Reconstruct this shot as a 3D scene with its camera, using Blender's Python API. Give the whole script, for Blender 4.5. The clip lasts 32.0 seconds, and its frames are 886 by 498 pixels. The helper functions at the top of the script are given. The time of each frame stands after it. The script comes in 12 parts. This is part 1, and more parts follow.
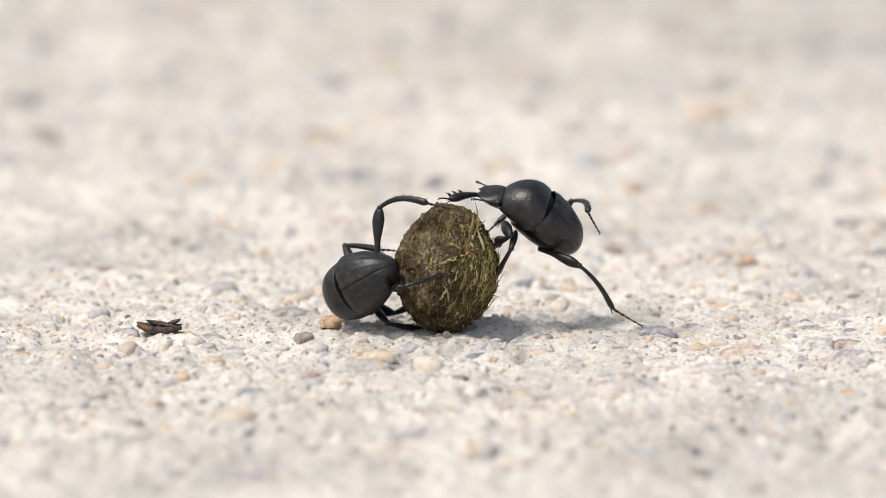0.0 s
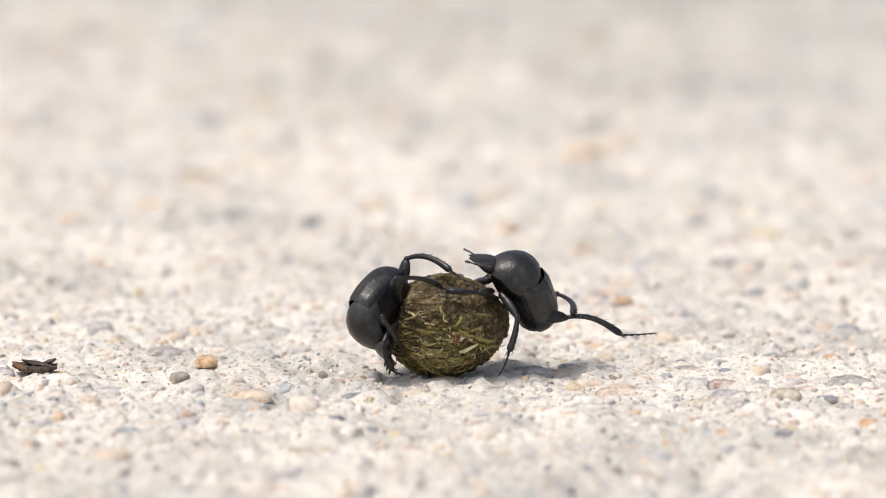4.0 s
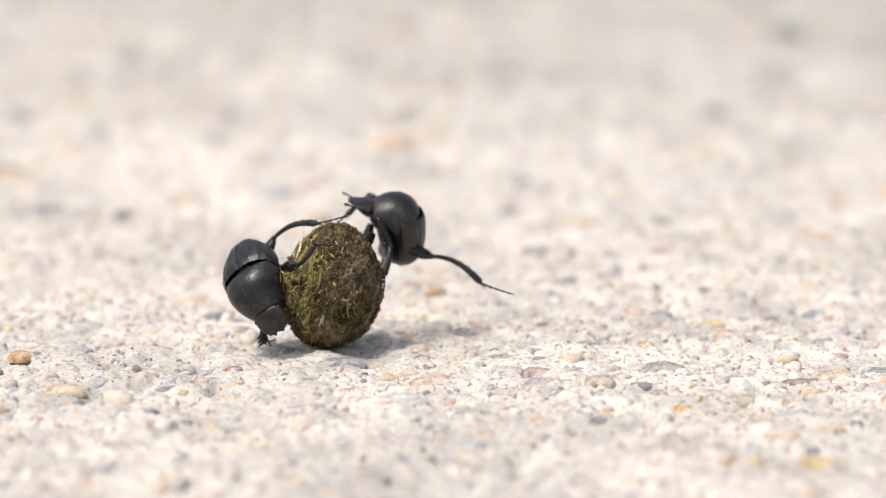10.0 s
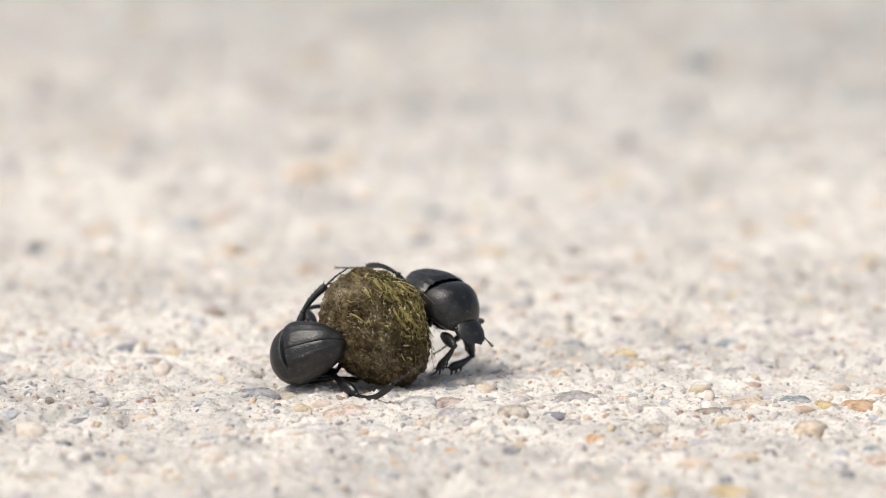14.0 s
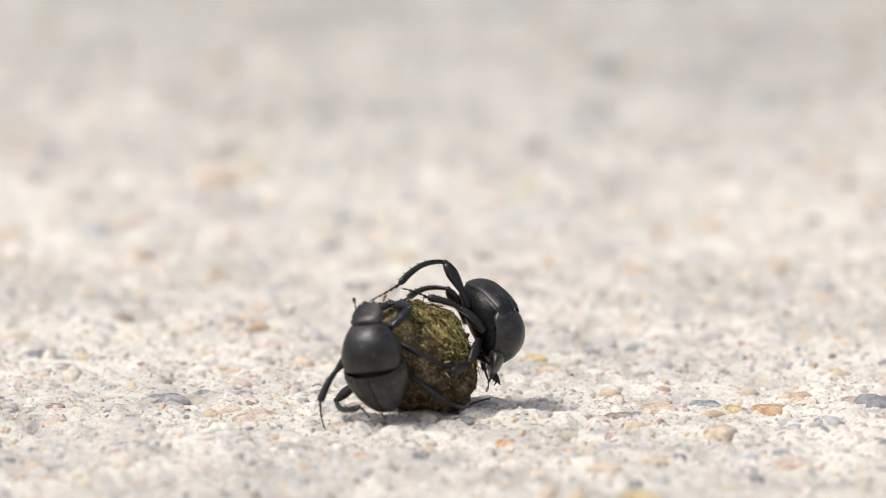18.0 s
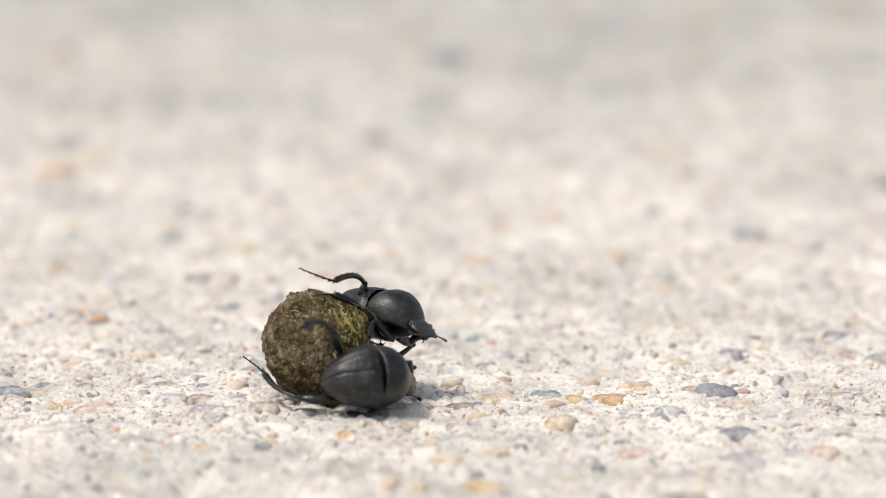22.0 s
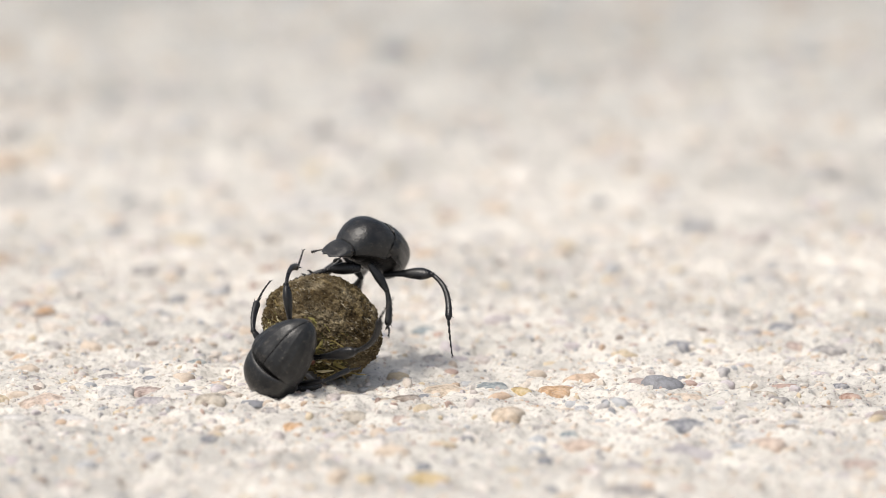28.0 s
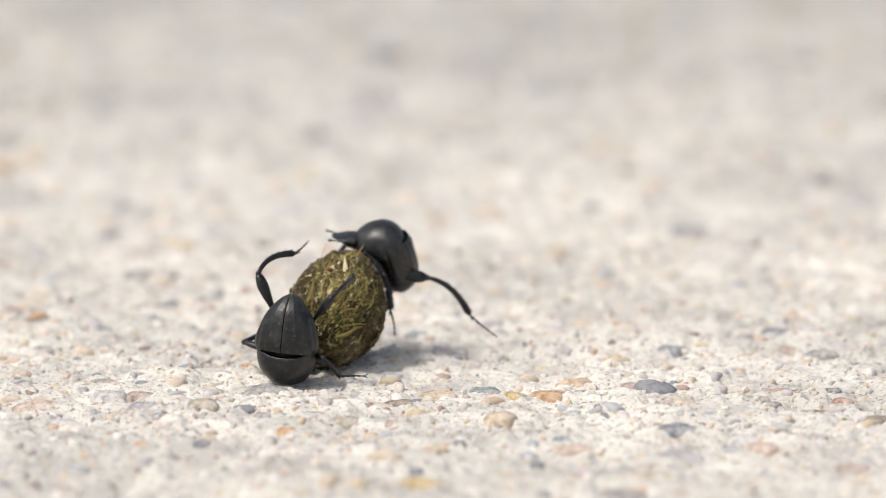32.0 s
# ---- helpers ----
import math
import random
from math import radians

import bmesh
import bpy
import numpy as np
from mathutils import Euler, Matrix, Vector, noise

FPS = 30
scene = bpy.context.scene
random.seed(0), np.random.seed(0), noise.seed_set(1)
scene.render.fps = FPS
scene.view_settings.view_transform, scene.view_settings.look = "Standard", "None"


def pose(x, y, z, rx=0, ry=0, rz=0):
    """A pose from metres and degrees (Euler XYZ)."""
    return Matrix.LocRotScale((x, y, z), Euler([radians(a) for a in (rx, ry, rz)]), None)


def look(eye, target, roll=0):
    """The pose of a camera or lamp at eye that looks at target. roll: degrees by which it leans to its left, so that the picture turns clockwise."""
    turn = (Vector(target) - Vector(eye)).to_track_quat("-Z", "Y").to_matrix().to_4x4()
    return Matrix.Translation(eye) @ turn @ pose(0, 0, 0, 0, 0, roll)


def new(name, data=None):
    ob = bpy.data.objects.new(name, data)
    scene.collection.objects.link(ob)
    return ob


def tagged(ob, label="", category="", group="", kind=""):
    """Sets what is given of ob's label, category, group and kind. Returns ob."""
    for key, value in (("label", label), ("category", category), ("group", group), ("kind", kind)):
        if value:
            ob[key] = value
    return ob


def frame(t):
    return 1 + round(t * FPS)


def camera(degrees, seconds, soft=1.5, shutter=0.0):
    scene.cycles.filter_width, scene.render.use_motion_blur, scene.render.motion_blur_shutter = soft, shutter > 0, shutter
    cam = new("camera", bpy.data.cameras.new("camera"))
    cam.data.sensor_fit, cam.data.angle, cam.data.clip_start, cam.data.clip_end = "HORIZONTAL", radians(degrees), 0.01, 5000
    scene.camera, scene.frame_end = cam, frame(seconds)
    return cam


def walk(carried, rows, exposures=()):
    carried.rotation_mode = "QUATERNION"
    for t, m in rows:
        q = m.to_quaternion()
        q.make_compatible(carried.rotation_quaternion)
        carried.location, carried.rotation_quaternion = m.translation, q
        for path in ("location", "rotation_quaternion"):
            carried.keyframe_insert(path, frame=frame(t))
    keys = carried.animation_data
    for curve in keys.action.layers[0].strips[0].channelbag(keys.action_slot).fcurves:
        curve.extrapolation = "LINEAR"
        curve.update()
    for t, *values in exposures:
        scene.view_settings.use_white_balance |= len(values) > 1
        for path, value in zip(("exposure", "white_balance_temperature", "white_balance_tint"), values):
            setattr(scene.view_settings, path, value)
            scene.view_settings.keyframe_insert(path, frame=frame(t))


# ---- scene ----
MM = 0.001


# ---- camera ----
EXPOSURES = ((0.0, -0.09, 6550, 10), (3.0, -0.02, 6590, 11), (6.0, 0.02, 6620, 11.5), (9.0, 0.05, 6670, 12.5), (11.0, -0.02, 6630, 12), (13.0, -0.09, 6560, 10), (20.0, -0.09, 6540, 10), (24.0, -0.05, 6560, 10), (32.0, -0.10, 6545, 9.5))
cam = camera(9.0, 32.0, soft=0.8, shutter=0.5)
EYE = (0.0000, -0.4580, 0.0930)
walk(cam, [(t, pose(*EYE, rx, ry, rz)) for t, rx, ry, rz in (
    (0, 79.135, -0.163, 4.621), (0.5, 79.143, -0.195, 4.527), (1, 79.160, -0.236, 4.426), (1.5, 79.190, -0.278, 4.304),
    (2, 79.237, -0.313, 4.153), (2.5, 79.305, -0.350, 3.979), (3, 79.379, -0.400, 3.798), (3.5, 79.462, -0.454, 3.602),
    (5.5, 79.743, -0.244, 2.733), (6, 79.765, -0.194, 2.529), (6.5, 79.763, -0.142, 2.324), (7, 79.738, -0.094, 2.122),
    (7.5, 79.687, -0.056, 1.937), (8, 79.631, -0.039, 1.779), (8.5, 79.578, -0.036, 1.645), (9, 79.530, -0.041, 1.541),
    (9.5, 79.490, -0.043, 1.453), (10, 79.463, -0.046, 1.374), (10.5, 79.456, -0.060, 1.291), (11, 79.472, -0.081, 1.203),
    (11.5, 79.506, -0.093, 1.099), (12, 79.557, -0.093, 0.985), (12.5, 79.620, -0.088, 0.861), (13, 79.681, -0.066, 0.724),
    (13.5, 79.733, -0.025, 0.589), (14, 79.772, 0.013, 0.459), (14.5, 79.790, 0.020, 0.368), (16.5, 79.800, 0.002, 0.008),
    (17, 79.804, -0.025, -0.124), (17.5, 79.813, -0.042, -0.280), (18, 79.823, -0.063, -0.463), (18.5, 79.833, -0.087, -0.680),
    (19, 79.841, -0.102, -0.936), (19.5, 79.840, -0.110, -1.208), (20, 79.829, -0.117, -1.467), (20.5, 79.807, -0.121, -1.686),
    (21, 79.783, -0.118, -1.870), (21.5, 79.759, -0.122, -2.004), (22, 79.734, -0.131, -2.099), (22.5, 79.716, -0.138, -2.171),
    (23, 79.702, -0.139, -2.233), (23.5, 79.695, -0.141, -2.289), (24, 79.692, -0.147, -2.349), (24.5, 79.687, -0.156, -2.405),
    (25, 79.686, -0.170, -2.460), (25.5, 79.682, -0.191, -2.504), (27.5, 79.660, -0.181, -2.628), (28, 79.656, -0.189, -2.641),
    (28.5, 79.656, -0.190, -2.653), (29, 79.659, -0.189, -2.664), (29.5, 79.663, -0.187, -2.673), (30, 79.670, -0.182, -2.683),
    (30.5, 79.677, -0.177, -2.695), (31, 79.685, -0.178, -2.702), (31.5, 79.692, -0.181, -2.711), (32, 79.703, -0.180, -2.722))], EXPOSURES)
cam.data.dof.use_dof = True
cam.data.dof.focus_distance = 0.4560
cam.data.dof.aperture_fstop = 24.0
cam.data.dof.aperture_blades = 9


# ---- light ----
SUN_WAY = Vector((0.42, 0.26, -0.90)).normalized()   # the way the sunlight goes
world = bpy.data.worlds.new("hazy_sky")
scene.world = world
world.use_nodes = True
sky = world.node_tree.nodes.new("ShaderNodeTexSky")
sky.sky_type = "NISHITA"
sky.sun_disc = False
sky.sun_elevation = math.asin(-SUN_WAY.z)
sky.sun_rotation = math.atan2(-SUN_WAY.x, -SUN_WAY.y)
sky.dust_density = 4.0
sky.air_density = 1.0
haze = world.node_tree.nodes.new("ShaderNodeHueSaturation")
haze.inputs["Saturation"].default_value = 0.55
world.node_tree.links.new(sky.outputs[0], haze.inputs["Color"])
world.node_tree.links.new(haze.outputs[0], world.node_tree.nodes["Background"].inputs[0])
world.node_tree.nodes["Background"].inputs[1].default_value = 0.15
sun = new("sun", bpy.data.lights.new("sun", "SUN"))
sun.data.energy = 2.55
sun.data.angle = radians(11.0)
sun.data.color = (1.0, 0.95, 0.88)
sun.matrix_world = look((0, 0, 1), Vector((0, 0, 1)) + SUN_WAY)


# ---- materials ----
def material(name, rough=0.6, metal=0.0, spec=0.5):
    m = bpy.data.materials.new(name)
    m.use_nodes = True
    b = m.node_tree.nodes["Principled BSDF"]
    b.inputs["Roughness"].default_value = rough
    b.inputs["Metallic"].default_value = metal
    b.inputs["Specular IOR Level"].default_value = spec
    return m, m.node_tree, b


def node(tree, kind, **inputs):
    n = tree.nodes.new(kind)
    for key, value in inputs.items():
        n.inputs[key.replace("_", " ")].default_value = value
    return n


def ramp(tree, source, stops, interpolation="LINEAR"):
    n = tree.nodes.new("ShaderNodeValToRGB")
    n.color_ramp.interpolation = interpolation
    e = n.color_ramp.elements
    while len(e) < len(stops):
        e.new(0.5)
    for k, (at, colour) in zip(e, stops):
        k.position, k.color = at, (*colour, 1)
    tree.links.new(source, n.inputs[0])
    return n


def mix(tree, kind, factor, a, b):
    n = tree.nodes.new("ShaderNodeMix")
    n.data_type, n.blend_type = "RGBA", kind
    for value, slot in ((factor, 0), (a, 6), (b, 7)):
        if isinstance(value, (int, float)):
            n.inputs[slot].default_value = value
        elif isinstance(value, tuple):
            n.inputs[slot].default_value = (*value, 1)
        else:
            tree.links.new(value, n.inputs[slot])
    return n.outputs[2]


def grain(tree, scale, detail=4.0, rough=0.6, space="Object"):
    co = tree.nodes.new("ShaderNodeTexCoord")
    n = node(tree, "ShaderNodeTexNoise", Scale=scale, Detail=detail, Roughness=rough)
    tree.links.new(co.outputs[space], n.inputs["Vector"])
    return n.outputs["Fac"]


def bump(tree, b, height, strength, distance):
    n = node(tree, "ShaderNodeBump", Strength=strength, Distance=distance)
    tree.links.new(height, n.inputs["Height"])
    tree.links.new(n.outputs[0], b.inputs["Normal"])


def greyed(tr, c):
    """Makes the colour greyer and darker over a broad round patch far back."""
    co = tr.nodes.new("ShaderNodeTexCoord")
    at = node(tr, "ShaderNodeMapping", Location=(-0.26, -1.30, 0), Scale=(4.4, 4.2, 10))
    tr.links.new(co.outputs["Object"], at.inputs["Vector"])
    ball = tr.nodes.new("ShaderNodeTexGradient")
    ball.gradient_type = "SPHERICAL"
    tr.links.new(at.outputs[0], ball.inputs["Vector"])
    edge = ramp(tr, ball.outputs["Fac"], ((0.0, (1, 1, 1)), (0.45, (0.80, 0.82, 0.83)), (1.0, (0.74, 0.76, 0.78)))).outputs[0]
    return mix(tr, "MULTIPLY", 1.0, c, edge)


def concrete():
    m, tr, b = material("weathered_concrete", 0.95, 0, 0.2)
    fine = grain(tr, 2600, 6, 0.7)
    wide = grain(tr, 160, 4, 0.6)
    broad = grain(tr, 38, 3, 0.6)
    c = ramp(tr, wide, ((0.30, (0.52, 0.49, 0.451)), (0.50, (0.68, 0.645, 0.587)), (0.75, (0.77, 0.73, 0.662)))).outputs[0]
    c = mix(tr, "MULTIPLY", 1.0, c, ramp(tr, fine, ((0.32, (0.42, 0.40, 0.38)), (0.46, (0.95, 0.95, 0.95)), (0.7, (1.08, 1.08, 1.08)))).outputs[0])
    c = mix(tr, "MULTIPLY", 1.0, c, ramp(tr, broad, ((0.36, (0.76, 0.77, 0.78)), (0.58, (1, 1, 1)))).outputs[0])
    tr.links.new(greyed(tr, c), b.inputs["Base Color"])
    bump(tr, b, fine, 0.6, 0.00012)
    return m


STONES = ((0.0, (0.643, 0.575, 0.509)), (0.18, (0.458, 0.441, 0.437)), (0.30, (0.592, 0.500, 0.412)), (0.42, (0.703, 0.659, 0.613)), (0.56, (0.445, 0.451, 0.465)), (0.63, (0.509, 0.462, 0.439)),
          (0.70, (0.568, 0.433, 0.326)), (0.75, (0.544, 0.496, 0.502)), (0.82, (0.577, 0.485, 0.356)), (0.87, (0.661, 0.611, 0.572)), (0.925, (0.261, 0.266, 0.285)), (0.955, (0.449, 0.337, 0.291)), (0.98, (0.292, 0.242, 0.211)))


def stone_random():
    m, tr, b = material("mixed_pebble", 0.75, 0, 0.3)
    info = tr.nodes.new("ShaderNodeObjectInfo")
    c = ramp(tr, info.outputs["Random"], STONES, "CONSTANT").outputs[0]
    v = grain(tr, 5.0, 5, 0.7)
    c = mix(tr, "MULTIPLY", 1.0, c, ramp(tr, v, ((0.32, (0.62, 0.61, 0.60)), (0.6, (1.10, 1.09, 1.08)))).outputs[0])
    tr.links.new(c, b.inputs["Base Color"])
    bump(tr, b, v, 0.3, 0.00008)
    return m


def stone_islands():
    m, tr, b = material("fine_gravel", 0.85, 0, 0.25)
    info = tr.nodes.new("ShaderNodeNewGeometry")
    c = ramp(tr, info.outputs["Random Per Island"], STONES, "CONSTANT").outputs[0]
    v = grain(tr, 1900, 4, 0.65)
    c = mix(tr, "MULTIPLY", 1.0, c, ramp(tr, v, ((0.3, (0.75, 0.74, 0.73)), (0.6, (1.05, 1.05, 1.04)))).outputs[0])
    tr.links.new(greyed(tr, c), b.inputs["Base Color"])
    bump(tr, b, v, 0.3, 0.00006)
    return m


def stone_of(name, colour, veins=0.6, film_of=0.0, scale=380.0):
    m, tr, b = material(name, 0.7, 0, 0.35)
    v = grain(tr, scale * 4, 5, 0.7)
    w = grain(tr, scale, 4, 0.6)
    lo = tuple(x * (1 - 0.45 * veins) for x in colour)
    hi = tuple(min(0.9, x * (1 + 0.30 * veins)) for x in colour)
    c = ramp(tr, w, ((0.35, lo), (0.5, colour), (0.68, hi))).outputs[0]
    c = mix(tr, "MULTIPLY", 1.0, c, ramp(tr, v, ((0.3, (0.7, 0.7, 0.7)), (0.6, (1.05, 1.05, 1.05)))).outputs[0])
    film = ramp(tr, grain(tr, scale * 1.9, 6, 0.75), ((0.40, (0.08 * film_of,) * 3), (0.62, (0.54 * film_of,) * 3))).outputs[0]
    c = mix(tr, "MIX", film, c, (0.60, 0.56, 0.50))
    tr.links.new(c, b.inputs["Base Color"])
    bump(tr, b, v, 0.8, 0.00024)
    return m


def chitin(name, base, rough, dust, spec):
    m, tr, b = material(name, rough, 0, spec)
    fine = grain(tr, 5200, 4, 0.6)
    dusty = grain(tr, 2600, 5, 0.75)
    wide = grain(tr, 620, 5, 0.65)
    film = mix(tr, "MIX", ramp(tr, wide, ((0.44, (0, 0, 0)), (0.68, (dust * 0.30,) * 3))).outputs[0], base, (0.17, 0.165, 0.155))
    c = mix(tr, "MIX", ramp(tr, dusty, ((0.58, (0, 0, 0)), (0.74, (dust,) * 3))).outputs[0], film, (0.20, 0.17, 0.13))
    tr.links.new(c, b.inputs["Base Color"])
    r = ramp(tr, wide, ((0.35, (rough - 0.06,) * 3), (0.7, (rough + 0.14,) * 3)))
    tr.links.new(r.outputs[0], b.inputs["Roughness"])
    relief = mix(tr, "MIX", 0.45, fine, grain(tr, 1300, 4, 0.6))
    bump(tr, b, relief, 0.55, 0.00010)
    return m


def dung():
    m, tr, b = material("fibrous_dung", 0.95, 0, 0.15)
    fine = grain(tr, 3000, 6, 0.75)
    wide = grain(tr, 650, 6, 0.7)
    broad = grain(tr, 160, 3, 0.5)
    c = ramp(tr, wide, ((0.30, (0.036, 0.027, 0.015)), (0.44, (0.105, 0.080, 0.046)), (0.56, (0.215, 0.178, 0.118)), (0.74, (0.41, 0.36, 0.265)))).outputs[0]
    c = mix(tr, "MULTIPLY", 1.0, c, ramp(tr, fine, ((0.3, (0.45, 0.44, 0.42)), (0.55, (1, 1, 1)), (0.75, (1.25, 1.22, 1.1)))).outputs[0])
    c = mix(tr, "MULTIPLY", 1.0, c, ramp(tr, broad, ((0.35, (0.80, 0.77, 0.62)), (0.6, (1, 1, 1)))).outputs[0])
    where = tr.nodes.new("ShaderNodeTexCoord")
    long = node(tr, "ShaderNodeMapping", Scale=(2600, 2600, 420), Rotation=(0.2, 0.35, 0))
    tr.links.new(where.outputs["Object"], long.inputs["Vector"])
    streak = node(tr, "ShaderNodeTexNoise", Scale=1.0, Detail=4, Roughness=0.6, Distortion=0.8)
    tr.links.new(long.outputs[0], streak.inputs["Vector"])
    c = mix(tr, "MULTIPLY", 1.0, c, ramp(tr, streak.outputs["Fac"], ((0.34, (0.50, 0.47, 0.42)), (0.52, (1, 1, 1)), (0.68, (1.5, 1.46, 1.3)))).outputs[0])
    patch = grain(tr, 260, 4, 0.6)
    c = mix(tr, "MULTIPLY", 1.0, c, ramp(tr, patch, ((0.34, (0.66, 0.60, 0.52)), (0.48, (1, 0.96, 0.90)), (0.66, (1.15, 1.15, 1.12)))).outputs[0])
    # straw end browner and darker: shade between the straws is put into its colour
    co = tr.nodes.new("ShaderNodeTexCoord")
    split = tr.nodes.new("ShaderNodeSeparateXYZ")
    tr.links.new(co.outputs["Object"], split.inputs[0])
    along = node(tr, "ShaderNodeMapRange")
    for slot, value in ((1, 0.0016), (2, 0.0032), (3, 0.0), (4, 0.75)):
        along.inputs[slot].default_value = value
    tr.links.new(split.outputs[0], along.inputs[0])
    c = mix(tr, "MIX", along.outputs[0], c, (0.045, 0.036, 0.014))
    tr.links.new(c, b.inputs["Base Color"])
    bump(tr, b, mix(tr, "MIX", 0.5, fine, streak.outputs["Fac"]), 1.0, 0.0004)
    return m


def straw(name, stops):
    m, tr, b = material(name, 0.75, 0, 0.25)
    info = tr.nodes.new("ShaderNodeNewGeometry")
    c = ramp(tr, info.outputs["Random Per Island"], stops).outputs[0]
    v = grain(tr, 3000, 3)
    c = mix(tr, "MULTIPLY", 1.0, c, ramp(tr, v, ((0.3, (0.7, 0.68, 0.62)), (0.6, (1, 1, 1)))).outputs[0])
    tr.links.new(c, b.inputs["Base Color"])
    return m


CONCRETE = concrete()
PEBBLE = stone_random()
GRAVEL = stone_islands()
SHELL = chitin("matt_black_chitin", (0.0058, 0.0060, 0.0066), 0.34, 0.46, 0.50)
LIMB = chitin("glossy_black_chitin", (0.007, 0.007, 0.008), 0.30, 0.14, 0.42)
BELLY = chitin("brown_black_chitin", (0.004, 0.0035, 0.0035), 0.30, 0.10, 0.16)
CLUB = stone_of("dark_antenna", (0.02, 0.017, 0.015))
EYE_BLACK, _t, _b = material("black_eye", 0.15)
_b.inputs["Base Color"].default_value = (0.01, 0.008, 0.007, 1)
DUNG = dung()
STRAW = straw("dry_green_straw", ((0.0, (0.050, 0.040, 0.014)), (0.25, (0.105, 0.095, 0.028)), (0.5, (0.19, 0.135, 0.052)), (0.75, (0.29, 0.26, 0.085)), (0.90, (0.42, 0.35, 0.17)), (1.0, (0.66, 0.59, 0.38))))
FIBRE = straw("brown_fibre", ((0.0, (0.035, 0.026, 0.015)), (0.5, (0.12, 0.093, 0.054)), (0.85, (0.22, 0.183, 0.125)), (1.0, (0.44, 0.385, 0.28))))
BARK = stone_of("dark_bark", (0.085, 0.062, 0.052), 1.3)
INNER_BARK = stone_of("inner_bark", (0.20, 0.10, 0.045), 1.0)
SEED, _t, _b = material("red_seed_husk", 0.5)
_b.inputs["Base Color"].default_value = (0.14, 0.052, 0.026, 1)


# ---- mesh helpers ----
def part(name, bm, mat, parent=None, label="", smooth=True):
    """Links a bmesh, or ready mesh data, as one object under its thing."""
    if isinstance(bm, bmesh.types.BMesh):
        data = bpy.data.meshes.new(name)
        bm.to_mesh(data)
        bm.free()
    else:
        data = bm
    if smooth:
        data.polygons.foreach_set("use_smooth", [True] * len(data.polygons))
    if not data.materials:
        data.materials.append(mat)
    ob = new(name, data)
    ob.parent = parent
    return tagged(ob, label)


def raw(name, verts, faces):
    data = bpy.data.meshes.new(name)
    data.from_pydata(verts, [], faces)
    data.update()
    return data


def value_noise(x, y, cell, seed):
    """Smooth noise on the plane for whole arrays, -1 to 1."""
    u, v = x / cell, y / cell
    i, j = np.floor(u).astype(np.int64), np.floor(v).astype(np.int64)
    fu, fv = u - i, v - j
    fu, fv = fu * fu * (3 - 2 * fu), fv * fv * (3 - 2 * fv)

    def h(a, b):
        n = (a * 374761393 + b * 668265263 + seed * 144665) & 0xFFFFFFFF
        n = ((n ^ (n >> 13)) * 1274126177) & 0xFFFFFFFF
        return ((n ^ (n >> 16)) & 0xFFFF) / 32767.5 - 1
    return (h(i, j) * (1 - fu) + h(i + 1, j) * fu) * (1 - fv) + (h(i, j + 1) * (1 - fu) + h(i + 1, j + 1) * fu) * fv


def loft(bm, rings, closed=True):
    """Joins rings of points (lists of equal length) into a skin; closed: each ring is a loop."""
    vs = [[bm.verts.new(p) for p in r] for r in rings]
    n = len(rings[0])
    for a, b in zip(vs, vs[1:]):
        for k in range(n if closed else n - 1):
            q = (k + 1) % n
            bm.faces.new((a[k], a[q], b[q], b[k]))
    return vs


def cap(bm, ring, at, flip=False):
    c = bm.verts.new(at)
    n = len(ring)
    for k in range(n):
        a, b = ring[k], ring[(k + 1) % n]
        bm.faces.new((b, a, c) if flip else (a, b, c))


def tube(bm, points, radii, sides=8, flat=1.0):
    """A skin round a bent line, thick as told; flat: its height over its width."""
    pts = [Vector(p) for p in points]
    rings = []
    for k, p in enumerate(pts):
        way = (pts[min(k + 1, len(pts) - 1)] - pts[max(k - 1, 0)]).normalized()
        side = way.cross(Vector((0, 0, 1)))
        side = side.normalized() if side.length > 1e-6 else Vector((0, 1, 0))
        up = side.cross(way).normalized()
        rings.append([p + (side * math.cos(a) + up * math.sin(a) * flat) * radii[k] for a in (2 * math.pi * s / sides for s in range(sides))])
    vs = loft(bm, rings)
    cap(bm, vs[0], pts[0], True)
    cap(bm, vs[-1], pts[-1])


# ---- ground ----
def ground_height(x, y):
    z = 0.00034 * value_noise(x, y, 0.0090, 1) + 0.00036 * value_noise(x, y, 0.0034, 2) + 0.00026 * value_noise(x, y, 0.0015, 3)
    z = z + 0.00022 * value_noise(x, y, 0.00075, 4) + 0.00010 * value_noise(x, y, 0.00045, 5)
    # a gritty, worn hollow where the fines have gone
    worn = np.exp(-((x + 0.0385) / 0.0075) ** 2 - ((y + 0.0195) / 0.0080) ** 2)
    holes = value_noise(x, y, 0.0008, 9) * (0.5 + value_noise(x, y, 0.009, 11)) + 0.55 * worn * (value_noise(x, y, 0.0007, 13) + 0.3)
    z = z - 0.0013 * np.clip(holes - 0.36, 0, 0.5)
    pits = value_noise(x, y, 0.0019, 7)
    return z - 0.00045 * np.clip(pits - 0.50, 0, 1) * 2


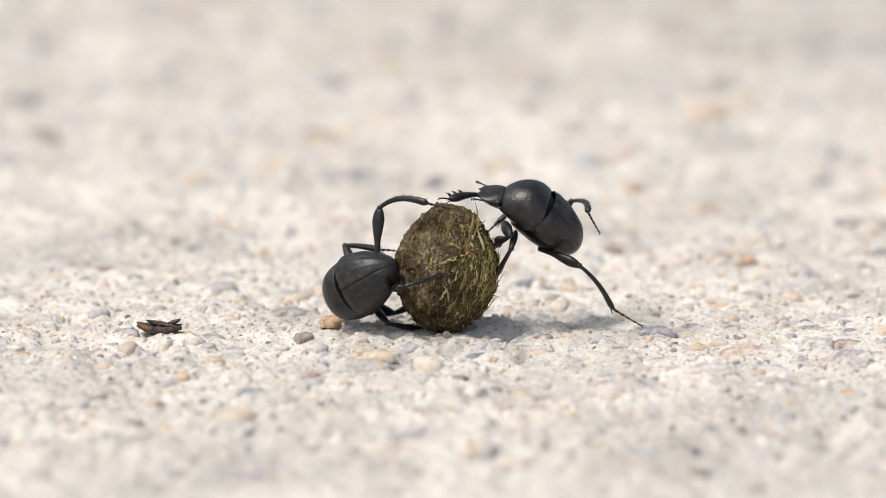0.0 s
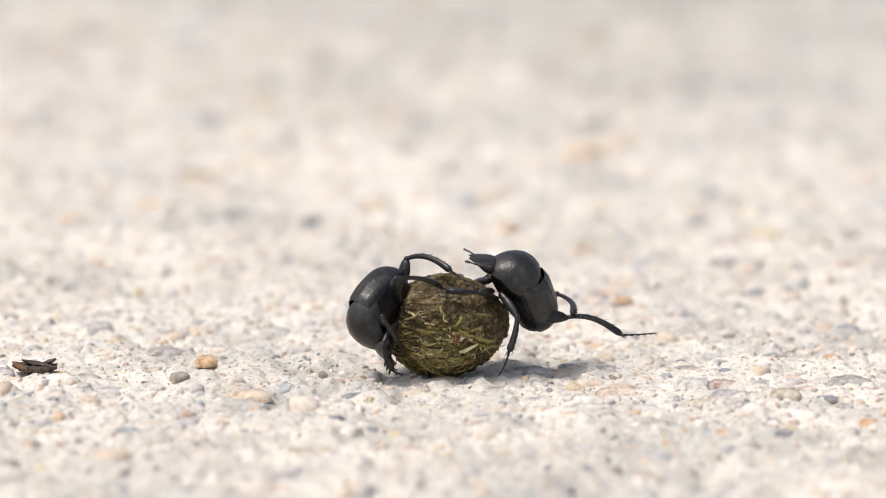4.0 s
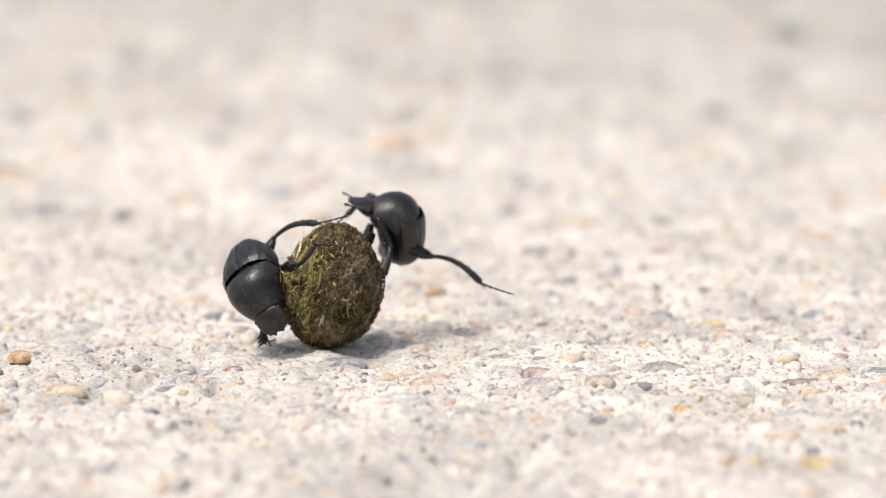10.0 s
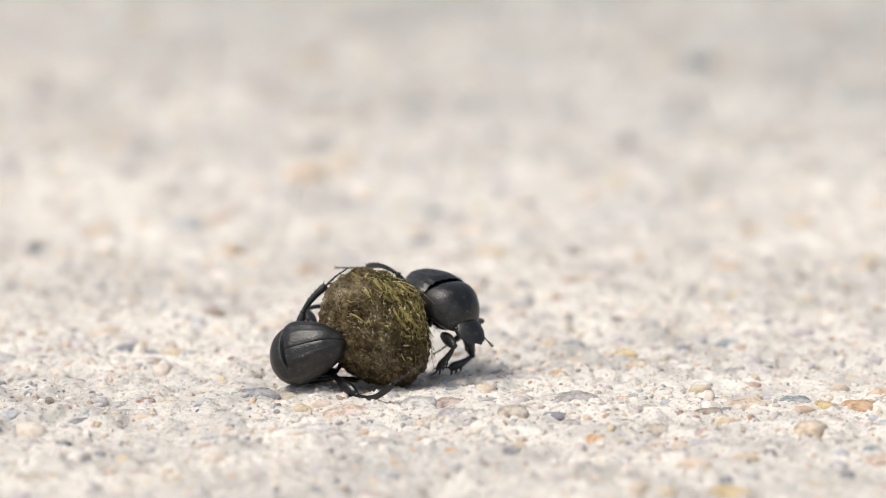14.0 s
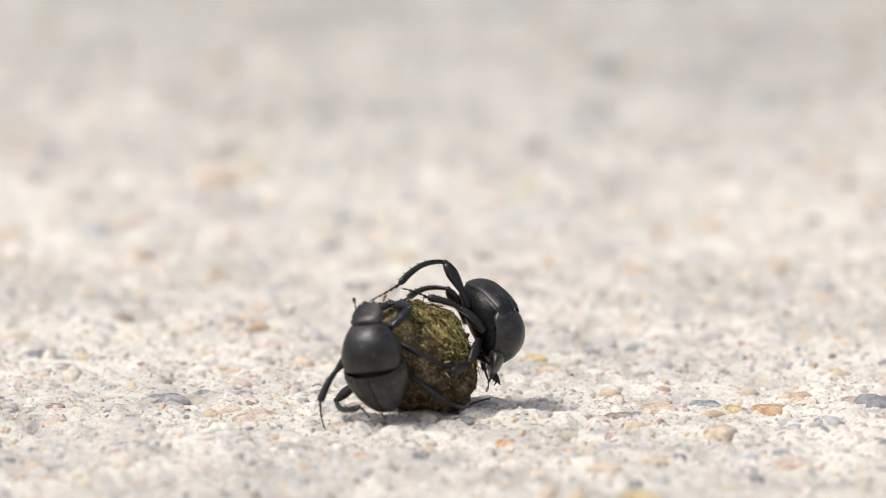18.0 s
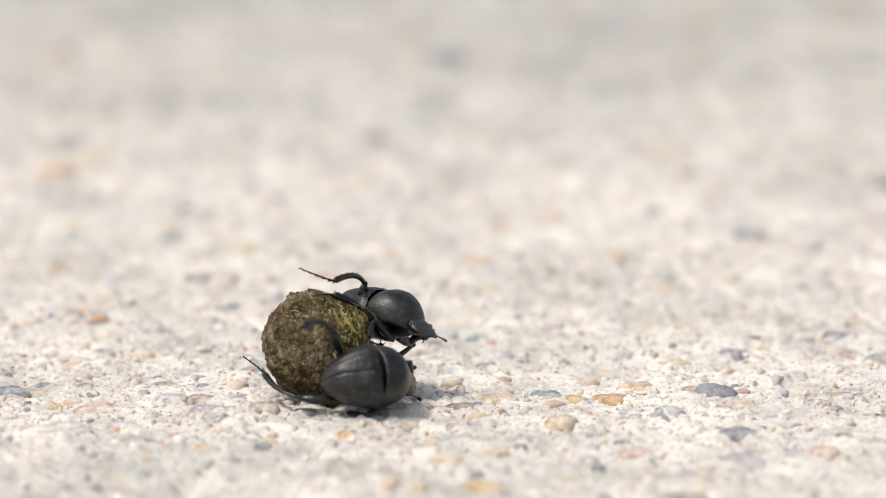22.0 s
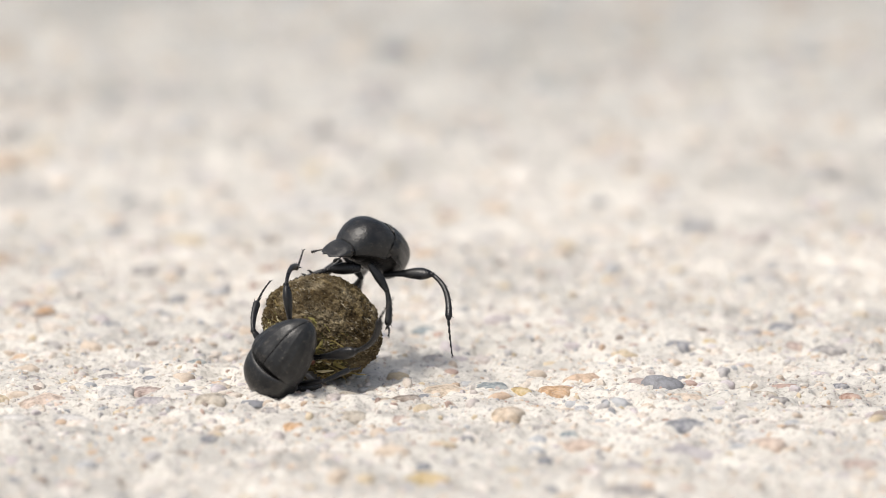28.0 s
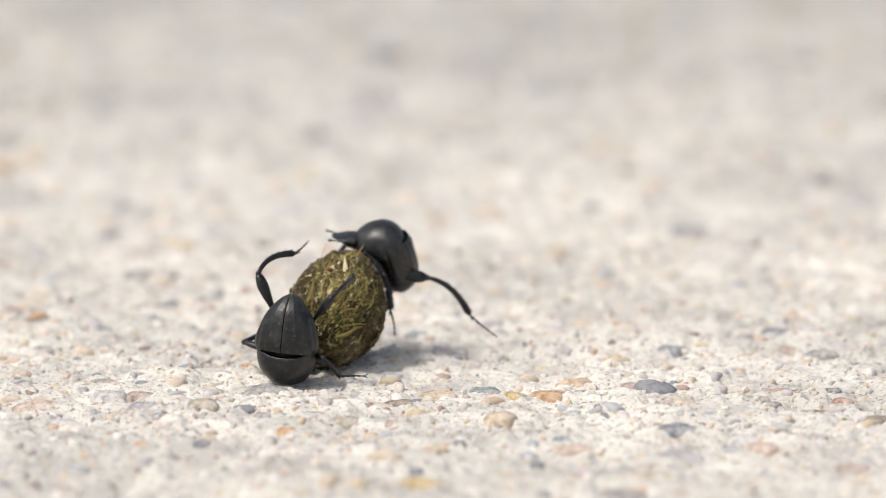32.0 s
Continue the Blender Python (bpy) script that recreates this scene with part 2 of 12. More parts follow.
def concrete_ground():
    xs = np.concatenate([[-40, -8, -1.5, -0.4, -0.16], np.arange(-0.11, 0.1001, 0.00024), [0.16, 0.4, 1.5, 8, 40]])
    ys = [-40, -8, -1.5, -0.6, -0.3, -0.15, -0.10]
    y = -0.076
    while y < 0.26:
        ys.append(y)
        y += 0.00024 + 0.0012 * max(0.0, (abs(y + 0.006) - 0.030) / 0.1)
    ys = np.array(ys + [0.28, 0.4, 0.8, 2, 8, 40])
    X, Y = np.meshgrid(xs, ys)
    Z = np.where((abs(X + 0.005) < 0.106) & (Y > -0.077) & (Y < 0.262), ground_height(X, Y), 0.0)
    verts = np.stack([X, Y, Z], -1).reshape(-1, 3)
    ny, nx = X.shape
    a = (np.arange(ny - 1)[:, None] * nx + np.arange(nx - 1)).ravel()
    data = bpy.data.meshes.new("ground")
    data.vertices.add(len(verts))
    data.vertices.foreach_set("co", verts.astype(np.float32).ravel())
    loops = np.stack([a, a + 1, a + nx + 1, a + nx], -1).astype(np.int32)
    data.loops.add(loops.size)
    data.loops.foreach_set("vertex_index", loops.ravel())
    data.polygons.add(len(loops))
    data.polygons.foreach_set("loop_start", np.arange(0, loops.size, 4, dtype=np.int32))
    data.update(calc_edges=True)
    ob = part("ground", data, CONCRETE)
    return tagged(ob, "pale weathered exposed-aggregate concrete slab in sunlight", "concrete", kind="structure")


ground = concrete_ground()


# ---- beetles ----
def spline(keys, x):
    """Smooth value between keys of (x, value)."""
    for (x0, v0), (x1, v1) in zip(keys, keys[1:]):
        if x0 <= x <= x1 or x1 <= x <= x0:
            f = (x - x0) / (x1 - x0)
            return v0 + (v1 - v0) * f
    return keys[-1][1]


def eased(keys, n):
    """The keys' curve sampled at n places, rounded by averaging."""
    x0, x1 = keys[0][0], keys[-1][0]
    xs = [x0 + (x1 - x0) * (0.5 - 0.5 * math.cos(math.pi * k / (n - 1))) for k in range(n)]
    return xs


ELYTRON_L = 4.7
PRONOTUM_W = ((0.04, 2.34), (0.18, 2.40), (0.84, 2.47), (1.6, 2.43), (2.35, 2.20), (2.97, 1.90), (3.47, 1.56), (3.7, 1.34))
PRONOTUM_T = ((0.04, 1.76), (0.18, 1.98), (0.84, 2.34), (1.6, 2.44), (2.35, 2.24), (2.97, 1.90), (3.47, 1.44), (3.7, 1.10))


def elytron(side):
    bm = bmesh.new()
    rings = []
    for s in range(24):
        u = 0.5 - 0.5 * math.cos(math.pi * s / 23)
        x = -0.14 - ELYTRON_L * u
        w = 2.56 * max(0.0, 1 - u ** 1.75) ** 0.74 * (0.93 + 0.07 * min(1, u * 8)) + 0.10 * (1 - u) + 0.30 * max(0.0, 1 - u ** 6) ** 0.5 * u
        t = 2.10 * max(0.0, 1 - u ** 4.2) ** 0.60 * (0.92 + 0.08 * min(1, u * 9)) + 0.01
        ring = []
        for k in range(19):
            a = math.pi / 2 * (1 - k / 18 * 1.28)
            rib = 1 - (0.036 if k % 3 == 2 else 0.0) + (0.045 if k == 14 else 0.0) + 0.022 * noise.noise(Vector((x * 0.9, k * 0.22, side * 3.1)))
            y = side * (0.035 + w * max(0.0, math.cos(a)) ** 0.85 * rib)
            z = t * math.sin(a) ** 0.85 * rib if a > 0 else -1.0 * math.sin(-a) * min(1.0, t) * 0.9
            seam = -0.07 if k == 0 else 0.0
            ring.append((x * MM, y * MM, (z + seam) * MM))
        rings.append(ring)
    loft(bm, rings, False)
    bmesh.ops.recalc_face_normals(bm, faces=bm.faces)
    return bm


def belly(bend):
    bm = bmesh.new()
    keys = ((-4.5, 0.6, 0.5, 0.85), (-4.25, 0.95, 0.8, 1.15), (-3.7, 1.5, 1.1, 1.55), (-2.6, 2.1, 1.5, 1.8), (-1.2, 2.4, 1.7, 2.05), (0.3, 2.1, 1.82, 2.05), (0.9, 1.7, 1.45, 1.7), (1.35, 1.1, 0.9, 1.15))
    rings = [[(x * MM, w * math.cos(a) * MM, (t if math.sin(a) > 0 else low) * math.sin(a) * MM) for a in (2 * math.pi * k / 24 for k in range(24))] for x, w, t, low in keys]
    vs = loft(bm, rings)
    cap(bm, vs[0], (-4.58 * MM, 0, -0.15 * MM), True)
    cap(bm, vs[-1], (1.5 * MM, 0, -0.2 * MM))
    droop = math.tan(radians(bend))
    for v in bm.verts:
        if v.co.x > 0:
            v.co.z -= v.co.x * droop
            v.co.x *= 1 - bend * 0.0095
    bmesh.ops.recalc_face_normals(bm, faces=bm.faces)
    return bm


def pronotum():
    """A domed shield with a sharp lower rim, hollow on the underside."""
    bm = bmesh.new()
    rings = []
    for x in eased(PRONOTUM_W, 18):
        w, t = spline(PRONOTUM_W, x), spline(PRONOTUM_T, x)
        rim = -0.30 - 0.35 * math.exp(-((x - 1.45) / 0.55) ** 2) + 0.11 * x
        ring = []
        for k in range(37):
            a = math.pi * k / 36
            c, s = math.cos(a), math.sin(a)
            dent = 1 + 0.012 * noise.noise(Vector((x * 1.1, 2.2 * c, 2.2 * s)))
            ring.append((x * MM, w * math.copysign(abs(c) ** 0.88, c) * dent * MM, (t * s ** 0.88 * dent if 0 < k < 36 else rim * 0.35) * MM))
        inner = [(-w * 0.985, rim), (-w * 0.90, rim + 0.05), (-w * 0.82, rim + 0.5), (-w * 0.4, rim + 0.8), (0, rim + 0.85), (w * 0.4, rim + 0.8), (w * 0.82, rim + 0.5), (w * 0.90, rim + 0.05), (w * 0.985, rim)]
        ring += [(x * MM, y * MM, min(z, t * 0.6) * MM) for y, z in inner]
        rings.append(ring)
    vs = loft(bm, rings)
    cap(bm, vs[0], (1.25 * MM, 0, 0.5 * MM), True)
    cap(bm, vs[-1], (3.74 * MM, 0, 0.35 * MM))
    bmesh.ops.recalc_face_normals(bm, faces=bm.faces)
    return bm


def sternum():
    """The underside of the fore body, filling the hollow of the shield."""
    bm = bmesh.new()
    keys = ((0.25, 1.30, 0.9, 0.9), (0.7, 1.80, 1.2, 1.25), (1.5, 1.95, 1.3, 1.45), (2.3, 1.65, 1.2, 1.30), (3.0, 1.25, 1.0, 0.95), (3.5, 0.85, 0.7, 0.55))
    rings = [[(x * MM, w * math.cos(a) * MM, (t if math.sin(a) > 0 else low) * math.sin(a) * MM) for a in (2 * math.pi * k / 22 for k in range(22))] for x, w, t, low in keys]
    vs = loft(bm, rings)
    cap(bm, vs[0], (0.1 * MM, 0, 0), True)
    cap(bm, vs[-1], (3.65 * MM, 0, 0))
    bmesh.ops.recalc_face_normals(bm, faces=bm.faces)
    return bm


def head_mesh():
    """A flat shovel with a toothed front margin; x forward from the neck."""
    bm = bmesh.new()
    keys = ((0.0, 1.06, 0.58, 0.75), (0.35, 1.28, 0.60, 0.75), (0.8, 1.36, 0.50, 0.62), (1.2, 1.30, 0.34, 0.42), (1.6, 1.14, 0.20, 0.2), (1.88, 0.92, 0.10, 0.08))
    n = 26
    rings = []
    for x, w, t, low in keys:
        rings.append([(x * MM, w * math.copysign(abs(math.cos(a)) ** 0.8, math.cos(a)) * MM, (t if math.sin(a) > 0 else low) * math.sin(a) * MM) for a in (2 * math.pi * k / n for k in range(n))])
    vs = loft(bm, rings)
    cap(bm, vs[0], (-0.1 * MM, 0, 0), True)
    tip = []
    for v in vs[-1]:
        y = v.co.y / MM
        notch = 0.30 * math.exp(-((abs(y) - 0.38) / 0.16) ** 2) - 0.10 * math.exp(-(y / 0.15) ** 2)
        tip.append(bm.verts.new((v.co.x + (0.12 + notch) * MM, v.co.y * 0.98, v.co.z * 0.4)))
    for k in range(n):
        q = (k + 1) % n
        bm.faces.new((vs[-1][k], vs[-1][q], tip[q], tip[k]))
    bm.faces.new(tip)
    bmesh.ops.recalc_face_normals(bm, faces=bm.faces)
    return bm


def antenna_mesh(side):
    bm = bmesh.new()
    tube(bm, [(0, 0, 0), (0.45 * MM, side * 0.2 * MM, 0.05 * MM), (0.9 * MM, side * 0.3 * MM, 0.1 * MM)], [0.07 * MM, 0.055 * MM, 0.06 * MM], 6)
    for k, r in enumerate((0.13, 0.17, 0.15)):
        x = (0.9 + 0.16 * k) * MM
        y = side * (0.32 + 0.05 * k) * MM
        tube(bm, [(x, y, 0.1 * MM), (x + 0.05 * MM, y, 0.1 * MM), (x + 0.12 * MM, y + side * 0.03 * MM, 0.1 * MM)], [0.05 * MM, r * MM, 0.05 * MM], 7)
    return bm


def ball_mesh(r, squash=1.0):
    bm = bmesh.new()
    bmesh.ops.create_icosphere(bm, subdivisions=2, radius=r)
    for v in bm.verts:
        v.co.z *= squash
    return bm


LEGS = {"h": ((-2.3, 1.3, -1.6), 4.2, 4.7, 3.0), "m": ((0.2, 1.7, -1.9), 2.6, 2.9, 2.2), "f": ((1.1, 1.2, -2.4), 2.5, 2.8, 1.1)}


def femur_mesh(kind):
    length = LEGS[kind][1]
    shape = {"h": ((0, .26), (.12, .25), (.35, .27), (.55, .44), (.75, .56), (.9, .46), (1, .24)),
             "m": ((0, .26), (.2, .34), (.5, .42), (.8, .34), (1, .22)),
             "f": ((0, .30), (.25, .46), (.55, .52), (.85, .40), (1, .24))}[kind]
    bm = bmesh.new()
    n = 14
    xs = [k / (n - 1) for k in range(n)]
    bow = 0.18 if kind == "h" else 0.08
    tube(bm, [(x * length * MM, 0, -bow * math.sin(math.pi * x) * -0.6 * MM) for x in xs], [spline(shape, x) * MM for x in xs], 12, 1.0)
    for v in bm.verts:
        v.co.y *= 0.72
    bmesh.ops.create_icosphere(bm, subdivisions=1, radius=0.27 * MM, matrix=Matrix.Translation((length * MM, 0, 0)))
    return bm


def tibia_mesh(kind):
    length = LEGS[kind][2]
    sag = {"h": 0.125, "m": 0.05, "f": 0.06}[kind] * length
    shape = {"h": ((0, .18), (.2, .21), (.6, .25), (.95, .31), (1, .17)), "m": ((0, .20), (.5, .27), (.95, .33), (1, .18)),
             "f": ((0, .18), (.4, .30), (.8, .42), (1, .22))}[kind]
    bm = bmesh.new()
    n = 14
    xs = [k / (n - 1) for k in range(n)]
    mid = [(x * length * MM, 0, sag * math.sin(math.pi * x ** 0.85) * MM) for x in xs]
    tube(bm, mid, [spline(shape, x) * MM for x in xs], 9)
    for v in bm.verts:
        v.co.y *= 0.75
    # teeth of the digging shank, spines of the others
    for k in range(3 if kind == "f" else 5):
        x = (0.5 + 0.2 * k if kind == "f" else 0.3 + 0.16 * k) * length
        z = sag * math.sin(math.pi * min(1, x / length) ** 0.85)
        big = 0.42 if kind == "f" else 0.16
        out = 0.28 if kind == "f" else 0.18
        tube(bm, [(x * MM, 0, (z + out * 0.4) * MM), ((x + 0.15) * MM, 0, (z + out + big * 0.6) * MM), ((x + 0.34) * MM, 0, (z + out + big) * MM)],
             [(0.16 if kind == "f" else 0.05) * MM, (0.10 if kind == "f" else 0.03) * MM, 0.01 * MM], 5)
    # two spurs at the end
    for s in (-1, 1):
        tube(bm, [(length * 0.97 * MM, s * 0.12 * MM, 0), ((length + 0.25) * MM, s * 0.2 * MM, -0.12 * MM), ((length + 0.5) * MM, s * 0.2 * MM, -0.22 * MM)], [0.06 * MM, 0.04 * MM, 0.008 * MM], 5)
    return bm


def tarsus_mesh(kind):
    length = LEGS[kind][3]
    bm = bmesh.new()
    step = length / 5.3
    for k in range(5):
        x = k * step
        r = (0.145 - 0.014 * k) * (0.7 if kind == "f" else 0.85)
        sway = [0.10 * math.sin((k + q) * 0.6) + (0.022 * (k + q) ** 2 if kind == "h" else 0.0) for q in (0, 0.5, 1)]
        tube(bm, [((x - 0.04) * MM, 0, sway[0] * MM), ((x + step * 0.75) * MM, 0, sway[1] * MM), ((x + step) * MM, 0, sway[2] * MM)], [r * 0.6 * MM, r * MM, r * 0.55 * MM], 7)
    for s in (-1, 1):
        tube(bm, [(length * 0.93 * MM, 0, (sway[2] - 0.02) * MM), (length * 0.98 * MM, s * 0.12 * MM, (sway[2] + 0.04) * MM), (length * 1.04 * MM, s * 0.16 * MM, (sway[2] - 0.06) * MM)], [0.05 * MM, 0.035 * MM, 0.008 * MM], 5)
    return bm


def beetle(label, bend):
    """bend: degrees by which the front of the body droops."""
    body = tagged(new("dung_beetle"), label, "beetle", "dung beetles at the ball")
    made = {"body": body}
    part("abdomen", belly(bend), BELLY, body, "shiny dark underside")
    for s in (1, -1):
        part("elytron", elytron(s), SHELL, body)
    hinge = pose(0.30 * MM, 0, 1.85 * MM, 0, bend, 0) @ pose(0, 0, -1.85 * MM)
    made["pronotum"] = part("pronotum", pronotum(), SHELL, body)
    made["pronotum"].matrix_basis = hinge
    part("sternum", sternum(), BELLY, made["pronotum"], "shiny dark underside of the shield")
    made["head"] = head = part("head", head_mesh(), SHELL, body)
    head.matrix_basis = hinge @ pose(3.53 * MM, 0, 0.5 * MM, 0, 6, 0)
    for s in (1, -1):
        part("eye", ball_mesh(0.28 * MM, 0.7), EYE_BLACK, head, "small glossy black eye").location = (0.45 * MM, s * 1.12 * MM, 0.08 * MM)
        feeler = part("antenna", antenna_mesh(s), CLUB, head, "short clubbed antenna")
        feeler.location = (1.3 * MM, s * 0.95 * MM, -0.1 * MM)
    for kind in "hmf":
        for name, s in (("L", 1), ("R", -1)):
            at, long, _, _ = LEGS[kind]
            femur = part("femur", femur_mesh(kind), LIMB, body)
            femur.location = (at[0] * MM, at[1] * s * MM, at[2] * MM)
            made[kind + name + " femur"] = femur
            made[kind + name + " tibia"] = part("tibia", tibia_mesh(kind), LIMB, femur)
            made[kind + name + " tarsus"] = part("tarsus", tarsus_mesh(kind), LIMB, femur)
    return made


beetle_a = beetle("matt black dung beetle clinging to the side of the dung ball", 34)
beetle_b = beetle("matt black long-legged dung beetle leaning on top of the dung ball", 34)


# ---- dung ball ----
BALL_AXES = (4.30, 4.15, 5.25)


def ball_radius(d):
    """How far the lumpy surface lies along the unit direction d, over the smooth egg."""
    w = d + 0.05 * Vector((noise.noise(d * 6.0), noise.noise(d * 6.0 + Vector((9, 0, 0))), noise.noise(d * 6.0 + Vector((0, 9, 0)))))
    r = 0.995 + 0.045 * noise.noise(d * 1.7) + 0.045 * noise.noise(d * 4.1) + 0.032 * noise.noise(d * 9.0)
    for scale, deep, step in ((7.0, 0.022, 0.009), (16.0, 0.022, 0.008)):
        near, where = noise.voronoi(w * scale)
        r -= deep * math.exp(-((near[1] - near[0]) / 0.16) ** 2)
        r += step * noise.cell(where[0] * 31.7)
    r += 0.018 * noise.noise(d * 30.0) + 0.016 * noise.noise(d * 60.0) + 0.010 * noise.noise(d * 110.0)
    r += 0.09 * math.exp(-(1 - d.x) / 0.05)
    return r - 0.12 * max(0.0, d.z) * (d.x * d.x + d.y * d.y)


def ball_point(d, lift=1.0):
    r = ball_radius(d) * lift
    return Vector((d.x * BALL_AXES[0], d.y * BALL_AXES[1], d.z * BALL_AXES[2])) * r * MM


def blades(count, rng, towards, spread, length, width, lift, seed):
    """Many flat pointed strips lying on the ball's skin, most of them about one direction."""
    verts, faces = [], []
    for _ in range(count):
        while True:
            d = Vector((rng.gauss(0, 1), rng.gauss(0, 1), rng.gauss(0, 1))).normalized()
            clump = 0.15 + 1.9 * max(0.0, noise.noise(d * 4.0 + Vector((seed, 0, 0))) + 0.15)
            if rng.random() < clump * math.exp(-(1 - d.dot(towards)) / spread):
                break
        lay = Vector((0.25, 0.15, 1)) + 0.9 * noise.noise_vector(d * 2.2 + Vector((seed, 5, 0)))
        across = Vector((rng.gauss(0, 1), rng.gauss(0, 1), rng.gauss(0, 1)))
        tangent = d.cross((lay * 1.3 + across * 0.6).cross(d)).normalized()
        long, wide = rng.uniform(*length), rng.uniform(*width)
        rise = rng.uniform(*lift)
        side = d.cross(tangent).normalized()
        bend = rng.gauss(0, 0.5)
        lean = rng.uniform(-0.3, 0.3)
        base = len(verts)
        for k in range(6):
            f = k / 5
            e = (d + tangent * (f - 0.5) * long / 4.5 + side * bend * (f - 0.5) ** 2 * long / 4.5).normalized()
            p = ball_point(e, 1.002 + rise * f * f)
            w = (side + d * lean) * wide * 0.5 * (1.02 - abs(2 * f - 0.8) ** 1.6 * 0.62) * MM
            up = d * wide * 0.16 * MM
            verts += [p - w, p + up, p + w]
        for k in range(5):
            q = base + 3 * k
            faces += [(q, q + 1, q + 4, q + 3), (q + 1, q + 2, q + 5, q + 4), (q + 2, q, q + 3, q + 5)]
        faces += [(base, base + 2, base + 1), (base + 15, base + 16, base + 17)]
    return verts, faces


def make_ball():
    rng = random.Random(5)
    bm = bmesh.new()
    bmesh.ops.create_icosphere(bm, subdivisions=7, radius=1)
    for v in bm.verts:
        v.co = ball_point(v.co.normalized())
    ball = part("dung_ball", bm, DUNG)
    tagged(ball, "egg-shaped ball of brown dung stuck with green straw", "dung ball")
    tuft = part("straw_tuft", raw("straw_tuft", *blades(1100, rng, Vector((1, 0, 0)), 0.17, (0.4, 1.5), (0.08, 0.24), (-0.07, 0.012), 1)), STRAW, ball, "matted greenish yellow straw", False)
    tuft["kind"] = "stuff"
    broad = part("straw_blade", raw("straw_blade", *blades(60, rng, Vector((1, 0, 0)), 0.25, (0.9, 2.2), (0.22, 0.42), (-0.04, 0.10), 4)), STRAW, ball, "broad chewed straw blades", False)
    broad["kind"] = "stuff"
    fibres = part("fibre", raw("fibre", *blades(2600, rng, Vector((0, 0, 1)), 6.0, (0.2, 0.75), (0.05, 0.15), (-0.06, 0.0), 2)), FIBRE, ball, "short brown chewed fibres", False)
    fibres["kind"] = "stuff"
    for _ in range(26):
        stalk = part("stalk", raw("stalk", *blades(1, rng, Vector((0.95, 0.05, 0.2)).normalized(), 0.16, (0.9, 3.0), (0.08, 0.20), (0.03, 0.26), 3)), STRAW, ball, "loose straw stalk", False)
    for d, r in (((0.86, -0.35, 0.30), 0.30), ((0.80, -0.48, 0.22), 0.20)):
        husk = part("husk", ball_mesh(r * MM, 0.6), SEED, ball, "reddish seed husk")
        husk.location = ball_point(Vector(d).normalized(), 1.02)
    return ball


dung_ball = make_ball()


# ---- bark chip ----
def slab(long, wide, thick, seed, curl=0.1):
    """A ragged splinter: a layered plate with torn ends, curled along its length."""
    rng = random.Random(seed)
    bm = bmesh.new()
    rings, n, m = [], 16, 14
    jag = [rng.uniform(0.75, 1.15) for _ in range(n)]
    for k in range(m):
        f = k / (m - 1)
        w = (0.16 + 0.90 * math.sin(math.pi * min(1, f * 0.90 + 0.04)) ** 0.7) * (1 + rng.uniform(-0.16, 0.16))
        ring = []
        for s in range(n):
            a = 2 * math.pi * s / n
            c, d = math.cos(a), math.sin(a)
            end = (f - 0.5) * long * (1 + (jag[s] - 0.95) * 0.5 * abs(2 * f - 1))
            layer = 0.10 * math.sin(7 * c + 5 * f + seed)
            z = thick * (0.35 + 0.65 * math.sin(math.pi * (0.06 + 0.88 * f))) * (math.copysign(abs(d) ** 0.7, d) * (1 + rng.uniform(-0.30, 0.30)) + layer) + curl * (2 * f - 1) ** 2 * long * 0.3 + curl * c * c * wide * 0.5
            ring.append((end * MM, wide * 0.5 * w * c * (1 + rng.uniform(-0.08, 0.08)) * MM, z * MM))
        rings.append(ring)
    vs = loft(bm, rings)
    for ring, flip in ((vs[0], True), (vs[-1], False)):
        mid = sum((v.co for v in ring), Vector()) / n
        cap(bm, ring, mid + Vector(((0.12 if flip else -0.12) * MM, 0, 0)), flip)
    bmesh.ops.recalc_face_normals(bm, faces=bm.faces)
    return bm


def bark_chip():
    ob = part("bark_chip", slab(3.5, 2.0, 0.36, 11, 0.24), BARK, smooth=False)
    for x, y, z, turn, tilt, size, mat, label in ((0.45, -0.10, 0.46, 14, 8, (2.2, 1.2, 0.18), BARK, ""), (1.15, 0.20, 0.68, -20, -22, (1.2, 0.8, 0.15), BARK, ""),
                                                   (-0.3, 0.3, 0.56, 32, 10, (1.7, 0.8, 0.14), BARK, ""), (-1.15, -0.55, 0.30, -8, 20, (1.4, 0.8, 0.16), INNER_BARK, "orange-brown inner bark"),
                                                   (0.3, -0.75, 0.10, 6, 4, (1.8, 0.5, 0.20), BARK, "")):
        flake = part("flake", slab(*size, seed=int(40 + 10 * x), curl=0.10), mat, ob, label, False)
        flake.matrix_basis = pose(x * MM, y * MM, z * MM, 0, tilt, turn)
    return tagged(ob, "small dark brown splintered bark chip lying on the concrete", "bark chip")


chip = bark_chip()
chip.matrix_basis = pose(-0.0587, -0.0142, 0.00042, 0, 3, 8)


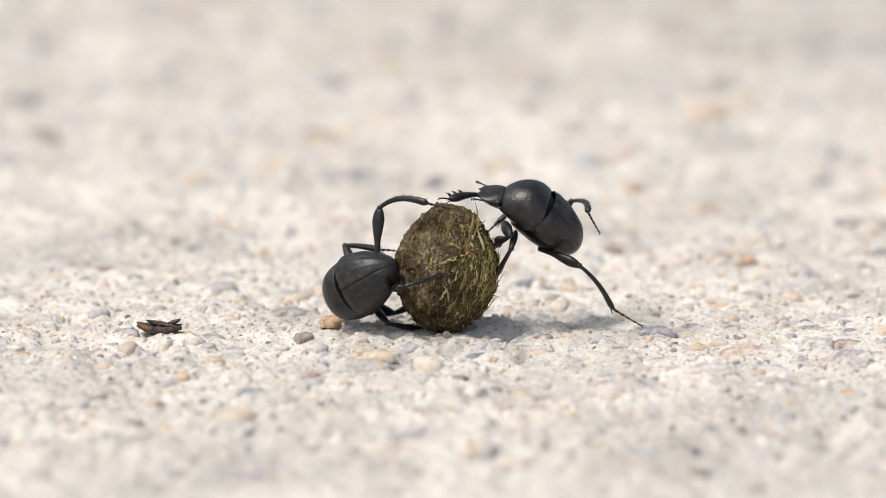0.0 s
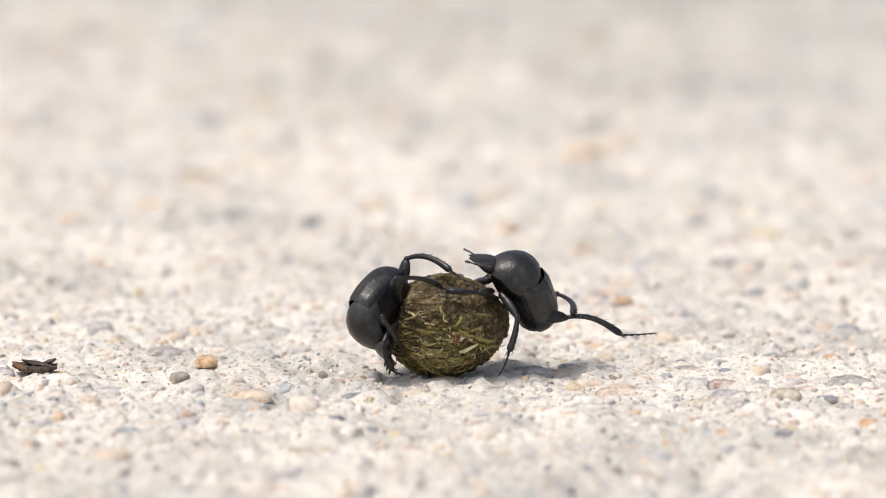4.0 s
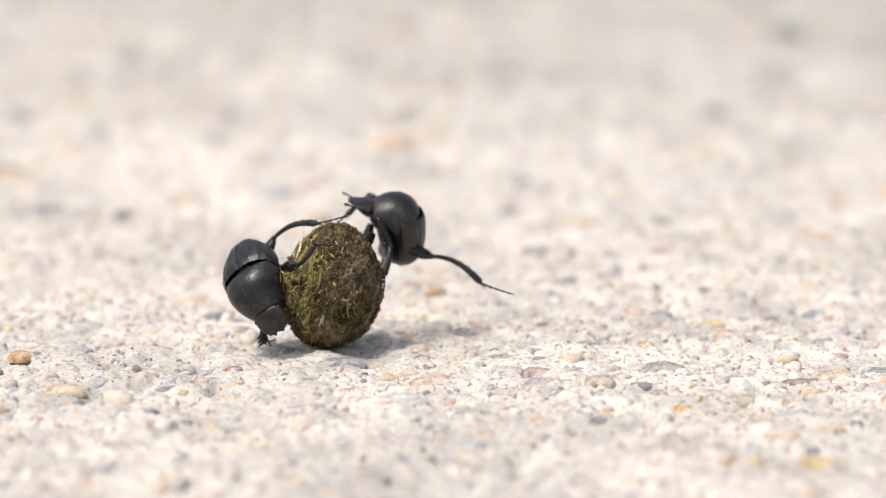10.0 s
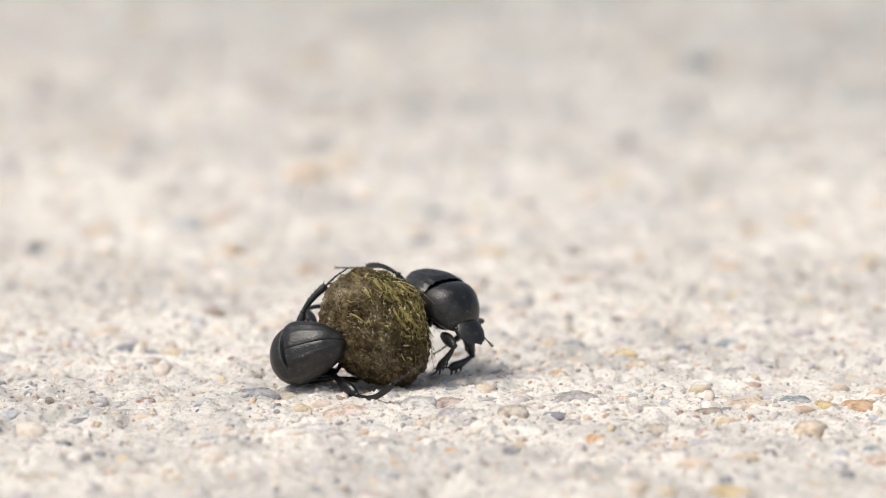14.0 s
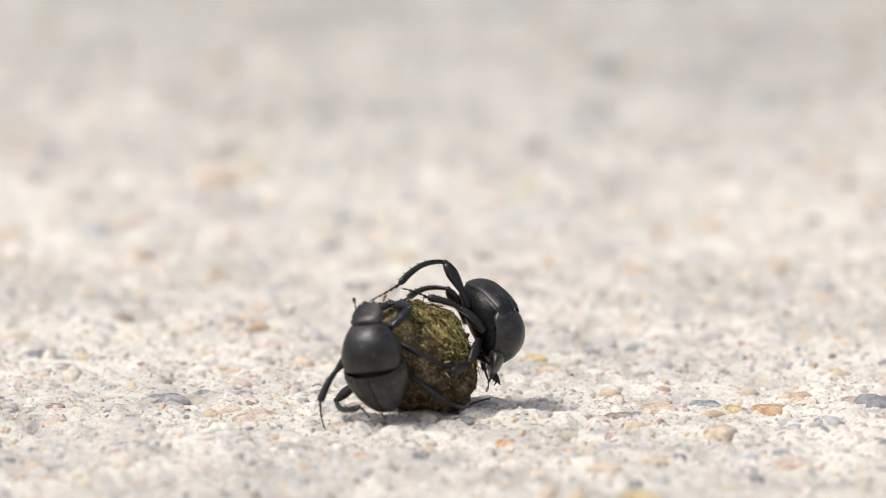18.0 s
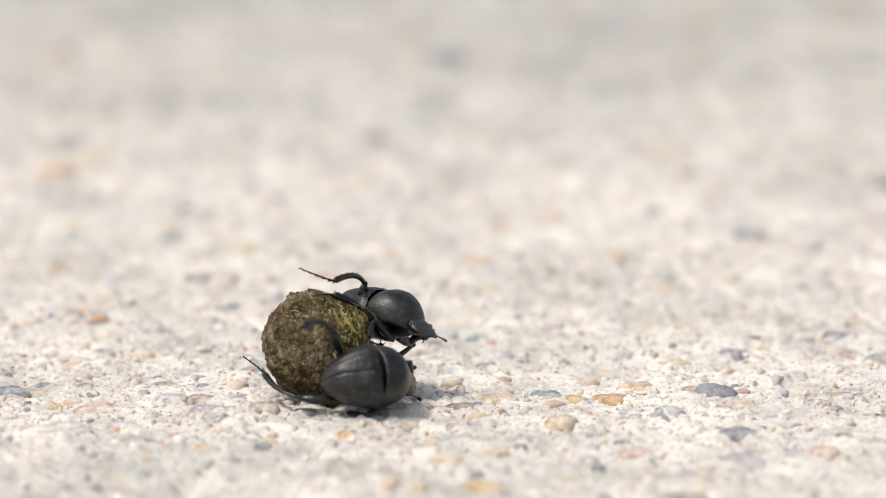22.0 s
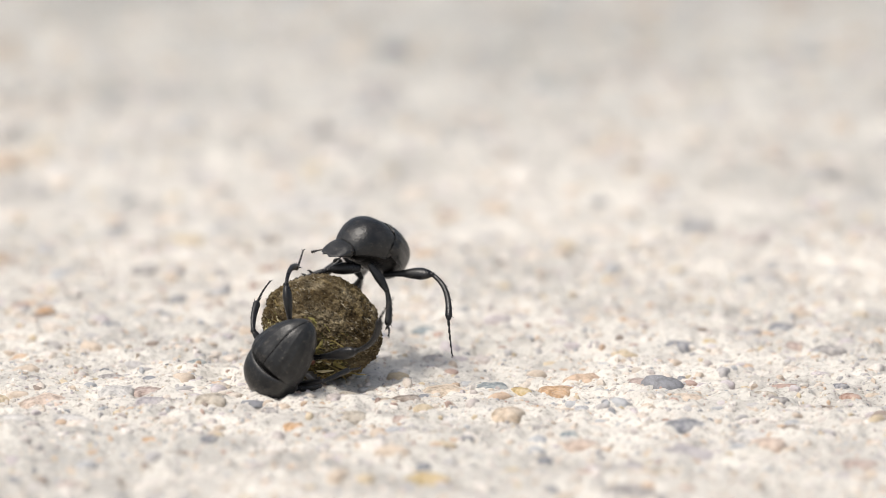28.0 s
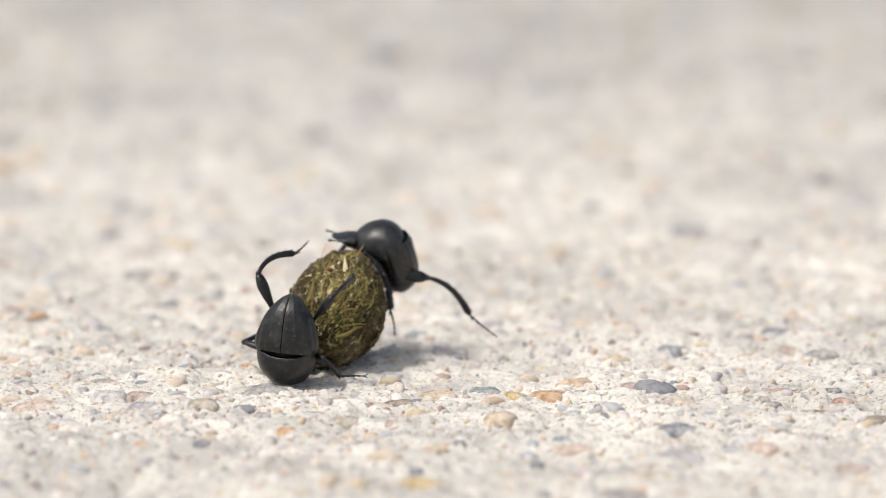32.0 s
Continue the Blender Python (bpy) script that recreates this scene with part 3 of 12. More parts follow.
# ---- stones set in the concrete ----
def stone_mesh(seed, sides=10, rough=0.16):
    """A low worn pebble, one unit across, domed, its foot below the ground."""
    rng = random.Random(seed)
    verts, faces = [], []
    phase = [rng.uniform(0, 6.28) for _ in range(8)]
    amount = [rng.uniform(0.3, 1.0) * rough * k for k in (0.75, 0.5, 0.3, 0.2)]
    lean = rng.uniform(-0.18, 0.18)

    def edge(a):
        return 1 + sum(m * math.sin((k + 2) * a + p) for k, (m, p) in enumerate(zip(amount, phase)))
    rings = ((1.04, -0.9), (1.0, 0.05), (0.93, 0.34), (0.78, 0.62), (0.56, 0.83), (0.28, 0.96))
    for radius, z in rings:
        for k in range(sides):
            a = 2 * math.pi * k / sides
            r = 0.5 * radius * edge(a) * (1 + rough * 0.2 * rng.uniform(-1, 1) * (radius < 1))
            knob = rough * (0.5 * math.sin(3 * a + phase[5]) + 0.4 * math.sin(5 * a + phase[6]) + 0.4 * rng.uniform(-1, 1)) * radius
            verts.append((r * math.cos(a), r * math.sin(a), z + (knob + lean * r * math.cos(a + phase[7]) * 2 if z > 0.1 else 0)))
    for r in range(len(rings) - 1):
        for k in range(sides):
            q = (k + 1) % sides
            faces.append((r * sides + k, r * sides + q, (r + 1) * sides + q, (r + 1) * sides + k))
    top = (len(rings) - 1) * sides
    verts.append((0.03, 0.02, 1.0))
    faces += [(top + k, top + (k + 1) % sides, len(verts) - 1) for k in range(sides)]
    return verts, faces


STONE_MESHES = []
for _seed in range(8):
    _v, _f = stone_mesh(_seed, 14, 0.32)
    _m = raw("pebble", [(p, q * (0.6 + 0.05 * _seed), r * (0.17 + 0.015 * _seed)) for p, q, r in _v], _f)
    _m.materials.append(PEBBLE)
    STONE_MESHES.append(_m)


def ground_z(x, y):
    return float(ground_height(np.array([x]), np.array([y]))[0])


# told-apart stones: colour, then x, y, width, depth, height in millimetres and turn in degrees
COLOURS = {"salmon": (0.66, 0.50, 0.40), "grey": (0.33, 0.31, 0.31), "tan": (0.50, 0.43, 0.34), "orange": (0.60, 0.34, 0.15), "brown": (0.24, 0.18, 0.14), "yellow": (0.60, 0.43, 0.17),
           "slate": (0.20, 0.215, 0.26), "blue": (0.22, 0.28, 0.31), "white": (0.66, 0.64, 0.62), "red": (0.36, 0.19, 0.13), "cream": (0.66, 0.52, 0.38), "rose": (0.46, 0.34, 0.30), "lilac": (0.42, 0.39, 0.42)}
STONE_MAT = {k: stone_of(k + "_pebble", c, 1.0, 1.0, 700.0) for k, c in COLOURS.items()}
taken = []


def stone(colour, x, y, w, d, h, turn):
    verts, faces = stone_mesh(100 + len(taken), 26, 0.22)
    verts = [(p * w * 1.08 * MM, q * d * 1.08 * MM, r * min(h, 0.19 * w) * MM) for p, q, r in verts]
    s = part("pebble", raw("pebble", verts, faces), STONE_MAT[colour], ground, colour + " pebble set in the concrete")
    s.matrix_basis = pose(x * MM, y * MM, ground_z(x * MM, y * MM) - 0.27 * min(h, 0.19 * w) * MM, 3 * math.sin(x), 3 * math.cos(y), turn)
    taken.append((x, y, max(w, d) * 0.55))


stone("salmon", -11.1, -15.2, 3.6, 4.5, 0.76, -12)
stone("grey", 7.2, -10.2, 3.6, 3.2, 0.59, 1)
stone("tan", 13.0, -13.2, 3.3, 4.1, 1.05, -10)
stone("blue", 24.9, -10.1, 2.9, 3.6, 0.69, 3)
stone("orange", 30.2, -11.7, 2.9, 3.6, 0.49, -8)
stone("slate", 39.0, -27.3, 3.9, 3.1, 0.56, 5)
stone("tan", 49.9, -17.6, 2.8, 3.4, 0.51, -6)
stone("blue", 20.5, 14.2, 1.8, 2.3, 0.60, 7)
stone("slate", 41.6, 5.4, 2.4, 3.0, 0.51, -4)
stone("red", 15.5, 13.5, 1.4, 1.8, 0.47, 9)
stone("tan", -16.5, -8.1, 2.3, 2.9, 0.64, -2)
stone("rose", 37.0, -8.5, 2.0, 2.5, 0.52, 11)
stone("slate", -18.9, -9.0, 3.5, 2.5, 0.46, 0)
stone("white", -5.5, -12.9, 2.7, 3.3, 0.66, 2)
stone("red", -27.8, -11.1, 1.5, 1.9, 0.30, -9)
stone("grey", -39.9, 13.4, 1.4, 1.8, 0.47, 4)
stone("tan", 2.1, -17.4, 2.6, 2.8, 0.44, -5)
stone("brown", 10.6, -19.8, 2.4, 1.8, 0.34, 8)
stone("orange", -45.2, -8.7, 2.1, 2.6, 0.66, -3)
stone("brown", -46.9, -14.8, 1.7, 2.1, 0.53, 10)
stone("yellow", -51.1, -28.1, 2.2, 2.8, 0.51, -1)
stone("grey", -49.1, -4.7, 2.7, 3.4, 0.65, 1)
stone("cream", -40.5, -21.6, 3.3, 2.4, 0.44, -10)
stone("orange", -12.2, 22.5, 1.5, 1.9, 0.50, 3)
stone("grey", -35.3, -50.3, 1.7, 2.2, 0.47, -8)
stone("slate", -6.4, 15.6, 1.6, 2.0, 0.49, 5)
stone("cream", 21.3, -11.2, 4.3, 4.1, 0.73, -6)
stone("brown", 17.7, -15.8, 2.4, 2.1, 0.39, -4)
stone("tan", 13.0, -21.9, 2.7, 2.8, 0.45, 9)
stone("white", -9.2, -20.2, 3.6, 2.6, 0.48, -2)
stone("brown", 51.5, -18.7, 1.8, 2.2, 0.58, 11)
stone("white", -13.6, -23.5, 2.7, 2.1, 0.39, 2)
stone("rose", -2.9, -11.6, 2.7, 3.4, 0.72, -9)
stone("red", 53.5, -15.9, 1.6, 2.0, 0.51, -5)
stone("slate", 51.0, 12.2, 2.2, 2.8, 0.55, -12)
stone("grey", 53.9, 3.1, 2.9, 2.4, 0.43, 1)
stone("yellow", 18.1, -45.3, 3.4, 3.5, 0.58, -8)
stone("salmon", 30.6, -32.7, 2.6, 2.3, 0.43, 5)
stone("grey", -11.4, 9.1, 1.7, 2.1, 0.47, 11)
stone("cream", -37.1, 67.5, 3.8, 4.7, 0.90, 0)
stone("grey", -49.7, 156.3, 3.8, 4.7, 1.19, -11)
stone("tan", -26.9, 70.0, 4.8, 6.1, 0.81, 2)
stone("slate", -87.6, 99.4, 3.4, 4.3, 1.10, -9)
stone("slate", 15.5, 106.3, 4.0, 5.0, 1.32, 4)
stone("grey", -36.0, 99.8, 2.8, 3.5, 0.92, 6)
stone("slate", 47.9, 61.7, 3.8, 4.7, 0.82, -5)
stone("white", 12.0, 73.7, 9.2, 5.2, 0.95, 8)
stone("cream", 44.0, 107.8, 5.5, 5.7, 0.93, -3)
stone("blue", 41.1, 151.9, 6.9, 8.6, 2.14, 10)
stone("grey", 51.2, 168.9, 3.8, 4.8, 1.25, -1)
stone("grey", 31.9, 106.9, 3.5, 4.3, 1.11, -12)
stone("grey", 21.1, 149.1, 4.3, 5.4, 1.40, 1)
stone("grey", -3.5, 39.6, 2.6, 3.2, 0.55, -10)
stone("slate", -6.2, 61.0, 2.4, 3.0, 0.79, 3)
stone("cream", -16.4, 103.2, 4.5, 5.7, 0.92, -8)
stone("grey", -6.7, 160.0, 3.1, 3.9, 1.01, 5)
stone("yellow", 27.1, -13.9, 1.6, 1.2, 0.31, -12)
stone("orange", 28.2, -17.7, 1.4, 1.3, 0.28, -9)
stone("cream", 25.5, -21.7, 2.9, 2.4, 0.59, -6)
stone("white", 20.8, -21.4, 2.4, 1.9, 0.49, -3)
stone("grey", 27.7, -28.5, 1.0, 0.9, 0.20, 0)
stone("lilac", 38.4, -37.0, 4.2, 3.6, 0.84, 3)
stone("red", 38.1, -24.3, 1.1, 0.9, 0.23, 6)
stone("blue", 43.8, -15.0, 1.5, 1.4, 0.30, 9)
stone("tan", 46.4, -16.7, 2.1, 1.8, 0.41, 12)
stone("grey", 47.4, -18.5, 1.6, 1.3, 0.32, -10)
stone("white", 52.8, -20.3, 1.7, 1.3, 0.35, -7)
stone("slate", 53.1, -12.6, 1.2, 1.0, 0.24, -4)
stone("brown", 47.3, -29.0, 1.5, 1.2, 0.29, -1)
stone("lilac", 50.0, -29.8, 1.3, 1.0, 0.25, 2)
stone("salmon", 45.1, -33.9, 2.7, 2.5, 0.55, 5)
stone("red", 48.7, -36.2, 1.0, 0.9, 0.21, 8)
stone("rose", 51.1, -40.2, 3.1, 2.4, 0.61, 11)
stone("brown", 30.7, -42.0, 1.2, 1.1, 0.24, -11)
stone("slate", 45.2, -43.5, 1.2, 1.0, 0.23, -8)
stone("tan", 36.4, -43.9, 2.9, 2.4, 0.58, -5)
stone("lilac", 33.6, -41.3, 2.8, 2.1, 0.56, -2)
stone("yellow", 44.2, 6.9, 1.6, 1.4, 0.32, 1)
stone("rose", 51.5, 5.8, 2.4, 2.0, 0.48, 4)
stone("grey", 32.8, -50.3, 4.8, 3.7, 0.96, 7)
stone("blue", 30.0, -29.3, 1.5, 1.4, 0.30, 10)
stone("white", 44.1, -29.0, 3.3, 2.8, 0.65, -12)
stone("orange", -57.1, -20.1, 1.4, 1.1, 0.29, -9)
stone("orange", -48.9, -20.9, 1.4, 1.3, 0.29, -6)
stone("blue", -48.8, -33.6, 2.0, 1.8, 0.40, -3)
stone("cream", -46.9, -30.3, 1.5, 1.2, 0.31, 0)
stone("red", -44.8, -28.0, 1.1, 0.9, 0.23, 3)
stone("blue", -54.1, -26.3, 1.3, 1.1, 0.26, 6)
stone("slate", -55.6, -26.1, 0.8, 0.6, 0.15, 9)
stone("orange", -60.1, -43.1, 1.1, 0.9, 0.22, 12)
stone("brown", -56.2, -47.2, 1.2, 1.1, 0.25, -10)
stone("tan", -49.3, -11.0, 1.6, 1.4, 0.32, -7)
stone("white", -49.0, -17.2, 2.0, 1.6, 0.39, -4)
stone("cream", -44.7, -11.8, 1.1, 1.0, 0.21, -1)
stone("yellow", -50.3, -7.6, 1.6, 1.4, 0.32, 2)
stone("grey", -54.3, -15.1, 2.0, 1.6, 0.39, 5)
stone("white", -68.4, -11.3, 1.7, 1.3, 0.35, 8)
stone("salmon", -69.8, -13.1, 1.9, 1.7, 0.37, 11)
stone("orange", -68.5, -22.7, 1.0, 0.9, 0.21, -11)
stone("grey", -64.0, -21.2, 2.1, 1.6, 0.42, -8)
stone("slate", -61.7, -29.1, 0.6, 0.6, 0.13, -5)
stone("slate", -57.6, -33.0, 1.0, 0.9, 0.20, -2)
stone("tan", -58.1, -25.0, 1.7, 1.3, 0.34, 1)
stone("salmon", -53.6, -37.8, 1.3, 1.2, 0.25, 4)
stone("tan", -42.2, -39.9, 1.4, 1.2, 0.27, 7)
stone("salmon", -35.6, -54.1, 2.6, 2.1, 0.53, 10)
stone("tan", -34.8, -40.5, 2.2, 1.7, 0.45, -12)
stone("brown", -44.6, -58.4, 1.4, 1.3, 0.29, -9)
stone("brown", -51.1, -61.7, 1.7, 1.4, 0.33, -6)
stone("blue", -57.6, -50.4, 1.5, 1.1, 0.29, -3)
stone("lilac", -46.0, -63.3, 4.0, 3.6, 0.80, 0)
stone("lilac", -61.3, -14.3, 2.1, 1.8, 0.42, 3)
stone("slate", -15.6, -5.8, 1.6, 1.3, 0.32, 6)
stone("lilac", -2.7, -17.1, 2.6, 2.4, 0.52, 9)
stone("grey", -21.0, -16.2, 2.3, 2.0, 0.47, 12)
stone("cream", -25.6, -12.7, 1.8, 1.5, 0.37, -10)
stone("grey", -17.8, -19.5, 1.3, 1.0, 0.26, -7)
stone("tan", -25.7, -34.4, 2.0, 1.8, 0.40, -4)
stone("brown", -0.7, -36.6, 2.0, 1.7, 0.40, -1)
stone("slate", -12.8, -44.5, 1.5, 1.1, 0.29, 2)
stone("rose", -8.8, -46.7, 2.2, 2.0, 0.44, 5)
stone("lilac", -2.6, -51.9, 1.9, 1.6, 0.38, 8)
stone("slate", -5.1, -50.6, 1.4, 1.1, 0.29, 11)
stone("blue", -25.5, -40.7, 1.7, 1.6, 0.35, -11)
stone("rose", -21.6, -30.9, 1.5, 1.3, 0.30, -8)
stone("grey", -12.4, -6.0, 1.3, 1.1, 0.27, -5)
stone("grey", -5.9, -5.7, 2.4, 1.8, 0.48, -2)
stone("orange", -2.7, -31.4, 1.1, 1.0, 0.23, 1)
stone("salmon", 11.1, -9.2, 1.3, 1.1, 0.26, 4)
stone("cream", 15.8, -17.1, 2.3, 1.8, 0.47, 7)
stone("grey", 6.7, -20.7, 1.5, 1.4, 0.31, 10)
stone("grey", 20.8, 1.8, 2.2, 1.8, 0.43, -12)
stone("white", 17.6, -3.5, 1.5, 1.2, 0.29, -9)
stone("yellow", 11.7, 9.4, 2.1, 1.9, 0.41, -6)
stone("slate", 7.3, 11.2, 1.7, 1.4, 0.33, -3)
stone("cream", 12.6, 1.8, 1.8, 1.4, 0.35, 0)
stone("rose", 17.0, -23.6, 1.4, 1.1, 0.28, 3)
stone("orange", 8.5, -25.9, 1.8, 1.6, 0.36, 6)
stone("slate", -1.8, -28.9, 1.5, 1.3, 0.30, 9)
stone("slate", 1.9, -31.8, 1.4, 1.1, 0.28, 12)
stone("tan", 19.7, -27.6, 1.8, 1.6, 0.36, -10)
stone("rose", 1.9, 21.3, 1.4, 1.2, 0.28, -7)
stone("salmon", 17.8, -35.3, 1.7, 1.4, 0.35, -4)
stone("tan", -9.5, 5.5, 1.6, 1.5, 0.33, -1)
stone("grey", -0.3, 4.2, 1.4, 1.2, 0.27, 2)
stone("orange", 5.9, -1.4, 1.1, 0.9, 0.22, 5)
stone("blue", 0.9, -2.3, 1.9, 1.4, 0.38, 8)


def grit(name, label, mat, count, seed, place, sides, cut, tall):
    """Many small stones in one mesh; place gives x, y and width in millimetres."""
    rng = random.Random(seed)
    shapes = []
    for k in range(7):
        v, f = stone_mesh(50 + 9 * seed + k, sides, 0.30)
        if cut:    # the smallest ones need fewer rings
            keep = [0, 2, 4]
            v = [v[r * sides + q] for r in keep for q in range(sides)] + [v[-1]]
            f = [(r * sides + q, r * sides + (q + 1) % sides, (r + 1) * sides + (q + 1) % sides, (r + 1) * sides + q) for r in range(2) for q in range(sides)]
            f += [(2 * sides + q, 2 * sides + (q + 1) % sides, 3 * sides) for q in range(sides)]
        shapes.append((np.array(v), f))
    spots = []
    for _ in range(count):
        x, y, w = place(rng)
        if w > 0.9 and -46 < y < 44 and any((x - a) ** 2 + (y - b) ** 2 < (r + w * 0.42) ** 2 for a, b, r in taken):
            continue
        spots.append((x, y, w))
    xy = np.array(spots)
    zs = ground_height(xy[:, 0] * MM, xy[:, 1] * MM) / MM
    verts, faces, base = [], [], 0
    for k, ((x, y, w), z) in enumerate(zip(spots, zs)):
        v, f = shapes[k % 7]
        a = rng.uniform(0, 6.28)
        c, s = math.cos(a), math.sin(a)
        p = v * (w, w * rng.uniform(0.5, 0.95), w * rng.uniform(*tall))
        verts.append(np.stack([p[:, 0] * c - p[:, 1] * s + x, p[:, 0] * s + p[:, 1] * c + y, p[:, 2] + z - 0.02 - 0.05 * w], 1) * MM)
        faces += [tuple(i + base for i in q) for q in f]
        base += len(v)
    g = part(name, raw(name, np.concatenate(verts).tolist(), faces), mat, ground, label, sides > 6)
    g["kind"] = "stuff"


def scatter():
    """Smaller pebbles by chance: the nearer ones singly, the rest joined by size."""
    rng = random.Random(3)
    single = 0
    tries = 0
    while single < 170 and tries < 9000:
        tries += 1
        x, y = rng.uniform(-62, 56), rng.uniform(-36, 26)
        w = min(3.2, 1.0 + rng.expovariate(1.7))
        if any((x - a) ** 2 + (y - b) ** 2 < (r + w * 0.55) ** 2 for a, b, r in taken):
            continue
        taken.append((x, y, w * 0.5))
        s = part("pebble", STONE_MESHES[single % 8], PEBBLE, ground, smooth=False)
        s.matrix_basis = pose(x * MM, y * MM, ground_z(x * MM, y * MM) - (0.05 + 0.05 * w) * MM, rng.uniform(-12, 12), rng.uniform(-12, 12), rng.uniform(0, 360)) @ Matrix.Diagonal((w * MM, w * MM, w * MM * rng.uniform(0.6, 1.15), 1))
        single += 1
    for m in STONE_MESHES:
        m.polygons.foreach_set("use_smooth", [True] * len(m.polygons))
    grit("gravel", "small mixed gravel set in the concrete", GRAVEL, 3300, 1, lambda r: (r.uniform(-72, 66), r.uniform(-66, 60), min(2.8, 0.7 + r.expovariate(2.0))), 9, False, (0.12, 0.30))
    grit("gravel", "mixed gravel set in the concrete further off", GRAVEL, 5200, 2, lambda r: (r.uniform(-108, 98), 56 + 200 * r.random() ** 0.9, min(4.6, 1.0 + r.expovariate(1.2))), 7, True, (0.10, 0.26))
    grit("grit", "fine sandy grit set in the concrete", GRAVEL, 30000, 3, lambda r: (r.uniform(-72, 66), r.uniform(-60, 58), min(0.9, 0.18 + r.expovariate(6.0))), 6, True, (0.18, 0.50))


scatter()


def motions():
    """Keys of all that moves. Millimetres and degrees; legs in their body's space, shanks and feet in their thigh's."""
    def keyed(rows):
        return [(t, pose(x * MM, y * MM, z * MM, rx, ry, rz)) for t, x, y, z, rx, ry, rz in rows]

    walk(dung_ball, keyed((
        (0, -35.65, -9.93, 5.14, -10.2, -4.3, -32.2), (.5, -35.28, -9.27, 5.14, -11.1, -2.6, -28.3), (1, -34.52, -7.51, 5.13, -12, -.5, -25),
        (1.5, -31.98, -9.12, 4.61, -36, 37.3, -36.8), (2, -30.17, -12.59, 4.25, -105.8, 58.8, -100.9),
        (2.5, -28.86, -14.32, 4.27, 69.4, 113.5, 73.6), (3, -28.31, -12.52, 4.24, 62.6, 120.4, 67.3), (3.5, -26.29, -11.78, 4.23, 38.8, 132.7, 44.7),
        (4, -25.64, -10.31, 4, -85.1, 29.1, -94.4), (4.5, -24.8, -12.19, 4.44, -52.8, -5.8, -83.6), (5, -23.93, -14.66, 4.99, -15.3, -7.6, -119.4),
        (5.5, -23.18, -15.06, 5.12, 16.8, 11.6, -149.5), (6, -22.26, -13.59, 5.22, 12.9, 2.7, -147.2), (7, -20.64, -8.86, 5.19, 9.8, -3.6, -141.3),
        (7.5, -22.04, -12.88, 5.2, 10.5, -2.1, -144.8), (8, -22.14, -12.43, 5.21, 11.6, -.1, -147.7), (8.5, -19.62, -8.6, 5.21, 6.4, -8.4, -141.8),
        (9, -20.7, -6.03, 5.22, -.5, -15.1, -135.1), (9.5, -19.58, -5.32, 5.23, .5, -15.4, -139.3), (10, -19.97, -3.08, 5.24, 1.8, -15.1, -143.7),
        (10.5, -19.76, -1.81, 5.08, -5.5, -26.1, -145.3), (11, -17.56, 1.54, 4.86, -11.5, -38.3, -148.2),
        (11.5, -15.38, 3.77, 4.59, -38.5, -52.1, -131.6), (12, -14.58, 6.46, 4.27, -75.3, -62.4, -107.1),
        (12.5, -10.9, 7.52, 4.22, -152.7, -63.4, -33.9), (13, -8.96, -3.08, 4.53, 166.6, -45.6, -21.7),
        (13.5, -9.31, -4.25, 4.62, -175.4, -35.8, -21.6), (14, -9.11, -5.15, 4.61, -177.5, -35.7, -18.1),
        (14.5, -8.2, -3.55, 4.68, -178.4, -33.4, -18.2), (15.5, -3.94, -4.74, 4.58, 177, -39.4, -17.7), (16.5, .3, -6.3, 4.55, 172.3, -45.5, -17.2),
        (17, .59, -11.13, 4.46, 175, -51.4, -17.5), (17.5, .56, -11.48, 4.46, 175.6, -51.3, -18), (18, 1.78, -14.59, 4.46, 175.2, -51.5, -18),
        (18.5, 2.54, -9.86, 4.41, 174.1, -53.7, -16.7), (19, 3.3, -11.56, 4.28, 170.7, -60.7, -19.1), (19.5, 4.33, -9.35, 4.35, 162.7, -55.3, -11.5),
        (20, 5.81, -8, 4.4, 156.2, -49.2, -5.1), (20.5, 5.62, -9.12, 4.39, 152.6, -44.8, -5.2), (21, 5.58, -10.65, 4.42, 149.6, -40.9, -6.2),
        (21.5, 6.07, -12.21, 4.39, 145.6, -38.9, -6.2), (22, 6.48, -14.27, 4.42, 142.6, -37, -7.5), (22.5, 5.73, -14.41, 4.46, 142.6, -32.5, -8.4),
        (23, 5.39, -13.54, 4.53, 143.1, -27.8, -9), (23.5, 5.46, -13.76, 4.55, 142.4, -24.3, -7.8), (24, 5.62, -14.17, 4.56, 142.3, -21.4, -6.6),
        (24.5, 6.78, -15.07, 4.57, 142.5, -20.4, -7.9), (25, 8.08, -15.38, 4.56, 142.1, -19.2, -8.3), (25.5, 8.15, -14.87, 4.52, 136.2, -18.4, 4.7),
        (26, 8.68, -11.16, 4.17, 124.4, 36.1, 49.2), (26.5, 9.18, -9.63, 4.27, 28.5, 116.9, -13.6), (27.5, 10.21, -5.02, 4.16, -92.6, 54.3, -121.1),
        (28, 11.33, -7.12, 4.11, 70.1, 133.7, 43.1), (29, 10.5, -3.48, 4.23, -78.5, 19.8, -63.9), (30, 12, -.01, 4.25, -65.1, -19.8, -64.2),
        (31, 13.87, -.35, 4.29, -60, -20.1, -55.1), (32, 13.18, -.6, 4.77, -22.9, -34.2, -85.4))))
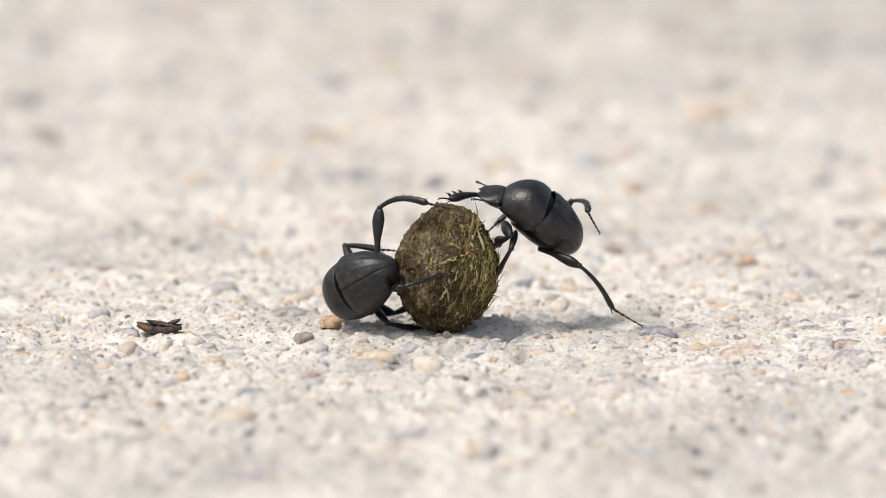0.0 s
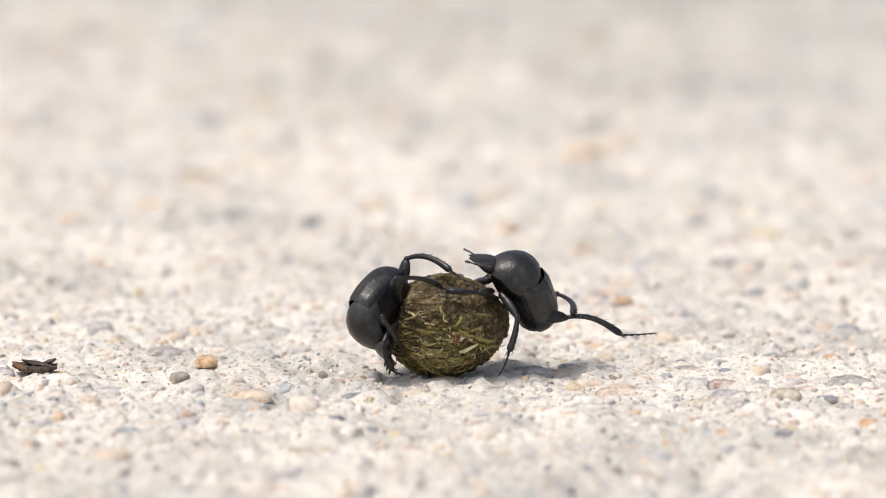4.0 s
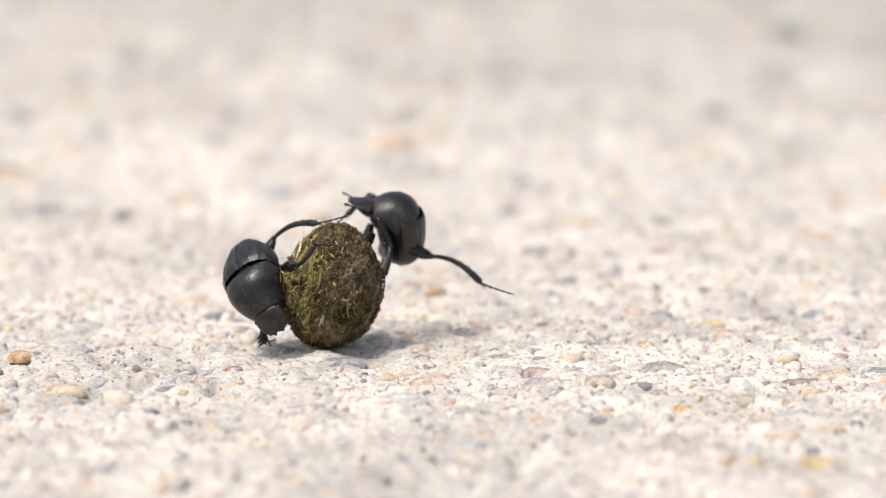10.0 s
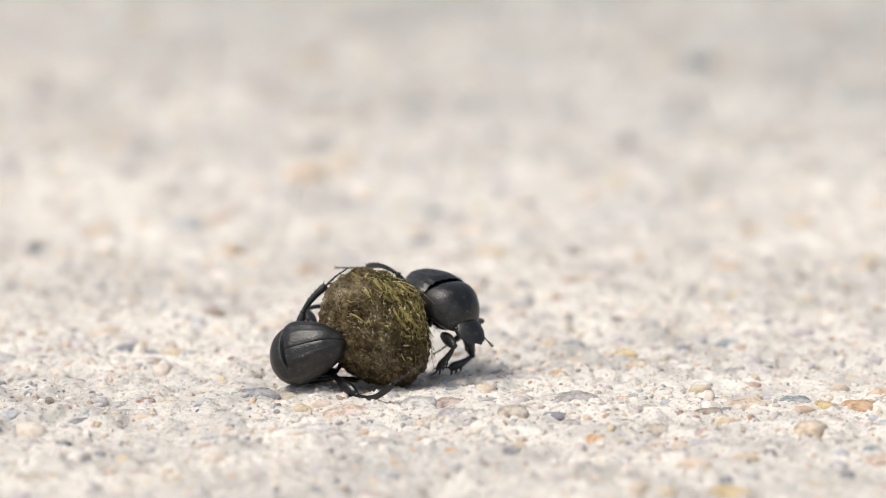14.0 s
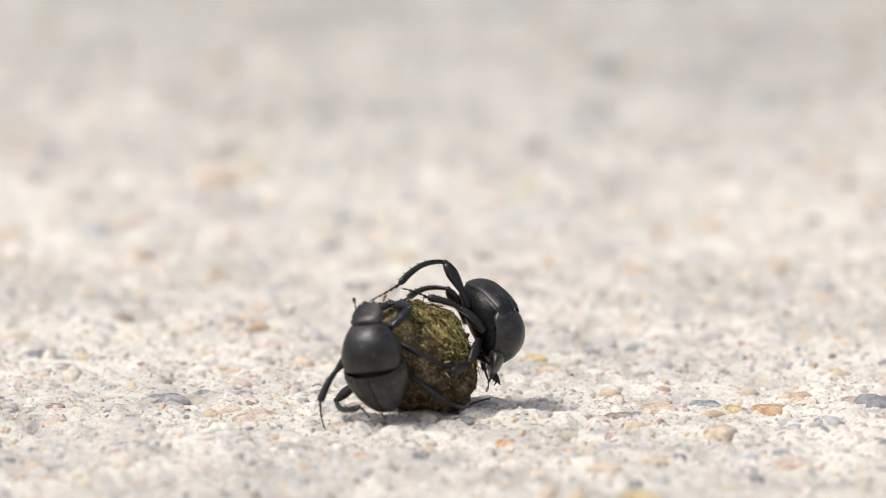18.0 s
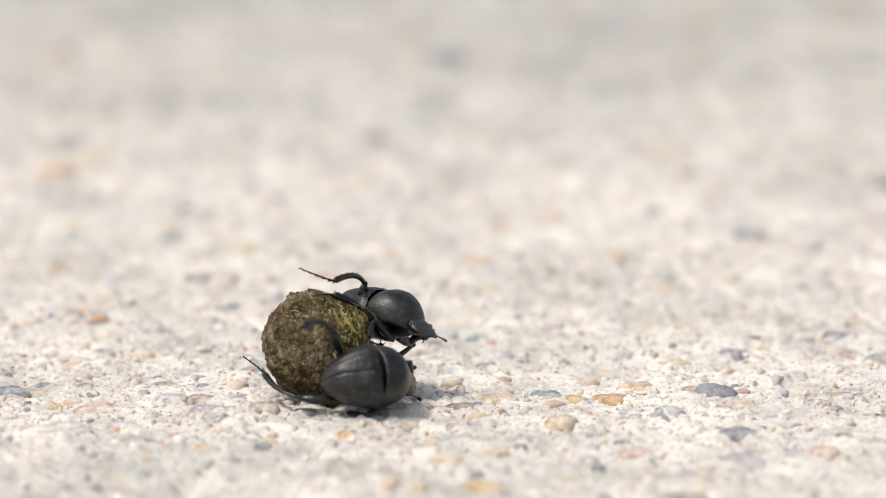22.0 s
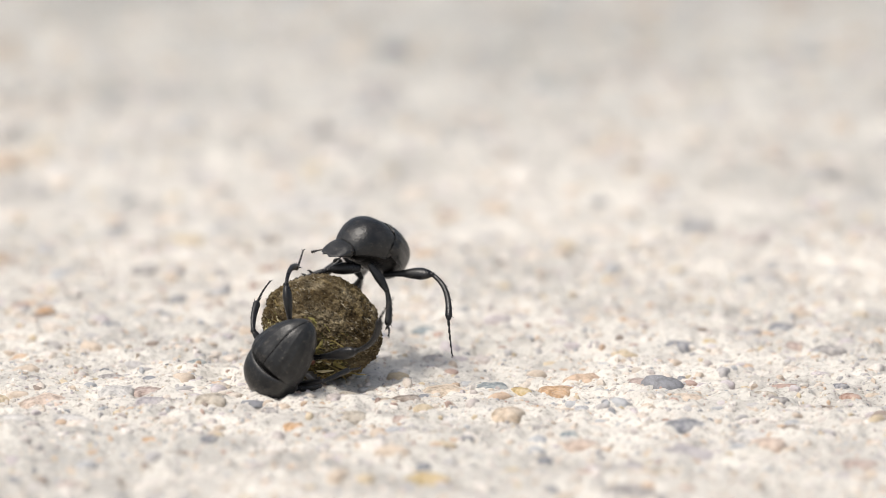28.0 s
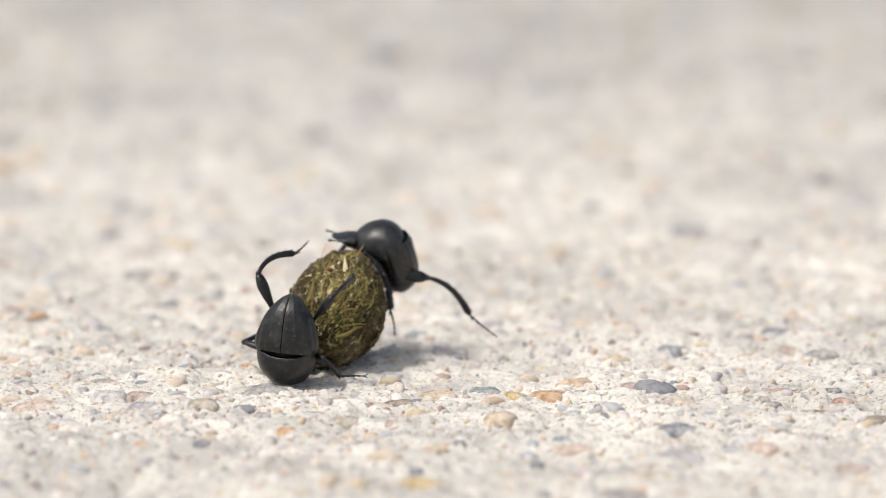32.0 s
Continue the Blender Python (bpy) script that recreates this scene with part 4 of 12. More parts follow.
    walk(beetle_a["body"], keyed((
        (0, -43.13, -11.82, 3.69, 91.7, 148.7, -28.1), (.5, -41.98, -10.76, 4.13, 120.6, 113.9, -14.9), (1, -40.86, -8.62, 4.57, 57.9, 66.2, -92.2),
        (1.5, -37.71, -11.75, 5.33, 29.8, 73.5, -135.5), (2, -36.25, -15.06, 5.35, 26.8, 68.2, -147.5),
        (2.5, -34.36, -17.58, 5.74, 34.7, 68.3, -147.7), (3, -34.22, -14.98, 5.16, 44, 60.5, -143.7), (3.5, -32.64, -12.77, 4.86, 45, 51.3, -142.4),
        (4.5, -31.57, -12.9, 5.3, 46.3, 46.8, -139), (5.5, -30.32, -15.7, 6.27, 48.2, 41.9, -134), (6, -29.41, -14.21, 6.27, 52.6, 39.4, -128.1),
        (7, -25.87, -9.89, 6.75, 52.9, 35, -106.4), (7.5, -27.38, -14.26, 6.16, 52, 39.3, -92.3), (8, -28.27, -13.87, 3.93, 60.6, 34.1, -88.8),
        (8.5, -26.85, -10.08, 5.23, 55.9, 39.2, -85.2), (9, -26.58, -7.72, 5.19, 52.9, 36.6, -81.6), (9.5, -26.28, -6.98, 5.36, 47.8, 34.5, -82.1),
        (10, -26.31, -4.65, 5.76, 43.3, 27.4, -82.7), (10.5, -25.81, -3.45, 5.23, 49.8, 36.2, -80.1), (11, -23.87, -.16, 4.62, 57, 40.3, -77.7),
        (11.5, -22.35, 1.8, 4.33, 39.8, 55.7, -89.3), (12, -21.09, 3.22, 3.84, 2.7, 65.3, -117.9), (12.5, -17.08, 4.43, 3.38, 97.4, 114.8, -29.6),
        (13, -15.95, -5.58, 3.58, -66.1, 2.7, 165.8), (13.5, -15.95, -7.08, 3.41, -64.8, 10.3, 165.2), (14, -15.95, -7.35, 2.82, -63.2, 17.8, 164.2),
        (14.5, -14.93, -5.84, 2.94, -63.2, 12, 163.1), (15.5, -9.18, -9.76, 3.24, 77.2, -153.3, 8.1), (16.5, -3.49, -16.87, 4.19, 6.5, -123.4, 57),
        (17, -3.44, -16.57, 4.11, 6.7, -123.4, 56.8), (17.5, -3.02, -17.41, 4.74, 12.3, -122, 54.7), (18, -1.88, -20.59, 5.44, 17.5, -120.6, 52.9),
        (18.5, 3.79, -21.55, 3.95, 145.7, -55.1, -49.7), (19, 6.21, -22.21, 3.43, 119.1, -32.8, -23.6),
        (19.5, 7.68, -21.19, 3.07, 105.3, -31.6, -9.2), (20, 8.49, -17.54, 2.68, 72.2, -10.1, 15.2), (20.5, 9.51, -17.96, 2.63, 70.3, -8.7, 11.4),
        (21, 10.49, -16.22, 2.63, 68, -7.3, 8.2), (21.5, 10.93, -17.72, 2.93, 65.1, -6.3, 7.6), (22, 11.28, -19.71, 3.37, 61.8, -5.2, 7.5),
        (22.5, 10.51, -19.93, 3.04, 61.6, -4.3, 6.9), (23, 9.99, -19.15, 2.68, 61.7, -2.6, 6.7), (23.5, 10.67, -19.09, 2.95, 62.2, 14.3, 10.6),
        (24, 11.4, -19.24, 3.2, 66.9, 30.6, 15.8), (24.5, 12.17, -19.89, 3.14, 76.8, 54.1, 13.6), (25, 12.25, -20.31, 3.06, 62.5, 72, -14.6),
        (25.5, 12, -20.18, 3.64, 114.3, 86.2, 29.3), (26.5, 10.12, -16.41, 3.66, 105.1, 97.5, 2.2), (27.5, 8.26, -10.78, 3.34, 124.8, 108.4, 7.6),
        (28, 7.19, -15.69, 2.63, 113.2, 127.7, -14.6), (29, 6.86, -10.17, 2.56, 131.2, 99.5, 21), (30, 9.02, -6.19, 3.63, -23.2, 60, -137.7),
        (31, 9.31, -7.83, 2.57, 111, 121.4, -15.7), (32, 8.9, -8.21, 2.7, 138.9, 96.8, 32.2))))
    walk(beetle_a["pronotum"], keyed((
        (0, -.73, 0, .32, 0, 34, 0), (1, -.9, 0, .44, 0, 42, 0), (1.5, -1.1, 0, .63, 0, 54, 0), (2, -1.19, 0, .73, 0, 60, 0),
        (3, -1.19, 0, .73, 0, 60, 0), (3.5, -1.16, 0, .69, 0, 58, 0), (5.5, -1.1, 0, .63, 0, 54, 0), (6, -1.07, 0, .59, 0, 52, 0),
        (7, -.93, 0, .47, 0, 44, 0), (8, -.73, 0, .32, 0, 34, 0), (9, -.62, 0, .25, 0, 30, 0), (10, -.62, 0, .25, 0, 30, 0),
        (11, -.73, 0, .32, 0, 34, 0), (11.5, -.76, 0, .33, 0, 35, 0), (12, -.86, 0, .41, 0, 40, 0), (12.5, -.95, 0, .48, 0, 45, 0),
        (13, -1.19, 0, .73, 0, 60, 0), (14.5, -1.13, 0, .66, 0, 56, 0), (16.5, -.62, 0, .25, 0, 30, 0), (18, -.62, 0, .25, 0, 30, 0),
        (19, -.86, 0, .41, 0, 40, 0), (20, -.97, 0, .5, 0, 46, 0), (21, -.97, 0, .5, 0, 46, 0), (23, -.97, 0, .5, 0, 46, 0),
        (24, -.86, 0, .41, 0, 40, 0), (25, -.93, 0, .47, 0, 44, 0), (25.5, -.82, 0, .37, 0, 37.5, 0), (27.5, -.77, 0, .34, 0, 35.5, 0),
        (28, -.76, 0, .33, 0, 35, 0), (29, -.86, 0, .41, 0, 40, 0), (30, -.33, 0, .11, 0, 20, 0), (31, -.79, 0, .35, 0, 36, 0),
        (32, -.86, 0, .41, 0, 40, 0))))
    walk(beetle_a["head"], keyed((
        (0, 2.47, 0, -1.24, 0, 40, 0), (1, 2.06, 0, -1.55, 0, 57, 0), (1.5, 1.38, 0, -1.93, 0, 79, 0), (2, 1.01, 0, -2.08, 0, 85, 0),
        (3, 1.01, 0, -2.08, 0, 66, 0), (3.5, 1.13, 0, -2.03, 0, 64, 0), (5.5, 1.38, 0, -1.93, 0, 60, 0), (6, 1.5, 0, -1.88, 0, 62, 0),
        (7, 1.95, 0, -1.62, 0, 64, 0), (8, 2.47, 0, -1.24, 0, 74, 0), (9, 2.68, 0, -1.08, 0, 55, 0), (10, 2.68, 0, -1.08, 0, 50, 0),
        (11, 2.47, 0, -1.24, 0, 49, 0), (11.5, 2.42, 0, -1.28, 0, 43, 0), (12, 2.16, 0, -1.48, 0, 48, 0), (12.5, 1.9, 0, -1.66, 0, 51, 0),
        (13, 1.01, 0, -2.08, 0, 66, 0), (14.5, 1.26, 0, -1.99, 0, 62, 0), (16.5, 2.68, 0, -1.08, 0, 64, 0), (18, 2.68, 0, -1.08, 0, 64, 0),
        (19, 2.16, 0, -1.48, 0, 60, 0), (20, 1.84, 0, -1.69, 0, 52, 0), (21, 1.84, 0, -1.69, 0, 52, 0), (23, 1.84, 0, -1.69, 0, 52, 0),
        (24, 2.16, 0, -1.48, 0, 46, 0), (25, 1.95, 0, -1.62, 0, 104, 0), (25.5, 2.29, 0, -1.38, 0, 97.5, 0), (27.5, 2.39, 0, -1.3, 0, 95.5, 0),
        (28, 2.42, 0, -1.28, 0, 97, 0), (29, 2.16, 0, -1.48, 0, 102, 0), (30, 3.15, 0, -.63, 0, 60, 0), (31, 2.36, 0, -1.32, 0, 96, 0),
        (32, 2.16, 0, -1.48, 0, 102, 0))))
    walk(beetle_a["hL femur"], keyed((
        (0, -2.3, 1.3, -1.6, 4.6, -42.3, 164.5), (.5, -2.3, 1.3, -1.6, 28.4, -23.8, 111.8), (1, -2.3, 1.3, -1.6, 10.1, -13.2, 82.8),
        (1.5, -2.3, 1.3, -1.6, -11.8, -13.7, 67), (2, -2.3, 1.3, -1.6, -2, -2.8, 79.7), (2.5, -2.3, 1.3, -1.6, -5.3, 1.4, 87.1),
        (3, -2.3, 1.3, -1.6, 23.5, 16.8, 116.5), (3.5, -2.3, 1.3, -1.6, 42.8, -6.2, 95), (4.5, -2.3, 1.3, -1.6, 49.5, -2.4, 96.5),
        (5.5, -2.3, 1.3, -1.6, 53.6, 5.7, 91), (6, -2.3, 1.3, -1.6, 45, 9.3, 57.4), (7, -2.3, 1.3, -1.6, 71.9, 3.2, 46),
        (7.5, -2.3, 1.3, -1.6, 61.8, -18.8, 46.2), (8, -2.3, 1.3, -1.6, 46.3, -25.9, 51.5), (8.5, -2.3, 1.3, -1.6, 66.5, -21.9, 45.8),
        (9, -2.3, 1.3, -1.6, 89.4, -17.6, 40.5), (9.5, -2.3, 1.3, -1.6, 96.7, -17.4, 40.4), (10, -2.3, 1.3, -1.6, 106.5, -17.2, 40.2),
        (10.5, -2.3, 1.3, -1.6, 91.4, -16.4, 38.9), (11, -2.3, 1.3, -1.6, 82.1, -15.6, 37.6), (11.267, -2.3, 1.3, -1.6, 42.1, -34, 70.9),
        (11.5, -2.3, 1.3, -1.6, 1.2, -28.6, 106.4), (12, -2.3, 1.3, -1.6, 3, -8.5, 171.7), (12.5, -2.3, 1.3, -1.6, 55.4, -8.5, 154.3),
        (13, -2.3, 1.3, -1.6, 121.7, -7.8, 137), (13.5, -2.3, 1.3, -1.6, 121.5, -9.9, 132.8), (14, -2.3, 1.3, -1.6, 119, -11.9, 128.5),
        (14.5, -2.3, 1.3, -1.6, 126.3, -14.2, 126.7), (15.5, -2.3, 1.3, -1.6, 55.1, -66.8, 154.5), (16, -2.3, 1.3, -1.6, 137.2, -50.2, 105.2),
        (16.5, -2.3, 1.3, -1.6, 175.7, -20.7, 106.1), (17, -2.3, 1.3, -1.6, -173.7, -25.3, 116.8), (17.5, -2.3, 1.3, -1.6, -179.2, -17.8, 117.7),
        (18, -2.3, 1.3, -1.6, 174.7, -10.3, 118.6), (18.267, -2.3, 1.3, -1.6, 131.5, -23.7, 115.9), (18.5, -2.3, 1.3, -1.6, 89.8, -33.9, 123.2),
        (19, -2.3, 1.3, -1.6, 12.4, -57.3, 131.5), (19.5, -2.3, 1.3, -1.6, 70.2, -52, 90.5), (20, -2.3, 1.3, -1.6, 139.3, -36.8, 64.2),
        (20.5, -2.3, 1.3, -1.6, 111.4, -59.4, 97.2), (21, -2.3, 1.3, -1.6, 31.8, -61.3, 162.6), (21.5, -2.3, 1.3, -1.6, 100.9, -57.3, 135.8),
        (22, -2.3, 1.3, -1.6, 126.2, -49.1, 116.4), (22.5, -2.3, 1.3, -1.6, 132.6, -33.8, 105.3), (23, -2.3, 1.3, -1.6, 131.3, -17.8, 97.7),
        (23.5, -2.3, 1.3, -1.6, 118.3, -1.3, 103.3), (24, -2.3, 1.3, -1.6, 107.3, 19, 110.4), (24.5, -2.3, 1.3, -1.6, 69.7, 1.7, 126.6),
        (25, -2.3, 1.3, -1.6, 31.3, -15.7, 142.4), (25.5, -2.3, 1.3, -1.6, 51.9, -19.3, 163.3), (26.5, -2.3, 1.3, -1.6, 16.9, -36.5, 131.7),
        (27.5, -2.3, 1.3, -1.6, 8.7, -49.4, 121.2), (27.75, -2.3, 1.3, -1.6, 78.5, -19.9, 114.2), (28, -2.3, 1.3, -1.6, 139.3, -2, 138.9),
        (28.5, -2.3, 1.3, -1.6, 77.4, -28.6, 116.2), (29, -2.3, 1.3, -1.6, -9.3, -57.5, 142.4), (30, -2.3, 1.3, -1.6, 34.3, -54.6, 109),
        (30.5, -2.3, 1.3, -1.6, 90.1, -29.7, 108.7), (31, -2.3, 1.3, -1.6, 137.8, -13.9, 129.5), (31.5, -2.3, 1.3, -1.6, 74.1, -25.4, 129.6),
        (32, -2.3, 1.3, -1.6, 4.9, -29.9, 141.5))))
    walk(beetle_a["hL tibia"], keyed((
        (0, 4.2, 0, 0, 180, 76.2, 180), (.5, 4.2, 0, 0, 0, 38.9, 0), (1, 4.2, 0, 0, 0, 43.6, 0), (1.25, 4.2, 0, 0, 0, 89.7, 0),
        (1.5, 4.2, 0, 0, 180, 44.2, 180), (2, 4.2, 0, 0, 180, 43, 180), (2.5, 4.2, 0, 0, 180, 46.3, 180), (3, 4.2, 0, 0, 180, 72.6, 180),
        (3.5, 4.2, 0, 0, 180, 43.7, 180), (4.5, 4.2, 0, 0, 180, 52.7, 180), (5.5, 4.2, 0, 0, 180, 62.6, 180), (6, 4.2, 0, 0, 180, 25.3, 180),
        (6.5, 4.2, 0, 0, 180, 88.8, 180), (7, 4.2, 0, 0, 0, 27.6, 0), (7.5, 4.2, 0, 0, 0, 26.7, 0), (8, 4.2, 0, 0, 0, 26.9, 0),
        (8.5, 4.2, 0, 0, 0, 23.8, 0), (9, 4.2, 0, 0, 0, 23.5, 0), (9.5, 4.2, 0, 0, 0, 20.2, 0), (10, 4.2, 0, 0, 0, 17.4, 0),
        (10.5, 4.2, 0, 0, 0, 22.6, 0), (11, 4.2, 0, 0, 0, 28.7, 0), (11.5, 4.2, 0, 0, 0, 81.8, 0), (12, 4.2, 0, 0, 0, 80.8, 0),
        (12.5, 4.2, 0, 0, 0, 54.4, 0), (13, 4.2, 0, 0, 0, 66, 0), (13.5, 4.2, 0, 0, 0, 54.2, 0), (14, 4.2, 0, 0, 0, 42.3, 0),
        (14.5, 4.2, 0, 0, 0, 52.1, 0), (15.5, 4.2, 0, 0, 0, 78, 0), (16.5, 4.2, 0, 0, 180, 62.4, 180), (17, 4.2, 0, 0, 180, 61.4, 180),
        (17.5, 4.2, 0, 0, 180, 55.1, 180), (18, 4.2, 0, 0, 180, 49.8, 180), (18.5, 4.2, 0, 0, 180, 30.9, 180), (19, 4.2, 0, 0, -180, 57.8, 180),
        (19.5, 4.2, 0, 0, -180, 90, -180), (20, 4.2, 0, 0, 0, 65.9, 0), (20.5, 4.2, 0, 0, 0, 42.8, 0), (21, 4.2, 0, 0, 0, 10.6, 0),
        (21.5, 4.2, 0, 0, 0, 26.6, 0), (22, 4.2, 0, 0, 0, 45.1, 0), (22.5, 4.2, 0, 0, 0, 73.8, 0), (23, 4.2, 0, 0, -180, 82.8, -180),
        (23.5, 4.2, 0, 0, 180, 72.1, 180), (24, 4.2, 0, 0, -180, 73.4, -180), (24.5, 4.2, 0, 0, -180, 79.3, -180), (25, 4.2, 0, 0, -180, 70.8, 180),
        (25.5, 4.2, 0, 0, 180, 70.5, 180), (26.5, 4.2, 0, 0, 180, 55.2, 180), (27.5, 4.2, 0, 0, 180, 51.5, 180), (27.75, 4.2, 0, 0, 0, 82.6, 0),
        (28, 4.2, 0, 0, 0, 36.7, 0), (28.5, 4.2, 0, 0, 0, 80.4, 0), (29, 4.2, 0, 0, -180, 55.9, -180), (30, 4.2, 0, 0, 180, 55.2, 180),
        (30.5, 4.2, 0, 0, 0, 77.8, 0), (31, 4.2, 0, 0, 0, 30.8, 0), (32, 4.2, 0, 0, -180, 74.4, -180))))
    walk(beetle_a["hL tarsus"], keyed((
        (0, 3.08, 0, -4.56, 180, 51.2, 180), (.5, 7.86, 0, -2.95, -31.1, 76.2, -73), (1, 7.6, 0, -3.24, -6.9, 52, -23),
        (1.25, 4.21, 0, -3.25, -158.1, 72, -166.7), (1.5, .83, 0, -3.27, 180, 19.2, 180), (2, .76, 0, -3.21, 180, 18, 180),
        (2.5, .96, 0, -3.4, 180, 21.3, 180), (3, 2.79, 0, -4.48, 180, 47.6, 180), (3.5, .8, 0, -3.24, 180, 18.7, 180),
        (4.5, 1.35, 0, -3.74, 180, 27.7, 180), (5.5, 2.03, 0, -4.17, 180, 37.6, 180), (6, -.05, 0, -2.01, 180, .3, 180),
        (6.5, 4.15, 0, -2.09, 180, 78.2, 180), (7, 8.36, 0, -2.18, 0, 23.8, 0), (7.5, 8.4, 0, -2.11, 0, 24.6, -.6), (8, 8.39, 0, -2.12, 0, 26.9, 0),
        (8.5, 8.5, 0, -1.9, .7, 32.4, -11.1), (9, 8.51, 0, -1.87, 1.9, 30.7, -27.9), (9.5, 8.61, 0, -1.62, 4.5, 24.7, -32),
        (10, 8.69, 0, -1.4, 7.3, 16.8, -35.2), (10.5, 8.54, 0, -1.81, 2.8, 34.1, -30.4), (11, 8.32, 0, -2.26, -1, 47.1, -21.4),
        (11.267, 6.48, 0, -3.53, -35.6, 9.5, -62), (11.5, 4.87, 0, -4.65, -43.5, -31.2, -80), (11.733, 4.91, 0, -4.65, -59.4, 30, -58.6),
        (11.867, 4.93, 0, -4.64, -57.7, 66.8, -45.8), (12, 4.96, 0, -4.64, 89.2, 74.7, 110.8), (12.133, 5.48, 0, -4.42, -99.5, 85.7, -118.9),
        (12.267, 6.01, 0, -4.2, -59.6, 67.3, -120.3), (12.4, 6.54, 0, -3.99, -36, 52, -139.6), (12.5, 6.93, 0, -3.82, -18.3, 43.9, -155.7),
        (12.733, 6.55, 0, -4.04, -27.6, 45.2, -118.8), (13, 6.11, 0, -4.29, -34.7, 51.3, -74.1), (13.5, 6.95, 0, -3.81, -28.5, 49.9, -80.6),
        (14, 7.68, 0, -3.16, -20, 53.5, -81.3), (14.5, 7.09, 0, -3.71, -25.6, 40.5, -117.3), (15, 6.13, 0, -4.15, -40.6, -26.9, -134.2),
        (15.5, 5.18, 0, -4.6, 117.3, -83.8, 54.7), (15.733, 4.44, 0, -4.5, 94.9, -45.7, 89.2), (16, 3.6, 0, -4.38, 102.2, -1.6, 101.3),
        (16.267, 2.76, 0, -4.27, 122.3, 38.8, 123.4), (16.5, 2.02, 0, -4.16, 175.3, 57.4, 177.7), (17, 1.95, 0, -4.13, 180, 61.4, 180),
        (17.5, 1.51, 0, -3.85, 180, 55.4, 180), (18, 1.17, 0, -3.59, -180, 49.8, -180), (18.133, .9, 0, -3.28, 144.8, 39.1, 115.1),
        (18.267, .63, 0, -2.96, 137.7, 12.8, 72.2), (18.4, .37, 0, -2.65, 149.5, -10.7, 33.9), (18.5, .17, 0, -2.41, 167.6, -19.8, .8),
        (18.6, .47, 0, -2.73, 143.8, -11.6, 30.8), (18.733, .88, 0, -3.14, 123.2, 13.8, 62.5), (18.867, 1.29, 0, -3.56, 117.4, 46.8, 92.5),
        (19, 1.7, 0, -3.98, 164, 73, 167.4), (19.267, 3.03, 0, -4.36, -20.9, 35.7, -15.7), (19.5, 4.2, 0, -4.7, -21.8, -25.6, -13.6),
        (19.733, 5.09, 0, -4.51, -16, 13.7, -18.7), (20, 6.12, 0, -4.29, -11.4, 59.1, -20.9), (20.5, 7.65, 0, -3.2, .5, 43, 2),
        (21, 8.82, 0, -.87, -10.9, 17.6, 18.9), (21.5, 8.4, 0, -2.1, 0, 49.7, 7.2), (22, 7.52, 0, -3.33, -3.3, 72.4, -7),
        (22.5, 5.51, 0, -4.51, 79.6, 82.2, 91.5), (23, 3.61, 0, -4.66, 105.7, 64.3, 133.9), (23.5, 2.75, 0, -4.47, -156.6, 45.8, -176),
        (24, 2.86, 0, -4.5, -68.6, 34.3, -133), (24.267, 3.11, 0, -4.56, -131.8, 63.4, -145.9), (24.5, 3.33, 0, -4.62, 131.4, 60, 157.1),
        (25, 2.65, 0, -4.44, 62.5, 41.5, 95.3), (25.5, 2.63, 0, -4.43, 180, 55.5, 180), (26.5, 1.52, 0, -3.86, 87.6, 38, 131.8),
        (27.5, 1.28, 0, -3.68, 86.1, 28.1, 154.8), (27.75, 4.62, 0, -3.25, 65, 60.8, 97.7), (28, 7.97, 0, -2.81, 0, 51.7, 0),
        (28.5, 2.54, 0, -4.27, 25, 30.2, 64.5), (29, 1.56, 0, -3.89, 8.3, 10.7, 6.3), (29.5, 1.54, 0, -3.88, 14.1, 67.4, 13.2),
        (30, 1.52, 0, -3.86, 180, 55.2, 180), (30.5, 1.65, 0, -3.95, 114.4, 47.3, 145.9), (31, 8.24, 0, -2.41, 0, 45.8, 0),
        (31.267, 2.1, 0, -4.17, 30.6, 42.1, 89.9), (31.5, 2.36, 0, -4.28, -6.8, 29.9, 45.8), (31.733, 2.63, 0, -4.4, -25.1, 2.6, 19),
        (32, 2.94, 0, -4.53, -30.5, -34.1, -4.3))))
